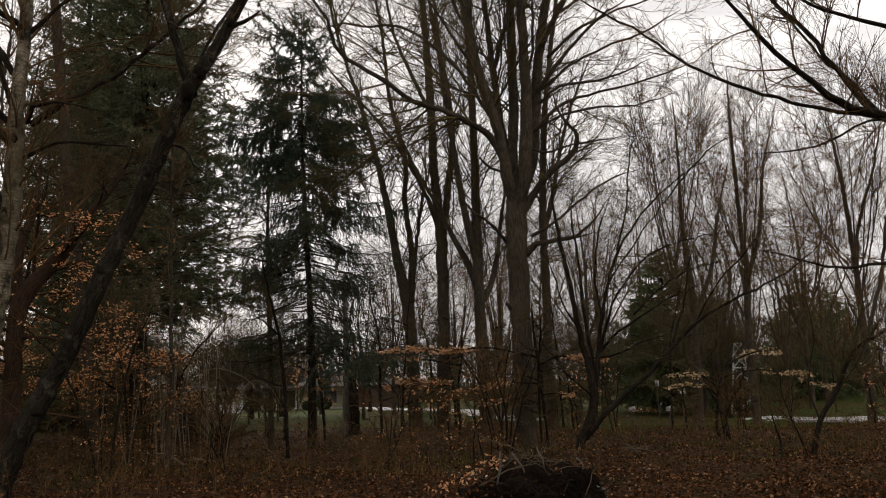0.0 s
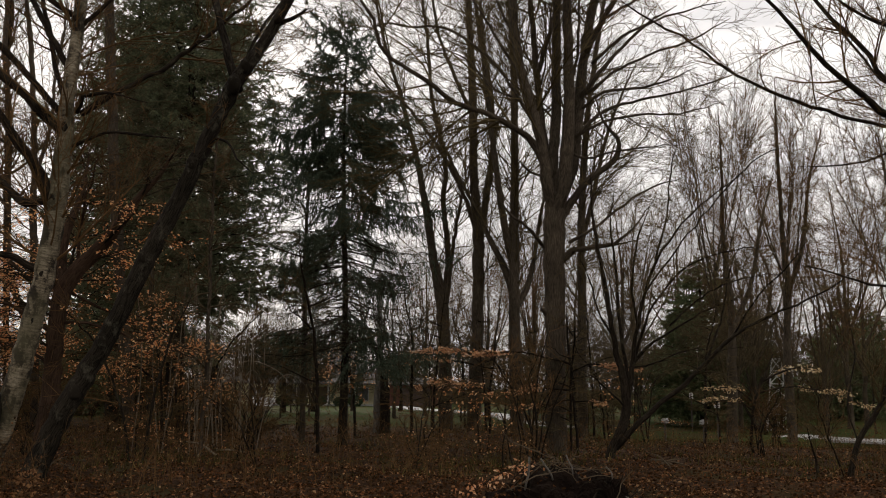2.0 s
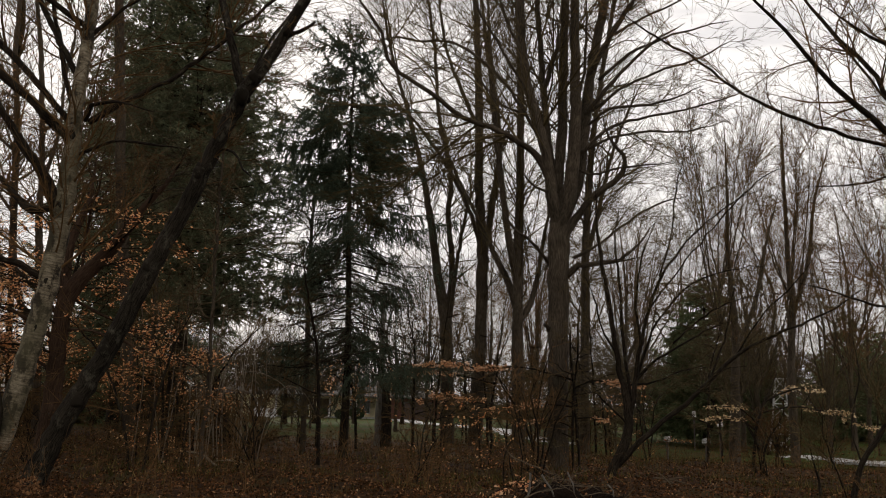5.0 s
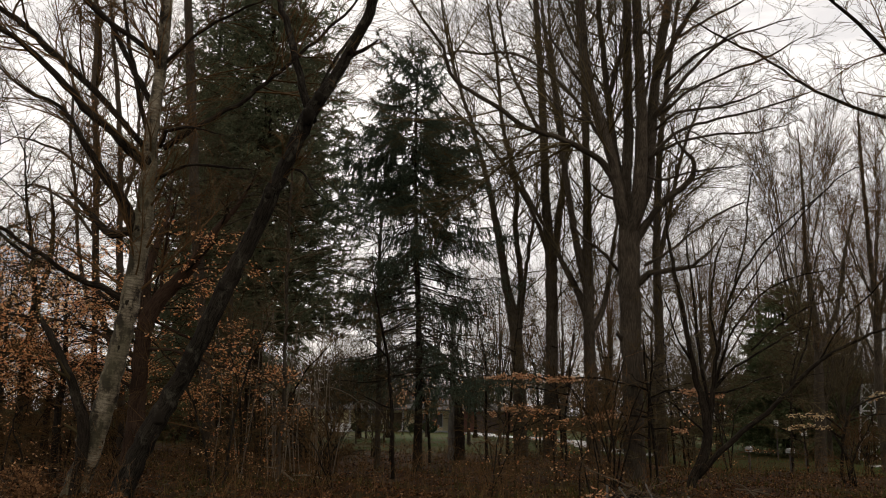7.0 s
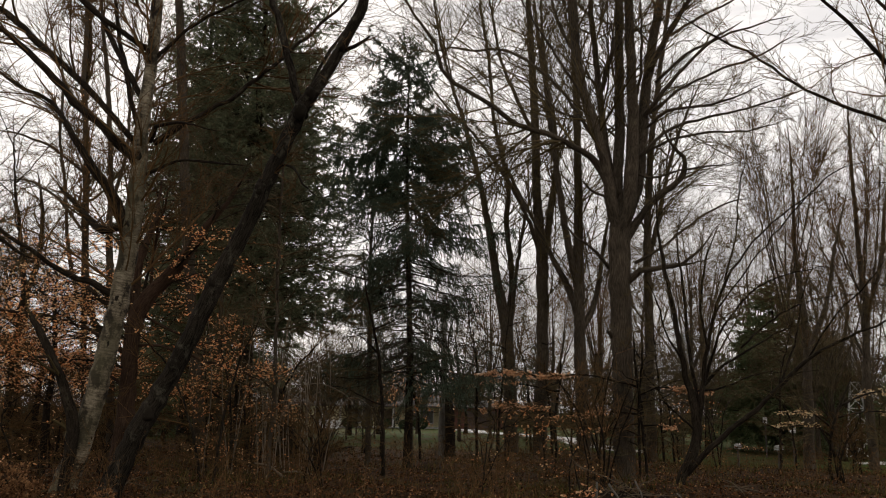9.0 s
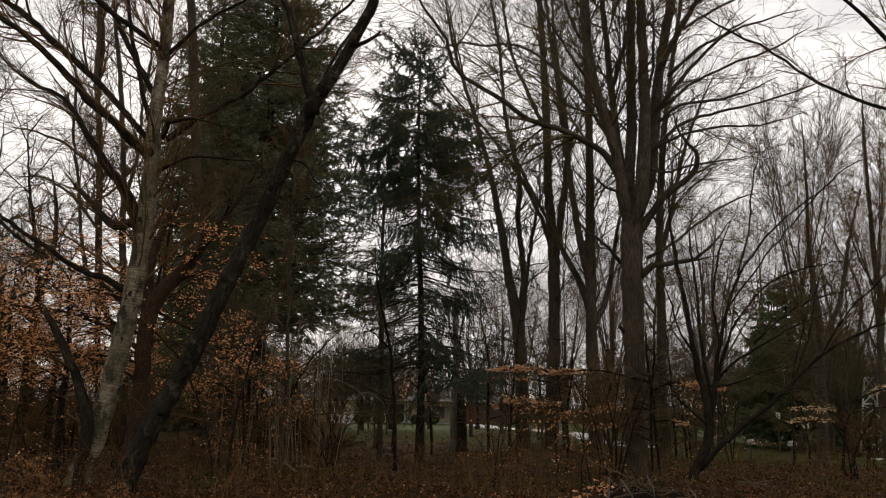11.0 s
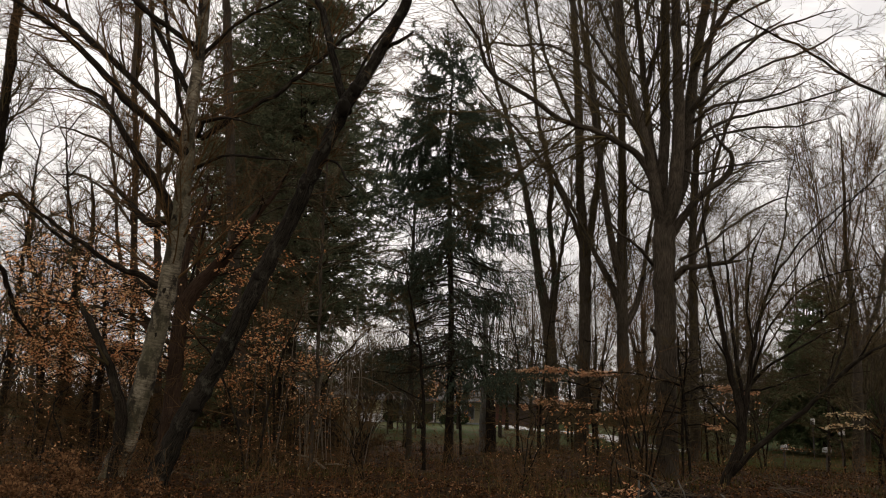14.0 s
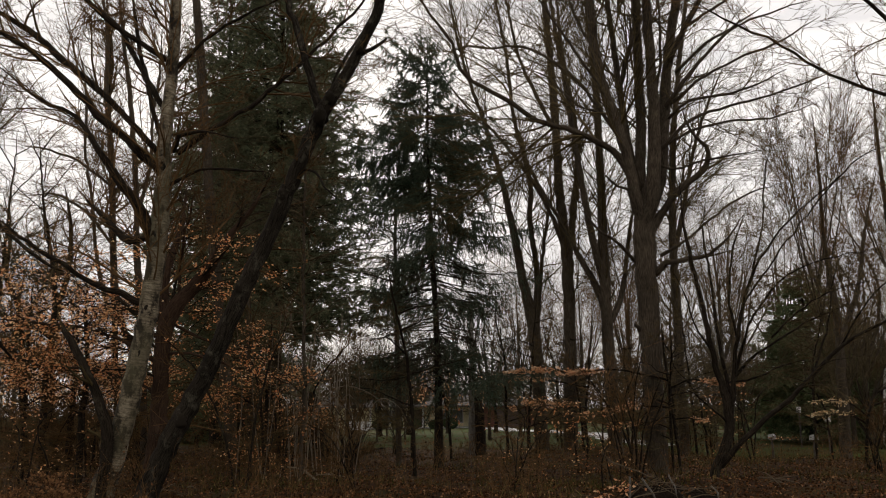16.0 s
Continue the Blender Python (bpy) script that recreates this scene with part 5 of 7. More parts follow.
twigs(right_b, 30, 200, 1400, 3600, 2.0, spread=33, up=0.08, start=0.3, max_r=0.024, material=M_TWIG_RED)
twigs(right_c, 31, 200, 1400, 3600, 2.0, spread=33, up=0.08, start=0.3, max_r=0.024, material=M_TWIG_RED)
twigs(pine_stem, 32, 130, 800, 1500, 2.6, spread=70, up=-0.015, start=0.25, max_r=0.035, material=M_TWIG_PALE)


def conifer(name, label, place, tall, crown, reach, material, seed, whorls, per, needles, droop, blade, trunk_r, density=1.0):
    """A conifer: tapering trunk, whorls of drooping boughs, side sprays and many needle tufts. reach gives the bough length by height (0 to 1 up the crown)."""
    rng = np.random.default_rng(seed)
    ob = empty(name, (place[0], place[1], 0), label, "tree")
    ctrl = [(0.04 * math.sin(9 * f), 0, tall * f - 0.15 * (f == 0), max(0.012, trunk_r * (1 - 0.93 * f))) for f in np.linspace(0, 1, 9)]
    path = spline(ctrl, 0.5)
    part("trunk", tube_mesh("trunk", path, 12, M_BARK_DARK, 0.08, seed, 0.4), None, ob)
    zs, P, R, Ls = [], [], [], []
    for f in (np.arange(whorls) + rng.uniform(0, 0.9, whorls)) / whorls:
        z = crown + (tall - crown) * f
        u = z / tall
        c = np.array([0.04 * math.sin(9 * u), 0, z])
        a0 = rng.uniform(0, 6.28)
        for i in range(per):
            a = a0 + i * 6.283 / per + rng.normal() * 0.25
            L = reach(f) * rng.uniform(0.55, 1.12)
            k = 7
            s = np.linspace(0, 1, k)
            rise = 0.25 * f
            hang = droop * rng.uniform(0.5, 1.5)
            bz = L * (rise * s - hang * (1 - 0.55 * f) * s ** 1.4 + 0.16 * s ** 4) + np.cumsum(rng.normal(size=k)) * 0.02
            bx = np.cos(a) * L * s + np.cumsum(rng.normal(size=k)) * 0.02
            by = np.sin(a) * L * s + np.cumsum(rng.normal(size=k)) * 0.02
            P.append(c + np.stack([bx, by, bz], 1))
            R.append(np.linspace(0.008 + 0.007 * L, 0.004, k))
    P, R = np.stack(P), np.stack(R)
    nb = len(P)
    A, RA = grow(rng, P, R, int(nb * 9 * density), 0.2, 1.0, lambda L, t: np.clip(L * 0.38 * (1.1 - 0.6 * t), 0.12, 1.1), 52, -0.07, 0.16, 4, 0.5, 0.004, 0.6)
    B, RB = grow(rng, A, RA, int(nb * 14 * density), 0.1, 1.0, lambda L, t: np.clip(L * 0.5, 0.1, 0.5), 42, -0.12, 0.15, 3, 0.6, 0.003, 0.3)
    v1, f1 = strands(P, R, 4)
    v2, f2 = strands(A, RA, 3)
    part("crown", mesh_arrays("crown", np.vstack([v1, v2]), np.vstack([f1, f2 + len(v1)]), M_TWIG_DARK), None, ob, kind="stuff")
    pos, ax = [], []
    for S, share in ((A, 0.5), (B, 0.5)):
        n = int(needles * share)
        span = np.linalg.norm(S[:, -1] - S[:, 0], axis=1)
        who, t = rng.choice(len(S), n, p=span / span.sum()), rng.uniform(0.05, 1, n) * (S.shape[1] - 1)
        i = np.minimum(t.astype(int), S.shape[1] - 2)
        w = (t - i)[:, None]
        d = S[who, i + 1] - S[who, i]
        d /= np.linalg.norm(d, axis=1, keepdims=True) + 1e-9
        pos.append(S[who, i] * (1 - w) + S[who, i + 1] * w)
        ax.append(d * 0.8 + rng.normal(size=(n, 3)) * 0.55 + np.array([0, 0, -0.25 * (blade[2] if len(blade) > 2 else 1)]))
    v, f = blades(rng, np.vstack(pos), np.vstack(ax), blade[0], blade[1] * 1.25, single=True)
    part("foliage", mesh_arrays("foliage", v, f, material, smooth=False), None, ob, kind="stuff")
    return ob


def weeping_spruce(name, label, place, tall, crown, seed):
    """A spruce: boughs that sag and turn up at their tips, hung with branchlets like curtains, thin and half dead below."""
    rng = np.random.default_rng(seed)
    ob = empty(name, (place[0], place[1], 0), label, "tree")
    def axis(z):
        u = z / tall
        return np.array([-0.22 * u + 0.05 * math.sin(7 * u), 0.0, z])
    ctrl = [(*axis(tall * f - 0.3 * (f == 0)), max(0.01, 0.125 * (1 - 0.94 * f))) for f in np.linspace(0, 1, 10)]
    part("trunk", tube_mesh("trunk", spline(ctrl, 0.4), 12, M_BARK_DARK, 0.08, seed, 0.4), None, ob)
    lush_at = ((0, 0.1, 0.24, 0.4, 0.55, 0.75, 1), (0.55, 0.48, 0.4, 0.66, 0.95, 1.1, 1.0))
    left = ((0, 0.15, 0.35, 0.55, 0.72, 0.84, 0.93, 1), (2.9, 3.0, 2.75, 2.4, 2.4, 2.35, 1.5, 0.12))
    right = ((0, 0.15, 0.35, 0.55, 0.72, 0.84, 0.93, 1), (2.7, 3.1, 3.1, 2.65, 2.05, 1.2, 0.6, 0.10))
    P, R, lush = [], [], []
    n = 340
    for i in range(n):
        f = (i + rng.uniform(-0.5, 0.5)) / n
        f = min(max(f, 0.0), 0.995)
        a = i * 2.399 + rng.normal() * 0.35
        w = 0.5 + 0.5 * math.cos(a)
        L = (np.interp(f, *right) * w + np.interp(f, *left) * (1 - w)) * rng.uniform(0.5, 1.08)
        s = np.linspace(0, 1, 9)
        sag = rng.uniform(0.35, 1.5) * np.interp(f, (0, 0.25, 0.45, 0.75, 1), (0.3, 0.38, 0.45, 0.22, -0.5))
        bz = L * (-sag * s ** 1.15 + 0.24 * s ** 3.5) + np.cumsum(rng.normal(size=9)) * 0.012 * L
        wave = np.cumsum(rng.normal(size=(9, 2)) * 0.035 * L, axis=0)
        c = axis(crown + (tall - crown) * f)
        P.append(c + np.stack([np.cos(a) * L * s + wave[:, 0], np.sin(a) * L * s + wave[:, 1], bz], 1))
        R.append(np.linspace(0.006 + 0.0055 * L, 0.003, 9))
        lush.append(np.clip(np.interp(f, *lush_at) * rng.uniform(0.3, 1.4) * (rng.uniform() > 0.4 * (f < 0.5)), 0.03, 1.15))
    P, R, lush = np.stack(P), np.stack(R), np.array(lush)
    def sample(S, count, t0, weight):
        who = rng.choice(len(S), count, p=weight / weight.sum())
        t = rng.uniform(t0, 1.0, count) * (S.shape[1] - 1)
        i = np.minimum(t.astype(int), S.shape[1] - 2)
        w = (t - i)[:, None]
        d = S[who, i + 1] - S[who, i]
        return who, S[who, i] * (1 - w) + S[who, i + 1] * w, d / (np.linalg.norm(d, axis=1, keepdims=True) + 1e-9), t / (S.shape[1] - 1)
    reach = np.linalg.norm(P[:, -1] - P[:, 0], axis=1)
    # level side shoots
    who, q, d, t = sample(P, 3200, 0.18, reach)
    side = np.cross(d, (0, 0, 1.0)) * np.where(rng.uniform(size=len(d)) < 0.5, 1, -1)[:, None]
    way = side * 0.8 + d * 0.75 + rng.normal(size=d.shape) * 0.18 + np.array([0, 0, -0.12])
    length = (reach[who] * 0.3 * (1.15 - 0.75 * t) * rng.uniform(0.5, 1.2, len(d)))[:, None]
    A = np.stack([q + way * length * g + np.array([0, 0, -0.35]) * length * g * g for g in (0, 0.35, 0.7, 1)], 1)
    lush_a = lush[who]
    # hanging branchlets
    H, lush_h = [], []
    for S, lu, count, t0 in ((P, lush, 4200, 0.2), (A, lush_a, 6800, 0.1)):
        who, q, d, t = sample(S, count, t0, (0.15 + lu) * np.linalg.norm(S[:, -1] - S[:, 0], axis=1))
        way = d * 0.45 + np.array([0, 0, -0.75]) + rng.normal(size=d.shape) * 0.26
        length = rng.uniform(0.10, 0.46, count)[:, None] * np.interp(q[:, 2], (2.5, 6, 10, 12.7), (1.1, 1.05, 0.8, 0.35))[:, None]
        H.append(np.stack([q, q + way * length * 0.5, q + way * length * 0.9 + np.array([0, 0, -0.18]) * length], 1))
        lush_h.append(lu[who])
    H, lush_h = np.concatenate(H), np.concatenate(lush_h)
    sets = [strands(P, R, 4), strands(A, np.full(A.shape[:2], 0.005), 3), strands(H, np.full(H.shape[:2], 0.0045), 3)]
    V, Fq, off = [], [], 0
    for v, f in sets:
        V.append(v)
        Fq.append(f + off)
        off += len(v)
    part("crown", mesh_arrays("crown", np.vstack(V), np.vstack(Fq), M_TWIG_DARK), None, ob, kind="stuff")
    pos, ax = [], []
    for S, lu, count, t0 in ((H, lush_h, 265000, 0.0), (A, lush_a, 72000, 0.1), (P, lush, 46000, 0.3)):
        who, q, d, t = sample(S, count, t0, lu ** 1.5 * np.linalg.norm(S[:, -1] - S[:, 0], axis=1))
        pos.append(q + rng.normal(size=q.shape) * 0.012)
        ax.append(d * 0.85 + rng.normal(size=q.shape) * 0.42)
    v, f = blades(rng, np.vstack(pos), np.vstack(ax), 0.062, 0.0165, single=True)
    part("foliage", mesh_arrays("foliage", v, f, M_NEEDLE, smooth=False), None, ob, kind="stuff")
    return ob


weeping_spruce("spruce_tree", "dark green spruce with drooping boughs and thin lower limbs", SPRUCE_BASE, 12.9, 2.6, 41)
PINE_REACH = ((0, 0.05, 0.09, 0.14, 0.2, 0.3, 0.43, 0.6, 1), (4.9, 4.9, 4.3, 4.2, 4.5, 4.5, 3.8, 2.8, 0.3))
pine = conifer("pine_tree", "tall dense dark pine with layered boughs", (-8.0, 36.0), 29, 4.9, lambda f: np.interp(f, *PINE_REACH), M_PINE, 42, 95, 8, 430000, 0.08, (0.17, 0.032, 0.1), 0.3, density=1.0)
pine2 = conifer("pine_tree", "dense dark pine behind the birch", (-11.2, 38.5), 27, 2.6, lambda f: 0.9 * np.interp(f, *PINE_REACH), M_PINE, 43, 80, 8, 190000, 0.12, (0.18, 0.04, 0.2), 0.28, density=0.8)
far_fir = conifer("fir_tree", "broad dark fir at the road side", (19.75, 48.0), 9.6, 0.4, lambda f: 0.3 + 4.3 * (1 - f) ** 0.8, M_FIR, 44, 48, 7, 70000, 0.2, (0.28, 0.07), 0.2, density=0.5)
for px, py, turn, size in ((32.4, 55.0, 70, 0.84), (26.5, 56.0, 150, 0.8), (38.0, 60.0, 10, 0.85), (23.5, 50.0, 260, 0.5), (13.2, 54.0, 20, 0.42), (-14.6, 47.0, 40, 0.86)):
    copy_thing(far_fir, pose(px, py, 0, 0, 0, turn) @ Matrix.Scale(size, 4))

yew = conifer("yew_tree", "small dark evergreen with bare lower stems on the lawn", (-5.3, 55.0), 4.9, 2.4, lambda f: 2.1 * (1 - 0.7 * f ** 2), M_YEW, 45, 16, 7, 7000, 0.1, (0.2, 0.035), 0.16, density=0.8)
for px, py, turn, size in ((-7.6, 56.5, 100, 0.95), (-3.6, 58.0, 200, 0.9), (2.6, 64.0, 40, 0.9)):
    copy_thing(yew, pose(px, py, -0.05, 0, 0, turn) @ Matrix.Scale(size, 4))

twigs(clump, 57, 80, 550, 1200, 1.8, spread=44, up=0.05, start=0.35, max_r=0.04, material=M_TWIG_RED, leaf=M_RUST, leaves=300)
twigs(pale_a, 51, 60, 300, 500, 0.42, flat=1.0, spread=50, up=0.0, start=0.35, skip=1, leaf=M_TAN, leaves=1700, leaf_size=0.07)
twigs(pale_b, 52, 40, 200, 300, 0.42, flat=0.9, spread=50, up=0.0, start=0.3, skip=1, leaf=M_TAN, leaves=900, leaf_size=0.07)
twigs(pale_c, 53, 50, 260, 400, 0.42, flat=0.9, spread=50, up=0.0, start=0.35, skip=1, leaf=M_PALE, leaves=850, leaf_size=0.07)
twigs(rust_a, 54, 60, 450, 800, 1.3, flat=0.7, spread=55, up=0.0, start=0.2, leaf=M_RUST, leaves=1000, leaf_size=0.085, leaf_low=1.9, leaf_top=3.8)
twigs(rust_b, 55, 90, 700, 1200, 1.2, flat=0.7, spread=55, up=0.0, start=0.2, leaf=M_RUST, leaves=3500, leaf_size=0.07)
twigs(rust_c, 56, 30, 200, 300, 0.9, spread=55, up=0.0, start=0.3, leaf=M_RUST, leaves=600, leaf_size=0.07)



def bare_tree(name, label, place, tall, seed, stems, n2, n3, lean=8, group="", start=0.2, twig=M_TWIG_RED):
    """A bare broadleaf tree: several stems that rise like a vase from one trunk."""
    rng = np.random.default_rng(seed)
    tr = tree(name, label, M_BARK, group)
    r = tall * 0.0095
    fork = tall * rng.uniform(0.16, 0.28)
    x0, y0 = place
    limb(tr, "trunk", [(x0, y0, -0.15, r * 1.3), (x0 + 0.05, y0, fork * 0.5, r), (x0, y0 + 0.05, fork, r), (x0 + rng.normal() * 0.5, y0, tall * 0.6, r * 0.55), (x0 + rng.normal() * 0.8, y0, tall * 0.97, 0.012)])
    for i in range(stems):
        a = i * 6.283 / stems + rng.normal() * 0.4
        out = math.tan(radians(rng.normal(lean * 2, lean * 1.0))) * tall * 0.5
        z0 = fork * rng.uniform(0.8, 1.5)
        p = [(x0, y0, z0, r * 0.55)]
        for f in (0.25, 0.55, 1.0):
            p.append((x0 + math.cos(a) * out * f ** 0.8, y0 + math.sin(a) * out * f ** 0.8, z0 + (tall * rng.uniform(0.8, 1.0) - z0) * f, max(0.01, r * 0.5 * (1 - 0.92 * f))))
        limb(tr, "limb", p)
    twigs(tr, seed + 1, 20 + 14 * stems, n2, n3, tall * 0.24, spread=46, up=0.04, start=start, max_r=0.04, material=twig)
    return tr.ob


bare = [bare_tree("bare_tree", "leafless upright tree with fine reddish twigs", (27.5, 46.0), 14.5, 61, 7, 900, 2300),
        bare_tree("bare_tree", "leafless vase-shaped tree with dense fine twigs", (21.0, 44.0), 13.0, 63, 6, 850, 2200),
        bare_tree("bare_tree", "slim leafless tree with steep grey limbs", (9.5, 47.0), 12.0, 65, 5, 750, 2000)]
for k, (px, py, turn, size) in enumerate(((17.0, 52.0, 200, 1.0), (31.0, 50.0, 130, 1.05), (5.0, 54.0, 20, 0.9), (3.4, 49.0, 75, 0.7), (7.4, 51.0, 190, 0.8), (24.4, 43.0, 120, 0.9), (12.0, 60.0, 260, 1.0), (-1.0, 60.0, 300, 0.85), (-23.5, 42.0, 170, 0.8), (-30.0, 56.0, 230, 1.0), (19.4, 42.5, 10, 0.85), (24.5, 47.0, 210, 1.0), (23.0, 60.0, 70, 1.1), (1.5, 45.0, 140, 0.7), (10.8, 43.0, 310, 0.85), (12.4, 40.0, 30, 0.8), (6.2, 43.0, 80, 0.7))):
    copy_thing(bare[k % 3], pose(px, py, 0, 0, 0, turn) @ Matrix.Scale(size, 4))


garden = bare_tree("garden_tree", "low twiggy leafless garden tree on the lawn", (-6.6, 52.0), 6.2, 81, 10, 1000, 1400, lean=17, start=0.3, twig=M_TWIG_PALE)
for px, py, turn, size in ((-9.2, 50.5, 15, 0.95), (-6.4, 43.5, 40, 0.72), (-4.4, 44.5, 215, 0.78), (-8.2, 46.0, 95, 0.85), (-5.6, 46.5, 275, 0.8), (-3.1, 47.0, 150, 0.75), (-1.4, 51.0, 20, 0.75), (-4.7, 53.5, 110, 0.85), (-3.6, 49.5, 330, 0.8), (-9.8, 49.0, 300, 0.7), (3.0, 58.0, 40, 0.95), (7.5, 57.0, 160, 1.0), (12.2, 50.0, 250, 0.9), (14.8, 47.0, 20, 0.8), (17.4, 53.0, 90, 1.0), (10.4, 53.0, 200, 0.9), (11.6, 39.0, 70, 0.85), (13.6, 41.0, 170, 0.8), (19.0, 40.0, 130, 0.85), (18.6, 42.0, 60, 0.95), (23.4, 47.5, 10, 1.05), (22.0, 46.5, 200, 0.9), (21.6, 38.0, 290, 0.7)):
    copy_thing(garden, pose(px, py, 0, 0, 0, turn) @ Matrix.Scale(size, 4))


def far_woods():
    """The distant wood round the clearing: trunks, a haze of twigs and dark brush below, too far to tell apart."""
    rng = np.random.default_rng(71)
    n = 460
    a = rng.uniform(-1.05, 1.05, n)
    d = rng.uniform(98, 140, n)
    tall = rng.uniform(4.5, 9.5, n) * (1 + 0.5 * np.clip(np.sin(a) * 2.0 - 0.2, 0, 1))
    k = 6
    s = np.linspace(0, 1, k)
    base = np.stack([np.sin(a) * d, np.cos(a) * d, np.full(n, -0.4)], 1)
    P = base[:, None, :] + np.stack([rng.normal(size=(n, 1)) * 0.5 * s, rng.normal(size=(n, 1)) * 0.5 * s, tall[:, None] * s], -1)
    R = (tall * 0.014)[:, None] * np.linspace(1, 0.25, k)[None]
    A, RA = grow(rng, P, R, n * 9, 0.08, 0.95, lambda L, t: L * 0.42 * (1.15 - 0.6 * t), 42, 0.08, 0.24, 4, 0.6, 0.022)
    B, RB = grow(rng, A, RA, n * 40, 0.1, 1.0, lambda L, t: L * 0.6, 42, 0.04, 0.3, 3, 0.6, 0.02)
    V, Fq, off = [], [], 0
    for p, r in ((P, R), (A, RA), (B, RB)):
        v, f = strands(p, r, 3)
        V.append(v)
        Fq.append(f + off)
        off += len(v)
    tagged(new("far_woods", mesh_arrays("far_woods", np.vstack(V), np.vstack(Fq), M_TWIG)), "distant leafless woods closing the horizon", "woods", kind="stuff")
    m = 110000
    a = rng.uniform(-1.05, 1.05, m)
    top = 3.4 + 1.6 * np.sin(a * 23) * np.sin(a * 9 + 1) + 3.4 * np.clip(np.sin(a) * 4 + 0.2, 0, 1) + 3.0 * np.clip((-0.22 - a) * 8, 0, 1)
    d = rng.uniform(100, 118, m)
    pos = np.stack([np.sin(a) * d, np.cos(a) * d, -0.5 + np.maximum(0.6, top + 0.5) * rng.uniform(0, 1, m) ** 1.35], 1)
    ax = rng.normal(size=(m, 3)) * 0.5 + np.array([0, 0, 1.0])
    v, f = blades(rng, pos, ax, 0.75, 0.09, single=True)
    tagged(new("far_brush", mesh_arrays("far_brush", v, f, M_BRUSH, smooth=False)), "dark brush along the foot of the far woods", "brush", kind="stuff")


far_woods()



def understory(seed, tall, label, leaf=None, leaves=0):
    """A slim understory tree with wide, nearly level sprays."""
    rng = np.random.default_rng(seed)
    tr = tree("understory_tree", label, M_BARK_DARK)
    r = 0.012 + 0.006 * tall
    kx, ky = rng.normal(size=2) * 0.12 * tall
    limb(tr, "trunk", [(0, 0, -0.15, r * 1.2), (kx * 0.1, ky * 0.1, tall * 0.25, r), (kx * 0.45, ky * 0.3, tall * 0.55, r * 0.75), (kx * 0.7, ky, tall * 0.8, r * 0.45), (kx, ky, tall, 0.006)])
    for i in range(7):
        f = 0.22 + 0.1 * i + rng.uniform(-0.04, 0.04)
        a, L = rng.uniform(0, 6.28), tall * rng.uniform(0.25, 0.42) * (1.2 - 0.5 * f)
        x0, y0, z0 = kx * f ** 1.5, ky * f ** 1.5, tall * f
        q = [(x0, y0, z0, r * 0.55)]
        for g in (0.35, 0.7, 1.0):
            q.append((x0 + math.cos(a) * L * g + rng.normal() * 0.05, y0 + math.sin(a) * L * g + rng.normal() * 0.05, z0 + L * (0.35 * g - 0.1 * g * g) + rng.normal() * 0.05, max(0.005, r * 0.5 * (1 - 0.85 * g))))
        limb(tr, "limb", q)
    twigs(tr, seed + 1, 50, 300, 560, 0.22 * tall, spread=50, up=0.02, start=0.15, max_r=0.022, flat=0.6, leaf=leaf, leaves=leaves, leaf_size=0.07)
    return tr.ob


under = [understory(401, 5.2, "slim dark understory tree with level sprays"), understory(403, 6.5, "tall slim understory tree, leafless"),
         understory(405, 4.0, "low understory tree with wide leafless sprays"), understory(407, 4.6, "understory tree with some clinging rusty leaves", M_RUST, 170)]
spread_rng = np.random.default_rng(17)
placed = set()
for i in range(84):
    y = 20 + 24 * spread_rng.uniform()
    x = spread_rng.uniform(-0.64, 0.74) * y
    k = int(spread_rng.integers(0, 4))
    if (-0.17 * y < x < 0.02 * y or -0.345 * y < x < -0.27 * y) and spread_rng.uniform() < 0.75:
        continue
    if (x < -0.40 * y and y > 23) or (x > 0.25 * y and spread_rng.uniform() < 0.55):
        continue
    if k == 3 and x > -0.05 * y:
        k = 2
    m = pose(x, y, 0, 0, 0, spread_rng.uniform(0, 360)) @ Matrix.Scale(spread_rng.uniform(0.75, 1.2), 4)
    if k in placed:
        copy_thing(under[k], m)
    else:
        placed.add(k)
        under[k].matrix_basis = m
for k in set(range(4)) - placed:
    under[k].matrix_basis = pose(-8.8, 27.0 + k, 0, 0, 0, 40)


def spreading_beech(seed, place, tall, label, leaves, low, high):
    """A young beech at the thicket edge: level sprays, with rusty leaves held on the lower ones."""
    rng = np.random.default_rng(seed)
    tr = tree("young_beech", label, M_BARK_DARK)
    x0, y0 = place
    kx = rng.normal() * 0.08 * tall
    limb(tr, "trunk", [(x0, y0, -0.15, 0.095), (x0 + kx * 0.15, y0, tall * 0.25, 0.08), (x0 + kx * 0.1, y0 + 0.1, tall * 0.5, 0.062), (x0 + kx * 0.6, y0, tall * 0.75, 0.035), (x0 + kx, y0, tall, 0.006)])
    for i in range(17):
        f = 0.2 + 0.045 * i
        a, L = i * 2.4 + rng.normal() * 0.4, tall * 0.36 * (1.15 - 0.75 * f) * rng.uniform(0.75, 1.2)
        q = [(x0 + kx * f * f, y0, tall * f, 0.02)]
        for g in (0.3, 0.65, 1.0):
            q.append((x0 + kx * f * f + math.cos(a) * L * g, y0 + math.sin(a) * L * g, tall * f + L * ((0.35 + 0.9 * f) * g - 0.25 * g * g) + rng.normal() * 0.08, max(0.004, 0.018 * (1 - 0.85 * g))))
        limb(tr, "limb", q)
    twigs(tr, seed + 1, 120, 800, 1900, 1.5, thick=0.46, spread=46, up=0.02, start=0.15, max_r=0.02, flat=0.55, material=M_TWIG_RED, leaf=M_RUST, leaves=leaves, leaf_size=0.07, leaf_low=low, leaf_top=high)


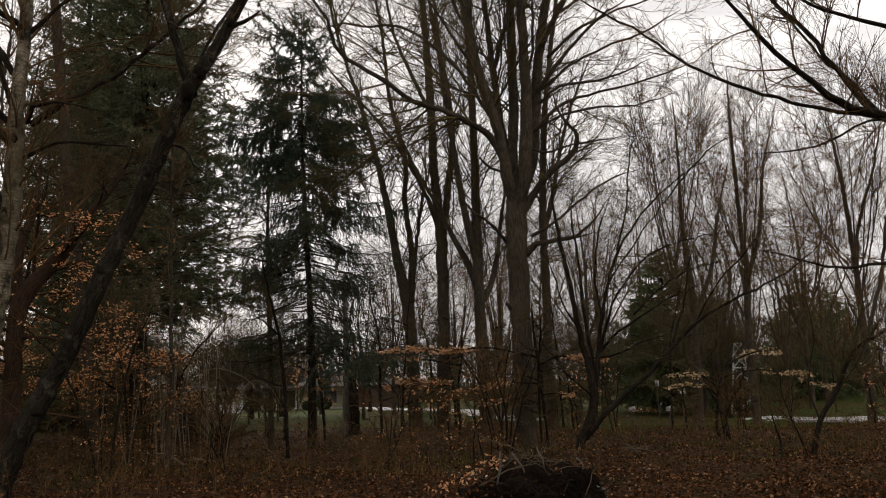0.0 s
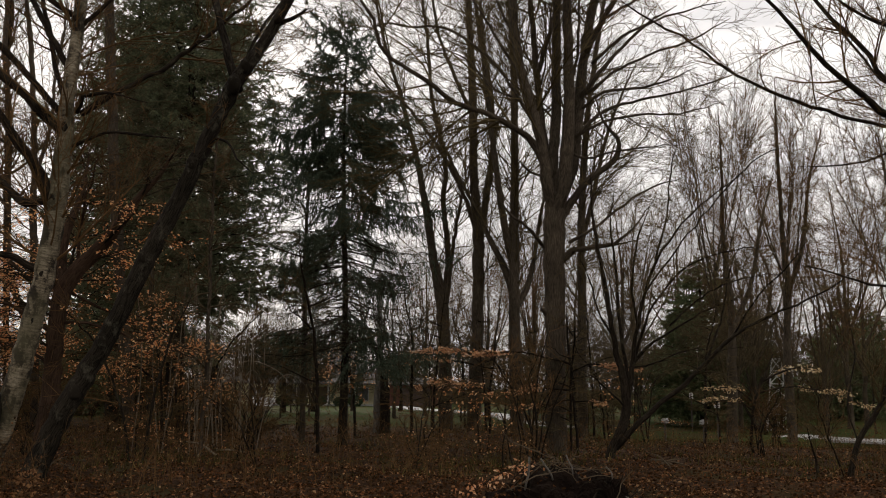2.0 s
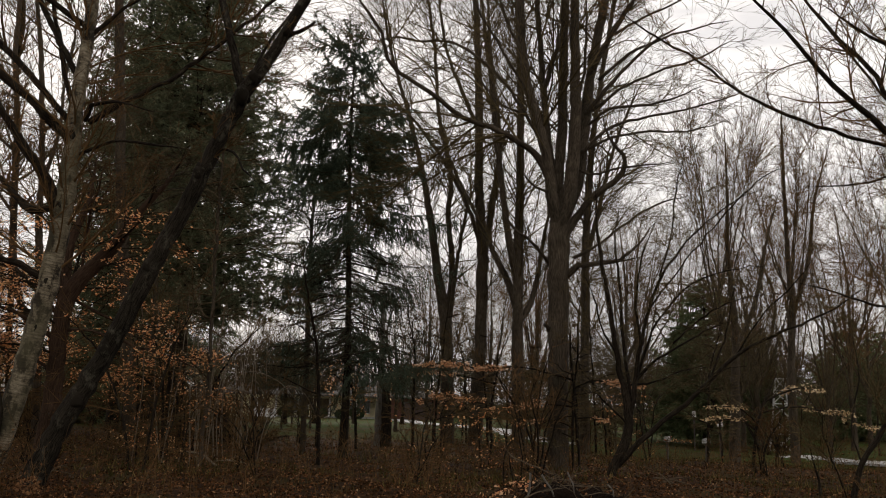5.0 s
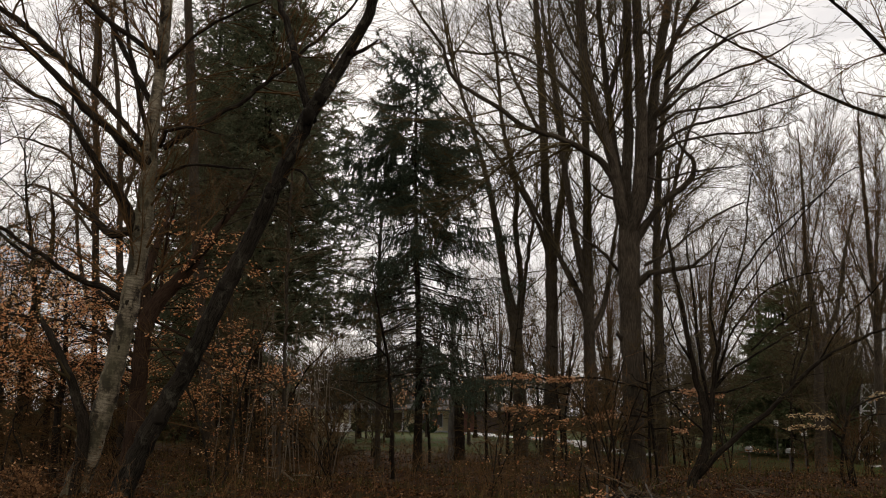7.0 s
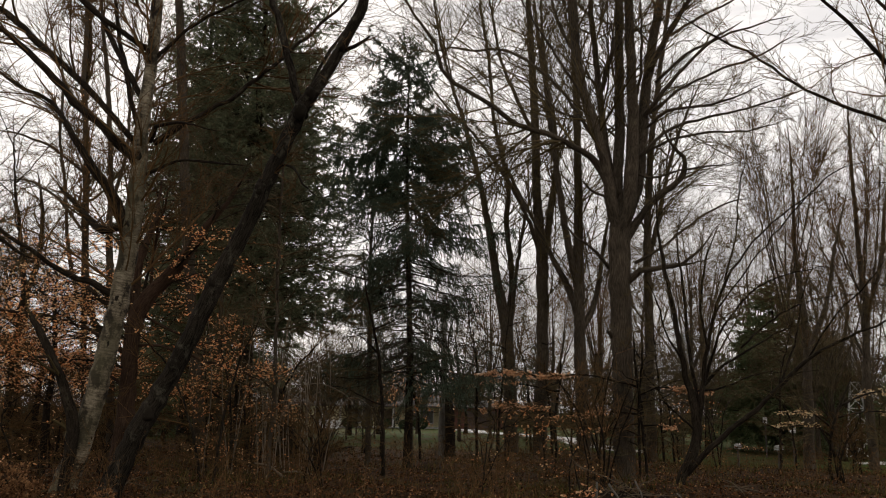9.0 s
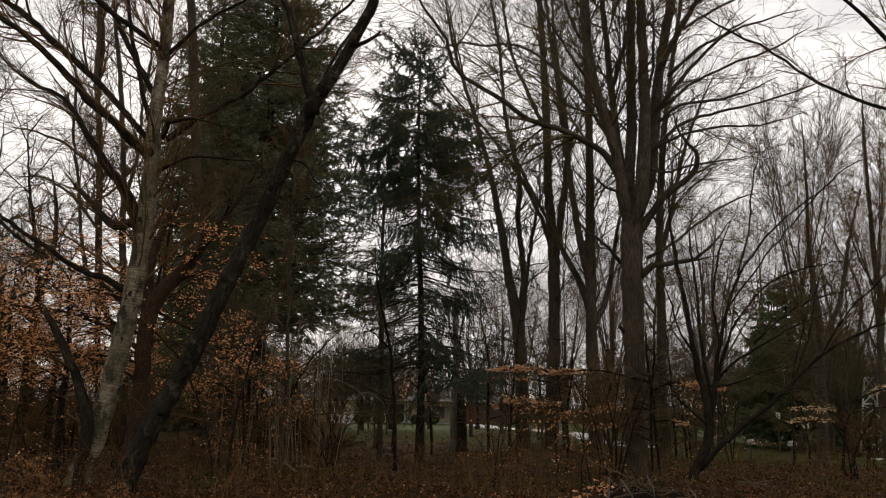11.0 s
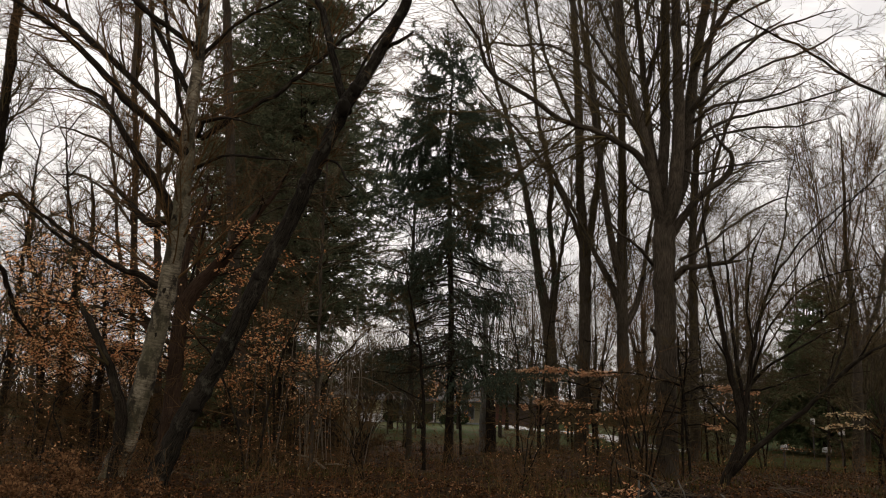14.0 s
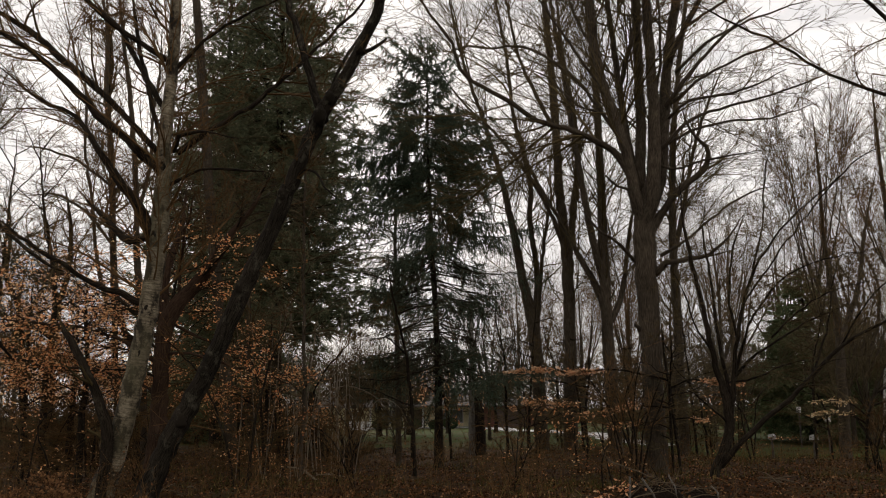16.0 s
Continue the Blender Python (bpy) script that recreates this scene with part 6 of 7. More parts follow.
spreading_beech(501, (-10.6, 21.5), 9.4, "young beech with level sprays and rusty lower leaves", 2300, 2.2, 6.4)
spreading_beech(503, (-13.6, 24.0), 10.2, "spreading young beech with clinging orange leaves", 1900, 2.4, 6.6)
spreading_beech(505, (-9.6, 26.5), 8.2, "slim young beech with sparse rusty leaves", 1500, 2.6, 6.0)
spreading_beech(507, (-9.1, 20.2), 5.4, "low young beech thick with orange leaves", 2600, 1.9, 4.6)
spreading_beech(509, (-10.5, 22.6), 5.0, "low young beech thick with orange leaves", 2400, 2.0, 4.6)


# ---- house ----
def house():
    ob = empty("house", (-6.1, 85, -0.25), "low ranch house, cream walls, brick garage, grey roof", "house")
    ob.scale = (1.2, 1.2, 0.86)
    # cream wing, recessed porch, brick garage
    part("wall", box(bmesh.new(), -9.4, -2.6, 0, 7.5, -0.1, 2.5), M_CREAM, ob, "cream painted wall")
    part("wall", box(bmesh.new(), -2.6, 6.2, 1.7, 7.5, -0.1, 2.5), M_CREAM, ob, "shaded grey porch wall")
    part("wall", box(bmesh.new(), 6.2, 11.0, -0.4, 7.5, -0.1, 2.5), M_BRICK, ob, "red-brown brick garage wall")
    part("porch_slab", box(bmesh.new(), -2.6, 6.2, -0.2, 1.7, -0.1, 0.15, 0.02), M_ROAD, ob)
    # brick courses of the garage, laid proud of the wall
    bm = bmesh.new()
    box(bm, -0.2, 0.2, -0.02, 0.02, -0.06, 0.06, 0.006)
    me = bpy.data.meshes.new("brick")
    bm.to_mesh(me)
    bm.free()
    me.materials.append(M_BRICK)
    for row in range(15):
        for col in range(11):
            b = new("brick", me)
            b.parent = ob
            b.location = (6.45 + col * 0.425 + (row % 2) * 0.2, -0.41, 0.12 + row * 0.142)
    # hipped roof with overhang
    def hip(x0, x1, y0, y1, z0, z1, run):
        bm = bmesh.new()
        lo = [bm.verts.new(v) for v in ((x0, y0, z0), (x1, y0, z0), (x1, y1, z0), (x0, y1, z0))]
        ym = (y0 + y1) / 2
        hi = [bm.verts.new((x0 + run, ym, z1)), bm.verts.new((x1 - run, ym, z1))]
        un = [bm.verts.new((v.co.x, v.co.y, z0 - 0.16)) for v in lo]
        bm.faces.new((lo[0], lo[1], hi[1], hi[0]))
        bm.faces.new((lo[1], lo[2], hi[1]))
        bm.faces.new((lo[2], lo[3], hi[0], hi[1]))
        bm.faces.new((lo[3], lo[0], hi[0]))
        for i in range(4):
            bm.faces.new((un[i], un[(i + 1) % 4], lo[(i + 1) % 4], lo[i]))
        bm.faces.new(un[::-1])
        return bm
    roof = part("roof", hip(-10.0, 11.6, -1.0, 8.1, 2.62, 4.3, 4.2), M_ROOF, ob, "grey shingled hip roof")
    for row in range(16):
        f = row / 16
        part("shingle_course", box(bmesh.new(), -10.0 + 4.2 * f, 11.6 - 4.2 * f, -1.0 + 4.55 * f - 0.02, -1.0 + 4.55 * f + 0.3, 2.63 + 1.68 * f, 2.655 + 1.68 * f + 0.02), M_ROOF, roof)
    part("gutter", box(bmesh.new(), -10.0, 11.6, -1.1, -1.0, 2.48, 2.6, 0.02), M_TRIM, roof)
    part("chimney", box(bmesh.new(), 2.0, 2.8, 4.6, 5.3, 3.8, 4.9, 0.03), M_BRICK, roof)
    for x in (-2.5, -0.3, 1.9, 4.1, 6.1):
        bm = box(bmesh.new(), x - 0.07, x + 0.07, -0.15, -0.01, 0.15, 2.47, 0.01)
        box(bm, x - 0.11, x + 0.11, -0.19, 0.03, 0.15, 0.32, 0.01)
        part("porch_post", bm, M_WHITE, ob, "white square porch post")
    def window(x0, x1, z0, z1, y, shutters=False):
        fr = bmesh.new()
        w = 0.07
        box(fr, x0 - w, x0, y - 0.05, y + 0.02, z0 - w, z1 + w)
        box(fr, x1, x1 + w, y - 0.05, y + 0.02, z0 - w, z1 + w)
        box(fr, x0, x1, y - 0.05, y + 0.02, z1, z1 + w)
        box(fr, x0, x1, y - 0.08, y + 0.02, z0 - w, z0)
        box(fr, (x0 + x1) / 2 - 0.025, (x0 + x1) / 2 + 0.025, y - 0.04, y + 0.01, z0, z1)
        wi = part("window", fr, M_WHITE, ob)
        part("pane", box(bmesh.new(), x0, x1, y - 0.02, y - 0.004, z0, z1), M_GLASS, wi)
        if shutters:
            for a in (x0 - 0.5, x1 + 0.1):
                bm = box(bmesh.new(), a, a + 0.4, y - 0.05, y - 0.004, z0 - 0.05, z1 + 0.05, 0.01)
                for i in range(8):
                    zz = z0 + 0.05 + i * (z1 - z0 - 0.1) / 8
                    box(bm, a + 0.05, a + 0.35, y - 0.065, y - 0.045, zz, zz + 0.06)
                part("shutter", bm, M_TRIM, wi)
    window(-4.6, -3.4, 0.95, 2.05, 0.0)
    window(-1.7, 0.0, 0.6, 2.1, 1.7)
    window(3.0, 5.2, 0.6, 2.1, 1.7)
    door = part("front_door", box(bmesh.new(), 1.0, 1.95, 1.6, 1.72, 0.15, 2.2, 0.01), M_DOOR, ob, "dark panelled front door")
    for zz in (0.4, 1.25):
        for xx in (1.1, 1.52):
            part("door_panel", box(bmesh.new(), xx, xx + 0.33, 1.57, 1.62, zz, zz + 0.7, 0.01), M_DOOR, door)
    part("door_handle", box(bmesh.new(), 1.86, 1.9, 1.52, 1.6, 1.05, 1.2, 0.01), M_GALV, door)
    gd = part("garage_door", box(bmesh.new(), 8.0, 10.5, -0.46, -0.38, 0.0, 2.1, 0.01), M_DOOR, ob, "dark brown sectional garage door")
    for i in range(4):
        part("panel", box(bmesh.new(), 8.05, 10.45, -0.49, -0.455, 0.05 + i * 0.52, 0.5 + i * 0.52, 0.015), M_DOOR, gd)
    # round wreath on the cream wall
    bm = bmesh.new()
    path = spline([(-6.4 + 0.33 * math.cos(a), -0.05, 1.35 + 0.33 * math.sin(a), 0.09) for a in np.linspace(0, 6.283, 13)], 0.08)
    wreath = new("wreath", tube_mesh("wreath", path, 8, M_HEDGE, 0.3, 5))
    wreath.location, wreath.scale = (-6.1, 84.98, -0.25), (1.2, 1.2, 0.95)
    tagged(wreath, "round dark wreath hung on the cream wall", "wreath")


house()


def hedge(x, y, w, d, h, seed):
    """A clipped shrub: a leafy uneven mass on a few stems."""
    rng = np.random.default_rng(seed)
    ob = empty("hedge_shrub", (x, y, -0.25), "low clipped dark evergreen shrub before the house", "shrub", "shrubs along the porch")
    n = 2600
    q = rng.normal(size=(n, 3))
    q /= np.linalg.norm(q, axis=1, keepdims=True)
    q *= rng.uniform(0.6, 1.05, n)[:, None] ** 0.5
    pos = q * np.array([w, d, h]) * 0.5 + np.array([0, 0, h * 0.52])
    v, f = blades(rng, pos, q + rng.normal(size=(n, 3)) * 0.5, 0.13, 0.08)
    part("foliage", mesh_arrays("foliage", v, f, M_HEDGE, smooth=False), None, ob, kind="stuff")
    P = np.stack([np.stack([np.zeros(5), np.zeros(5), np.zeros(5)], 1) + np.outer(np.linspace(0, 1, 5), (rng.normal() * w * 0.25, rng.normal() * d * 0.2, h * 0.8)) for _ in range(6)])
    v, f = strands(P, np.full((6, 5), 0.02), 4)
    part("stem_cluster", mesh_arrays("stem_cluster", v, f, M_TWIG), None, ob, kind="stuff")
    return ob


h1 = hedge(-8.0, 83.3, 1.5, 1.2, 0.95, 81)
for x, s in ((-5.2, 0.9), (-3.9, 1.0), (-2.2, 0.85), (-0.9, 1.05), (-12.6, 0.6), (-11.3, 0.65), (-8.4, 0.8)):
    copy_thing(h1, pose(x * 1.21, 83.4, -0.25, 0, 0, x * 50) @ Matrix.Scale(s, 4))


def low_wall(x0, x1, y):
    bm = box(bmesh.new(), x0, x1, y, y + 0.3, -0.3, 0.5, 0.02)
    box(bm, x0 - 0.04, x1 + 0.04, y - 0.05, y + 0.35, 0.5, 0.58, 0.015)
    me = bpy.data.meshes.new("garden_wall")
    bm.to_mesh(me)
    bm.free()
    me.materials.append(M_WHITE)
    tagged(new("garden_wall", me), "low white garden wall beside the porch", "wall")


low_wall(-11.3, -8.8, 82.0)


def white_house():
    """The white neighbouring house that shows between the thickets."""
    ob = empty("white_house", (-25.5, 84, -0.25), "small white house seen through the thicket", "house")
    part("wall", box(bmesh.new(), -2.5, 2.5, 0, 6, -0.1, 2.7), M_WHITE, ob)
    bm = bmesh.new()
    v = [bm.verts.new(p) for p in ((-2.9, -0.4, 2.6), (2.9, -0.4, 2.6), (2.9, 6.4, 2.6), (-2.9, 6.4, 2.6), (-2.9, 3, 4.1), (2.9, 3, 4.1))]
    for i in ((0, 1, 5, 4), (2, 3, 4, 5), (0, 4, 3), (1, 2, 5), (3, 2, 1, 0)):
        bm.faces.new([v[j] for j in i])
    part("roof", bm, M_ROOF, ob)
    for x in (-1.6, 0.4):
        wi = part("window", box(bmesh.new(), x, x + 1.1, -0.06, 0.02, 0.9, 2.1, 0.01), M_TRIM, ob)
        part("pane", box(bmesh.new(), x + 0.1, x + 1.0, -0.08, -0.05, 1.0, 2.0), M_GLASS, wi)


white_house()


def mailbox(x, y, turn, label):
    ob = empty("mailbox", (x, y, float(height(x, y)) - 0.04), label, "mailbox", "mailboxes by the lane")
    ob.rotation_euler, ob.scale = (0, 0, radians(turn)), (0.78, 0.78, 0.78)
    part("post", box(bmesh.new(), -0.05, 0.05, -0.05, 0.05, -0.2, 1.0, 0.008), M_TRIM, ob)
    bm = bmesh.new()
    ring = [(0.13 * math.cos(a), 1.14 + 0.12 * math.sin(a)) for a in np.linspace(0, math.pi, 9)] + [(-0.13, 1.0), (0.13, 1.0)]
    rows = [[bm.verts.new((u, s, z)) for u, z in ring] for s in (-0.26, 0.26)]
    for i in range(len(ring)):
        j = (i + 1) % len(ring)
        bm.faces.new((rows[0][i], rows[0][j], rows[1][j], rows[1][i]))
    bm.faces.new(rows[0][::-1])
    bm.faces.new(rows[1])
    part("box", bm, M_BOX, ob, "dull white rounded letter box")
    part("flag", box(bmesh.new(), 0.135, 0.15, 0.05, 0.12, 1.08, 1.3), M_BRICK, ob)
    return ob


mailbox(13.6, 33.2, -42, "dull white mailbox on a dark wooden post")
mailbox(12.5, 34.6, -35, "dull mailbox on a leaning dark post")


def sign(x, y, z, w, h):
    ob = empty("yard_sign", (x, y, float(height(x, y))), "small white sign on a thin post", "sign")
    ob.rotation_euler = (0, 0, radians(-20))
    part("post", box(bmesh.new(), -0.03, 0.03, 0, 0.04, -0.2, z), M_TRIM, ob)
    pl = part("plate", box(bmesh.new(), -w / 2, w / 2, -0.03, 0, z - h, z, 0.008), M_WHITE, ob)
    for i in range(2):
        part("bar", box(bmesh.new(), -w * 0.3, w * 0.3, -0.036, -0.03, z - h * (0.35 + 0.35 * i), z - h * (0.25 + 0.35 * i)), M_TRIM, pl)


sign(16.6, 42.0, 2.0, 0.2, 0.3)
sign(15.6, 36.5, 1.5, 0.24, 0.18)


def lattice_tower(x, y, z0):
    """A small white-painted lattice tower in the neighbouring yard: four battered legs, rails and crossed braces."""
    ob = empty("lattice_tower", (x, y, z0), "small white-painted lattice tower among the far trees", "tower")
    ob.rotation_euler = (0, 0, radians(-24))
    levels = [(-0.2, 0.66), (0.9, 0.55), (1.75, 0.46), (2.5, 0.375), (3.2, 0.29), (3.85, 0.21)]
    def strut(name, a, b, r):
        v, f = strands(np.linspace(a, b, 3)[None], np.full((1, 3), r), 4)
        part(name, mesh_arrays(name, v, f, M_WHITE), None, ob)
    for (za, wa), (zb, wb) in zip(levels, levels[1:]):
        lo = [(wa, wa, za), (-wa, wa, za), (-wa, -wa, za), (wa, -wa, za)]
        hi = [(wb, wb, zb), (-wb, wb, zb), (-wb, -wb, zb), (wb, -wb, zb)]
        for i in range(4):
            j = (i + 1) % 4
            strut("leg", lo[i], hi[i], 0.035)
            strut("brace", lo[i], hi[j], 0.02)
            strut("brace", lo[j], hi[i], 0.02)
            strut("rail", hi[i], hi[j], 0.025)


lattice_tower(22.25, 44.0, float(height(22.25, 44.0)))


# ---- undergrowth ----
def sapling(seed, tall, label, leaf=None, leaves=0, stems=2, material=None, dense=1.0, start=0.12):
    """A thin understory plant: one or more whip-like stems with twigs."""
    rng = np.random.default_rng(seed)
    tr = tree("sapling", label, material or M_BARK_DARK)
    for i in range(stems):
        a, lean = rng.uniform(0, 6.28), rng.uniform(0.1, 0.6) * tall
        dx, dy = math.cos(a) * lean, math.sin(a) * lean
        x, y = rng.normal() * 0.12, rng.normal() * 0.12
        h = tall * rng.uniform(0.65, 1.0)
        r = 0.006 + 0.0045 * tall
        limb(tr, "trunk" if i == 0 else "stem", [(x, y, -0.12, r * 1.2), (x + dx * 0.2 + rng.normal() * 0.05, y + dy * 0.2, h * 0.35, r), (x + dx * 0.45 + rng.normal() * 0.14, y + dy * 0.5 + rng.normal() * 0.1, h * 0.72, r * 0.7), (x + dx, y + dy, h, 0.004)])
    twigs(tr, seed + 1, int((8 + 6 * tall) * dense), int((30 + 26 * tall) * dense), int((30 + 40 * tall) * dense), 0.3 * tall, spread=52, up=0.0 if leaf else 0.03, start=start, flat=0.75 if leaf else 0.0, material=M_TWIG_RED, leaf=leaf, leaves=leaves)
    return tr.ob


kinds = [sapling(201, 2.2, "thin leafless sapling in the leaf mould", stems=2),
         sapling(203, 3.4, "slender leafless sapling with spreading twigs", stems=3),
         sapling(205, 4.6, "tall whip-like leafless sapling", stems=2),
         sapling(207, 1.6, "low leafless bush of many stems", stems=6, dense=1.6),
         sapling(209, 2.4, "low sapling with a few rusty leaves", stems=3, leaf=M_RUST, leaves=110),
         sapling(211, 3.2, "dense leafless thicket shrub", stems=9, dense=3.0, start=0.03)]
spots = np.random.default_rng(9)
first = {}
for i in range(165):
    y = 16.5 + 27 * spots.uniform() ** 1.1
    x = spots.uniform(-0.66 * y - 1, 0.76 * y + 1)
    k = int(spots.choice(6, p=(0.2, 0.16, 0.12, 0.2, 0.16, 0.16)))
    # few before the house, and none tall in that gap
    if -0.18 * y < x < 0.19 * y and (k in (1, 2, 5) or y > 24 or spots.uniform() < 0.4):
        continue
    if x > 0.2 * y and (k in (1, 2, 5) or y > 30 or spots.uniform() < 0.45):
        continue
    if -0.345 < x / y < -0.27 and k in (1, 2, 4, 5):
        continue
    if x < -0.36 * y and k in (1, 2, 5) and spots.uniform() < 0.75:
        continue
    m = pose(x, y, float(height(x, y)), 0, 0, spots.uniform(0, 360)) @ Matrix.Scale(spots.uniform(0.7, 1.25), 4)
    if k not in first:
        first[k] = kinds[k]
        kinds[k].matrix_basis = m
    else:
        copy_thing(kinds[k], m)
for k in set(range(6)) - set(first):
    kinds[k].matrix_basis = pose(-11.0 - k, 24.0, 0)
for i in range(4):
    y = spots.uniform(31, 43)
    x = spots.uniform(0.2, 0.35) * y
    copy_thing(kinds[5], pose(x, y, float(height(x, y)), 0, 0, spots.uniform(0, 360)) @ Matrix.Scale(spots.uniform(0.6, 1.0), 4))
for x, y, turn, size in ((20.2, 40.6, 40, 0.68), (20.9, 41.2, 160, 0.7), (19.4, 39.8, 280, 0.6)):
    copy_thing(kinds[5], pose(x, y, float(height(x, y)), 0, 0, turn) @ Matrix.Scale(size, 4))



for i in range(9):
    y = spots.uniform(23, 32)
    x = -spots.uniform(0.38, 0.62) * y
    copy_thing(kinds[5], pose(x, y, float(height(x, y)), 0, 0, spots.uniform(0, 360)) @ Matrix.Scale(spots.uniform(0.6, 0.85), 4))


def brambles():
    """Arching canes and dead stalks over the whole woodland floor."""
    rng = np.random.default_rng(91)
    n = 2400
    y = 13.5 + 20 * rng.uniform(size=n) ** 1.4
    x = rng.uniform(-0.7, 0.78, n) * y
    keep = ~((x > 0.12 * y) & (x < 0.6 * y) & (y < 19) & (rng.uniform(size=n) < 0.75))
    x, y = x[keep], y[keep]
    n = len(x)
    tall = rng.uniform(0.12, 0.8, n) * np.where(rng.uniform(size=n) < 0.12, 1.6, 1.0)
    a, out = rng.uniform(0, 6.28, n), rng.uniform(0.05, 0.9, n) * tall
    s = np.linspace(0, 1, 6)[None]
    P = np.stack([x[:, None] + np.cos(a)[:, None] * out[:, None] * s ** 1.6, y[:, None] + np.sin(a)[:, None] * out[:, None] * s ** 1.6,
                  height(x, y)[:, None] - 0.05 + tall[:, None] * np.sin(s * rng.uniform(1.2, 2.3, n)[:, None])], -1)
    P[:, 1:] += rng.normal(size=(n, 5, 3)) * 0.025
    R = rng.uniform(0.003, 0.007, n)[:, None] * np.linspace(1, 0.5, 6)[None]
    A, RA = grow(rng, P, R, n * 4, 0.25, 1.0, lambda L, t: L * 0.35, 50, 0.03, 0.25, 4, 0.7, 0.0028)
    v1, f1 = strands(P, R, 3)
    v2, f2 = strands(A, RA, 3)
    tagged(new("brambles", mesh_arrays("brambles", np.vstack([v1, v2]), np.vstack([f1, f2 + len(v1)]), M_TWIG_RED)), "tangle of dry canes and stalks over the leaf mould", "brambles", kind="stuff")
    m = 5000
    who, j = rng.integers(0, len(A), m), rng.integers(1, 4, m)
    v, f = blades(rng, A[who, j], rng.normal(size=(m, 3)), 0.05, 0.03, 0.2)
    tagged(new("bramble_leaves", mesh_arrays("bramble_leaves", v, f, M_LITTER, smooth=False)), "withered brown leaves caught in the canes", "leaves", kind="stuff")


brambles()


def litter():
    """Fallen leaves, curled, lying over the woodland floor."""
    rng = np.random.default_rng(92)
    n = 105000
    y = 8.0 + 27 * rng.uniform(size=n) ** 1.5
    x = rng.uniform(-0.72, 0.8, n) * y
    pos = np.stack([x, y, height(x, y) + rng.uniform(0.0, 0.05, n)], 1)
    ax = rng.normal(size=(n, 3))
    ax[:, 2] *= 0.35
    v, f = blades(rng, pos, ax, 0.065, 0.045, 0.35)
    tagged(new("leaf_litter", mesh_arrays("leaf_litter", v, f, M_LITTER, smooth=False)), "fallen brown and tan leaves on the ground", "leaves", kind="stuff")


litter()


def dry_grass():
    """Thin grass and seedlings in loose patches between the trees."""
    rng = np.random.default_rng(94)
    n = 22000
    y = 15.0 + 22 * rng.uniform(size=n) ** 1.2
    x = rng.uniform(-0.72, 0.8, n) * y
    patch = np.sin(x * 0.9 + 1.3 * np.sin(y * 0.6)) + np.sin(y * 1.1 + 0.8 * np.sin(x * 0.7)) + rng.normal(size=n) * 0.6
    keep = (patch > 0.25) & ~((x < -0.33 * y) & (y < 21))
    x, y = x[keep], y[keep]
    n = len(x)
    ax = rng.normal(size=(n, 3)) * 0.45 + np.array([0, 0, 1.0])
    v, f = blades(rng, np.stack([x, y, height(x, y) - 0.03], 1), ax, 0.27, 0.022, single=True)
    tagged(new("dry_grass", mesh_arrays("dry_grass", v, f, M_GRASS, smooth=False)), "olive and straw-coloured grass blades among the leaves", "grass", kind="stuff")


dry_grass()


def weed(seed, tall):
    """A dead goldenrod-like plant with fluffy tan heads."""
    rng = np.random.default_rng(seed)
    ob = empty("dry_weed", (0, 0, 0), "dead weed clump with fluffy tan seed heads", "plant", "dry weeds in the clearing")
    n = 5
    a = rng.uniform(0, 6.28, n)
    s = np.linspace(0, 1, 5)[None]
    h = tall * rng.uniform(0.45, 1.0, n)
    out = rng.uniform(0.1, 0.45, n) * tall
    P = np.stack([np.cos(a)[:, None] * out[:, None] * s ** 1.3, np.sin(a)[:, None] * out[:, None] * s ** 1.3, h[:, None] * s - 0.05], -1)
    v, f = strands(P, np.full((n, 5), 0.005), 3)
    part("stem", mesh_arrays("stem", v, f, M_STICK), None, ob, kind="stuff")
    for i in range(n):
        c = P[i, -1]
        q = rng.normal(size=(150, 3))
        q *= rng.uniform(0.07, 0.125) * rng.uniform(0.4, 1, (150, 1)) ** 0.5 * np.array([1, 1, 0.7]) / np.linalg.norm(q, axis=1, keepdims=True)
        v, f = blades(rng, c + q, q + rng.normal(size=(150, 3)) * 0.03, 0.045, 0.036)
        part("seed_head", mesh_arrays("seed_head", v, f, M_WEED, smooth=False), None, ob, kind="stuff")
    return ob


weeds = [weed(301, 0.55), weed(303, 0.68), weed(305, 0.42)]
for i in range(14):
    y = spots.uniform(9.8, 13.5)
    x = -0.40 * y - spots.uniform(0, 0.2) * y
    m = pose(x, y, float(height(x, y)), 0, 0, spots.uniform(0, 360)) @ Matrix.Scale(spots.uniform(0.8, 1.2), 4)
    if i < 3:
        weeds[i].matrix_basis = m
    else:
        copy_thing(weeds[i % 3], m)


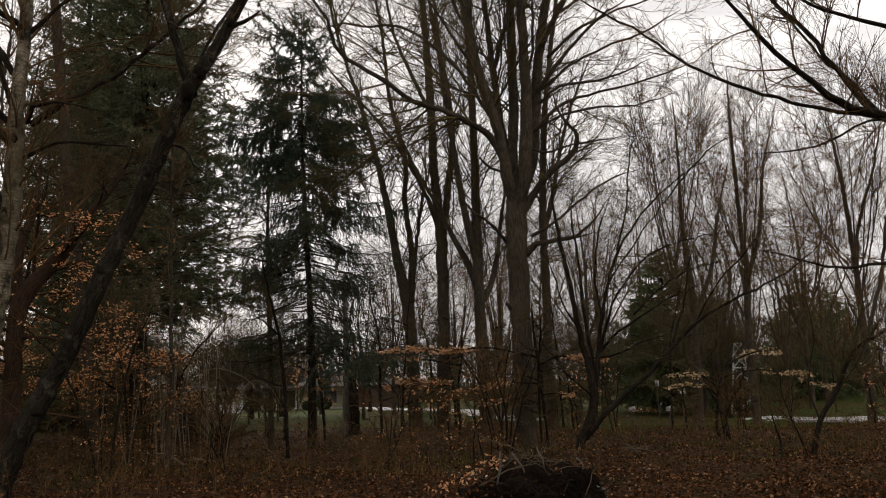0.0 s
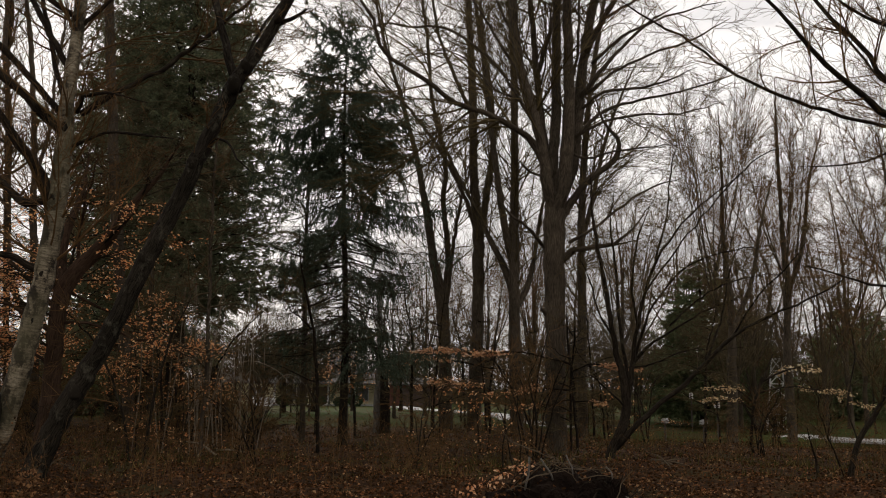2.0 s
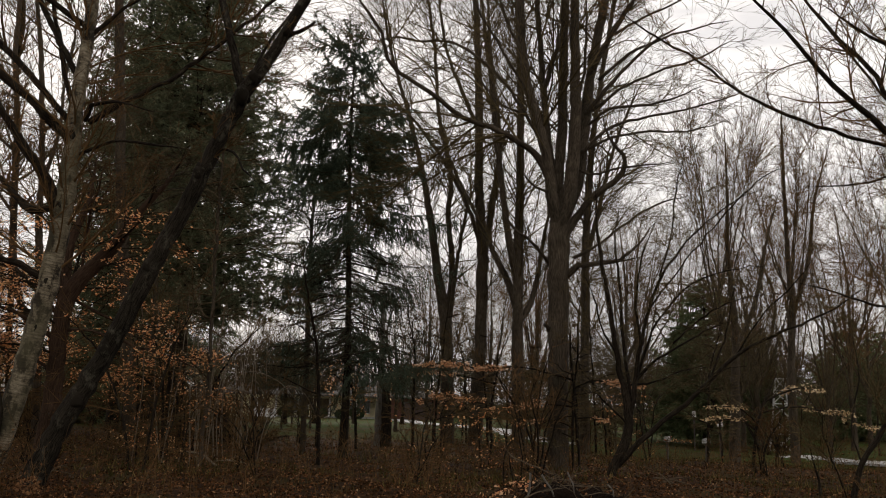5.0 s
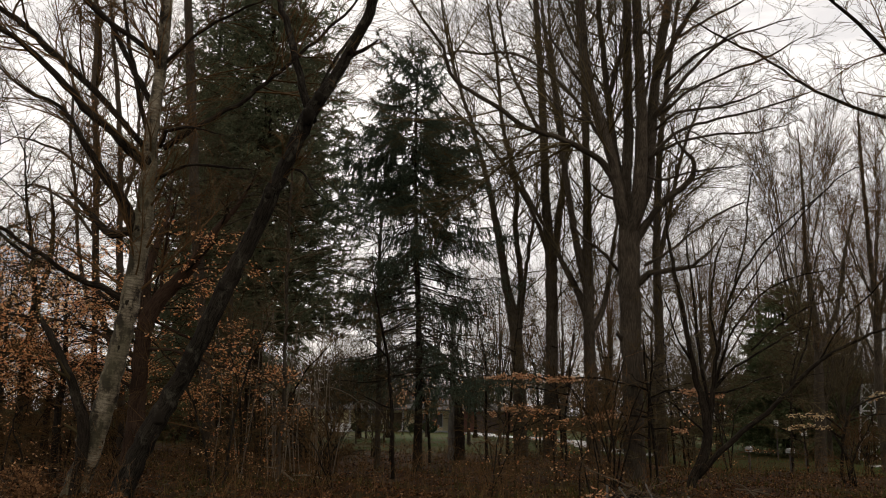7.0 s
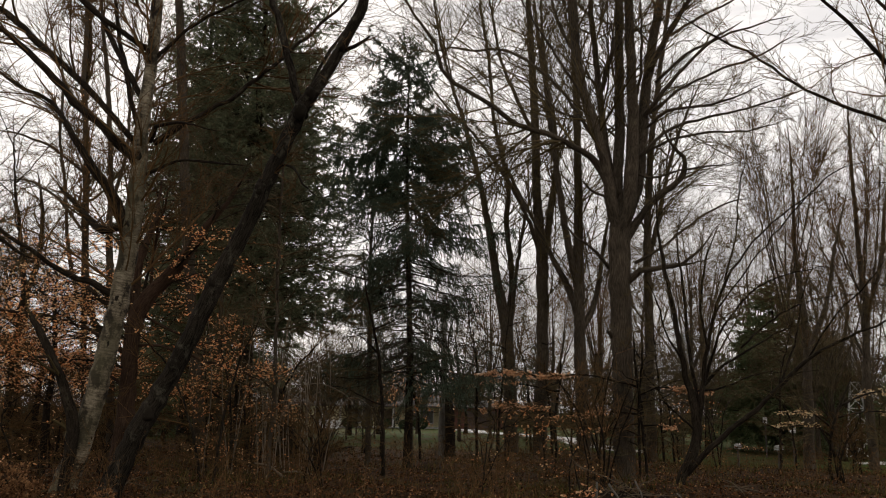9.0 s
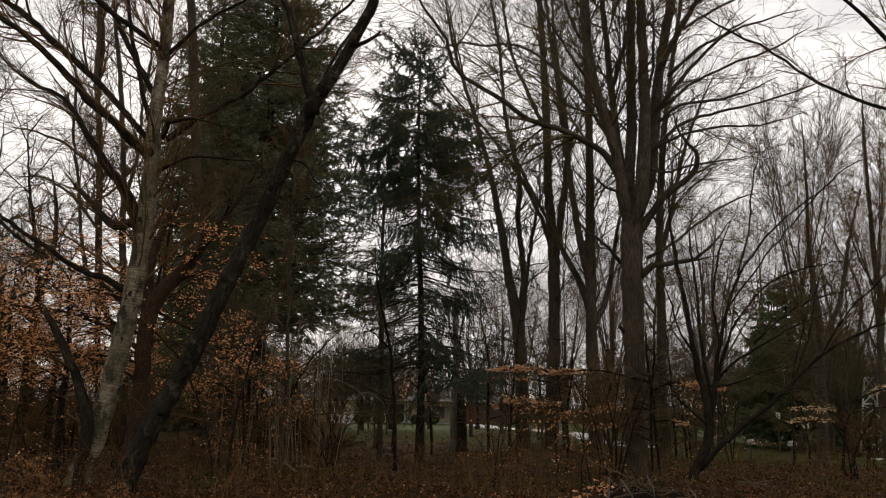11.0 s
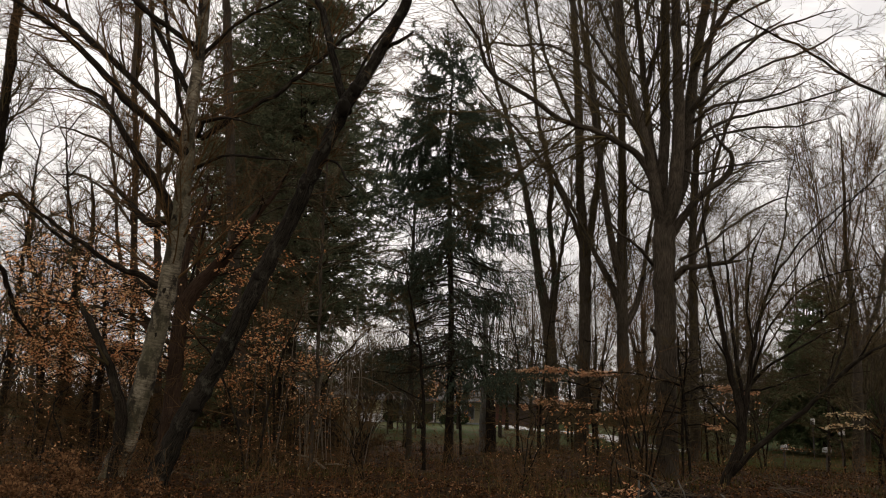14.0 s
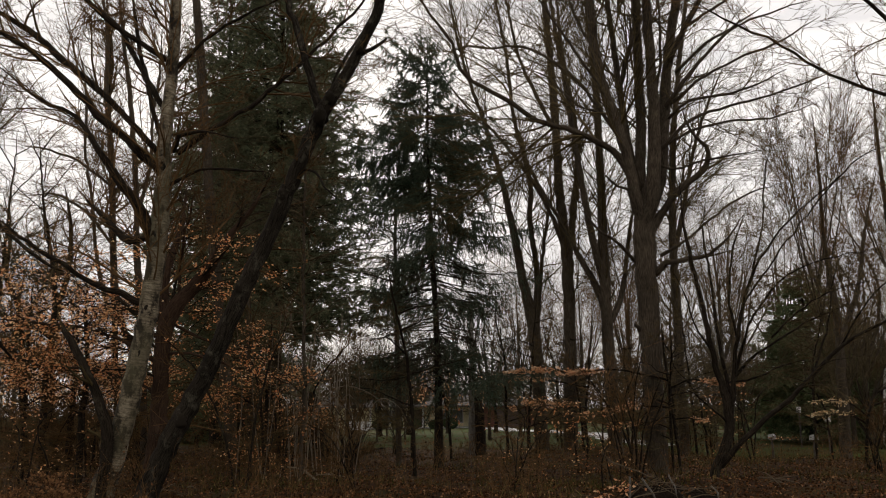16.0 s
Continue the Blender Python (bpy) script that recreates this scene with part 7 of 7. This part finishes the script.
def brush_pile(x0, y0):
    """Upturned root plate with earth, a slope of tan leaves and a few bleached limbs on top."""
    rng = np.random.default_rng(95)
    ob = empty("brush_pile", (x0, y0, 0), "dark upturned root mound with bleached branches and tan leaves", "brush pile")
    def mound(cx, cy, cz, rx, ry, h, seed, lump=1.0):
        bm = bmesh.new()
        bmesh.ops.create_icosphere(bm, subdivisions=5, radius=1)
        for v in bm.verts:
            k = 1 + lump * (0.35 * noise.noise(v.co * 2.0 + Vector((seed, 0, 0))) + 0.22 * noise.noise(v.co * 5.3) + 0.13 * noise.noise(v.co * 12))
            v.co = Vector((cx + v.co.x * rx * k, cy + v.co.y * ry * k, max(-0.15, cz + v.co.z * h * k)))
        return bm
    part("root_mound", mound(0.05, 0.15, 0.0, 0.85, 0.55, 0.55, 3), M_SOIL, ob, "dark earthy mound")
    part("root_ball", mound(0.68, -0.15, 0.22, 0.22, 0.2, 0.30, 7), M_SOIL, ob, "dark upturned root ball")
    part("root_ball", mound(0.2, -0.15, 0.15, 0.4, 0.25, 0.32, 9), M_SOIL, ob, "dark upturned root ball")
    def stick(name, pts, material, sides=6):
        SEED[0] += 1
        q = spline(pts, 0.08)
        q[1:-1, :3] += rng.normal(size=(len(q) - 2, 3)) * 0.008
        part(name, tube_mesh(name, q, sides, material, 0.12, SEED[0]), None, ob)
    # long bleached limbs sloping over the mound
    for x1, z1, x2, z2, r in ((-0.52, 0.94, 0.42, 0.60, 0.009), (-0.22, 0.66, 0.8, 0.62, 0.007), (-0.62, 1.06, -0.46, 0.88, 0.005), (-0.1, 0.84, 0.35, 0.5, 0.006), (0.5, 0.8, -0.1, 0.55, 0.006)):
        y1 = rng.uniform(-0.05, 0.3)
        stick("branch", [(x1, y1, z1, r), ((x1 + x2) / 2, y1 - 0.05, (z1 + z2) / 2 + rng.normal() * 0.05, r * 0.85), (x2, y1 - 0.15, z2, r * 0.4)], M_STICK)
    # upright snapped ends
    for x1, z1, x2, z2, r in ((-0.34, 0.78, -0.40, 0.38, 0.014), (-0.20, 0.76, -0.05, 0.50, 0.013), (0.12, 0.80, 0.2, 0.55, 0.010), (0.85, 0.30, 1.0, 0.24, 0.016), (0.62, 0.66, 0.7, 0.5, 0.009)):
        stick("branch", [(x1, -0.25, z1, r), ((x1 + x2) / 2 + 0.02, -0.27, (z1 + z2) / 2, r), (x2, -0.25, z2, r * 0.8)], M_SNAG)
    for i in range(46):
        a, L = rng.normal(0.0, 1.2), rng.uniform(0.2, 0.7)
        cx, cy = rng.normal() * 0.4, rng.normal() * 0.2
        cz = 0.56 - 0.25 * abs(cx) + rng.uniform(-0.05, 0.16)
        r = rng.uniform(0.003, 0.009)
        stick("branch", [(cx - math.cos(a) * L * 0.5, cy - 0.1, cz - math.sin(a) * L * 0.4, r), (cx, cy - 0.05, cz + 0.03, r * 0.9), (cx + math.cos(a) * L * 0.5, cy - 0.1, max(0.05, cz + math.sin(a) * L * 0.4), r * 0.4)], (M_STICK, M_BARK_DARK)[i % 2], 5)
    for i in range(16):
        a = rng.uniform(0, 6.28)
        stick("root", [(0.68, -0.2, 0.28, 0.018), (0.68 + math.cos(a) * 0.2, -0.3, 0.28 + math.sin(a) * 0.2, 0.012), (0.68 + math.cos(a) * 0.34, -0.4 + rng.normal() * 0.08, 0.28 + math.sin(a + 0.4) * 0.3, 0.004)], M_BARK_DARK, 5)
    n = 90
    f = rng.uniform(0, 1, n) ** 0.8
    pos = np.stack([-1.2 + 0.85 * f + rng.normal(size=n) * 0.09, -0.25 + rng.normal(size=n) * 0.1, 0.33 + 0.36 * f + rng.normal(size=n) * 0.045], 1)
    v, q = blades(rng, pos, rng.normal(size=(n, 3)), 0.058, 0.038, 0.3)
    part("caught_leaves", mesh_arrays("caught_leaves", v, q, M_TAN, smooth=False), None, ob, "tan dead leaves on a bent spray", kind="stuff")
    stick("branch", [(-1.3, -0.2, -0.05, 0.012), (-0.95, -0.2, 0.42, 0.009), (-0.4, -0.22, 0.72, 0.004)], M_BARK_DARK, 5)
    n = 700
    a, f = rng.uniform(0, 6.28, n), rng.uniform(0.3, 1.25, n)
    pos = np.stack([0.05 + 0.95 * np.cos(a) * f, 0.1 + 0.6 * np.sin(a) * f, np.clip(0.52 * (1 - f * f), 0.02, 1) + 0.06], 1)
    v, q = blades(rng, pos, rng.normal(size=(n, 3)), 0.06, 0.042, 0.3)
    part("caught_leaves", mesh_arrays("caught_leaves", v, q, M_LITTER, smooth=False), None, ob, kind="stuff")


brush_pile(2.35, 10.6)

# low dark thicket behind the birch
for i in range(16):
    y = spots.uniform(25, 34)
    x = -spots.uniform(0.33, 0.64) * y
    copy_thing(kinds[5], pose(x, y, float(height(x, y)) - 0.05, 0, 0, spots.uniform(0, 360)) @ Matrix.Scale(spots.uniform(0.5, 0.68), 4))

# brushy edge between the pine and the lawn
for x, y, k, s in ((-5.9, 28.0, 5, 0.75), (-5.2, 25.5, 3, 1.2), (-4.7, 30.0, 5, 0.7), (-4.3, 27.0, 1, 0.8), (-3.6, 29.0, 5, 0.55), (-3.2, 26.0, 3, 1.0), (-6.6, 32.0, 5, 0.85), (-5.4, 34.0, 5, 0.7), (-2.5, 31.0, 3, 1.1)):
    copy_thing(kinds[k], pose(x, y, float(height(x, y)) - 0.05, 0, 0, x * 83 + y * 40) @ Matrix.Scale(s, 4))



def looping_vine(x0, y0, seed):
    """A leafless vine that climbs, loops and hangs in pale strands."""
    rng = np.random.default_rng(seed)
    ob = empty("vine", (x0, y0, 0), "pale leafless vine looping over the thicket", "vine")
    for i in range(13):
        x, y = rng.normal() * 0.5, rng.normal() * 0.4
        top, out = rng.uniform(1.6, 4.2), rng.normal() * 0.9
        pts = [(x, y, -0.1, 0.012), (x + out * 0.15 + rng.normal() * 0.1, y, top * 0.5, 0.010), (x + out * 0.45, y + rng.normal() * 0.15, top, 0.008), (x + out * 0.85, y + rng.normal() * 0.2, top * rng.uniform(0.85, 1.0), 0.006), (x + out * 1.15, y, top * rng.uniform(0.5, 0.75), 0.004)]
        part("strand", tube_mesh("strand", spline(pts, 0.1), 5, M_VINE, 0.08, seed + i), None, ob)


looping_vine(-3.4, 21.6, 601)
looping_vine(-4.4, 20.4, 640)


def fallen_limbs(x0, y0, count, seed, material, label):
    """A few dead limbs dropped on the leaf mould."""
    rng = np.random.default_rng(seed)
    z = float(height(x0, y0))
    ob = empty("fallen_branches", (x0, y0, z), label, "branch")
    for i in range(count):
        a, L, r = rng.uniform(0, 6.28), rng.uniform(0.5, 1.3), rng.uniform(0.012, 0.03)
        cx, cy, up = rng.normal() * 0.35, rng.normal() * 0.25, rng.uniform(0.02, 0.3)
        pts = [(cx - math.cos(a) * L / 2, cy - math.sin(a) * L / 2, 0.0, r), (cx, cy, up * 0.7 + 0.03, r * 0.9), (cx + math.cos(a) * L / 2, cy + math.sin(a) * L / 2, up, r * 0.5)]
        part("branch", tube_mesh("branch", spline(pts, 0.12), 6, material, 0.12, seed + i), None, ob)


fallen_limbs(-3.6, 30.5, 16, 701, M_BARK_DARK, "heap of dark fallen limbs beside the stump")
fallen_limbs(-3.3, 19.4, 3, 720, M_VINE, "bleached fallen limbs on the leaf mould")
fallen_limbs(-5.6, 17.0, 4, 730, M_STICK, "dead limbs lying in the leaf mould")
fallen_limbs(6.6, 17.2, 4, 740, M_STICK, "dead limbs lying in the leaf mould")

# dark bushes before the house
for x, y, s in ((-10.5, 46.0, 1.2), (-11.5, 50.0, 1.3), (27.0, 48.0, 1.3), (36.0, 52.0, 1.4)):
    copy_thing(kinds[5], pose(x, y, 0, 0, 0, x * 70) @ Matrix.Scale(s, 4))
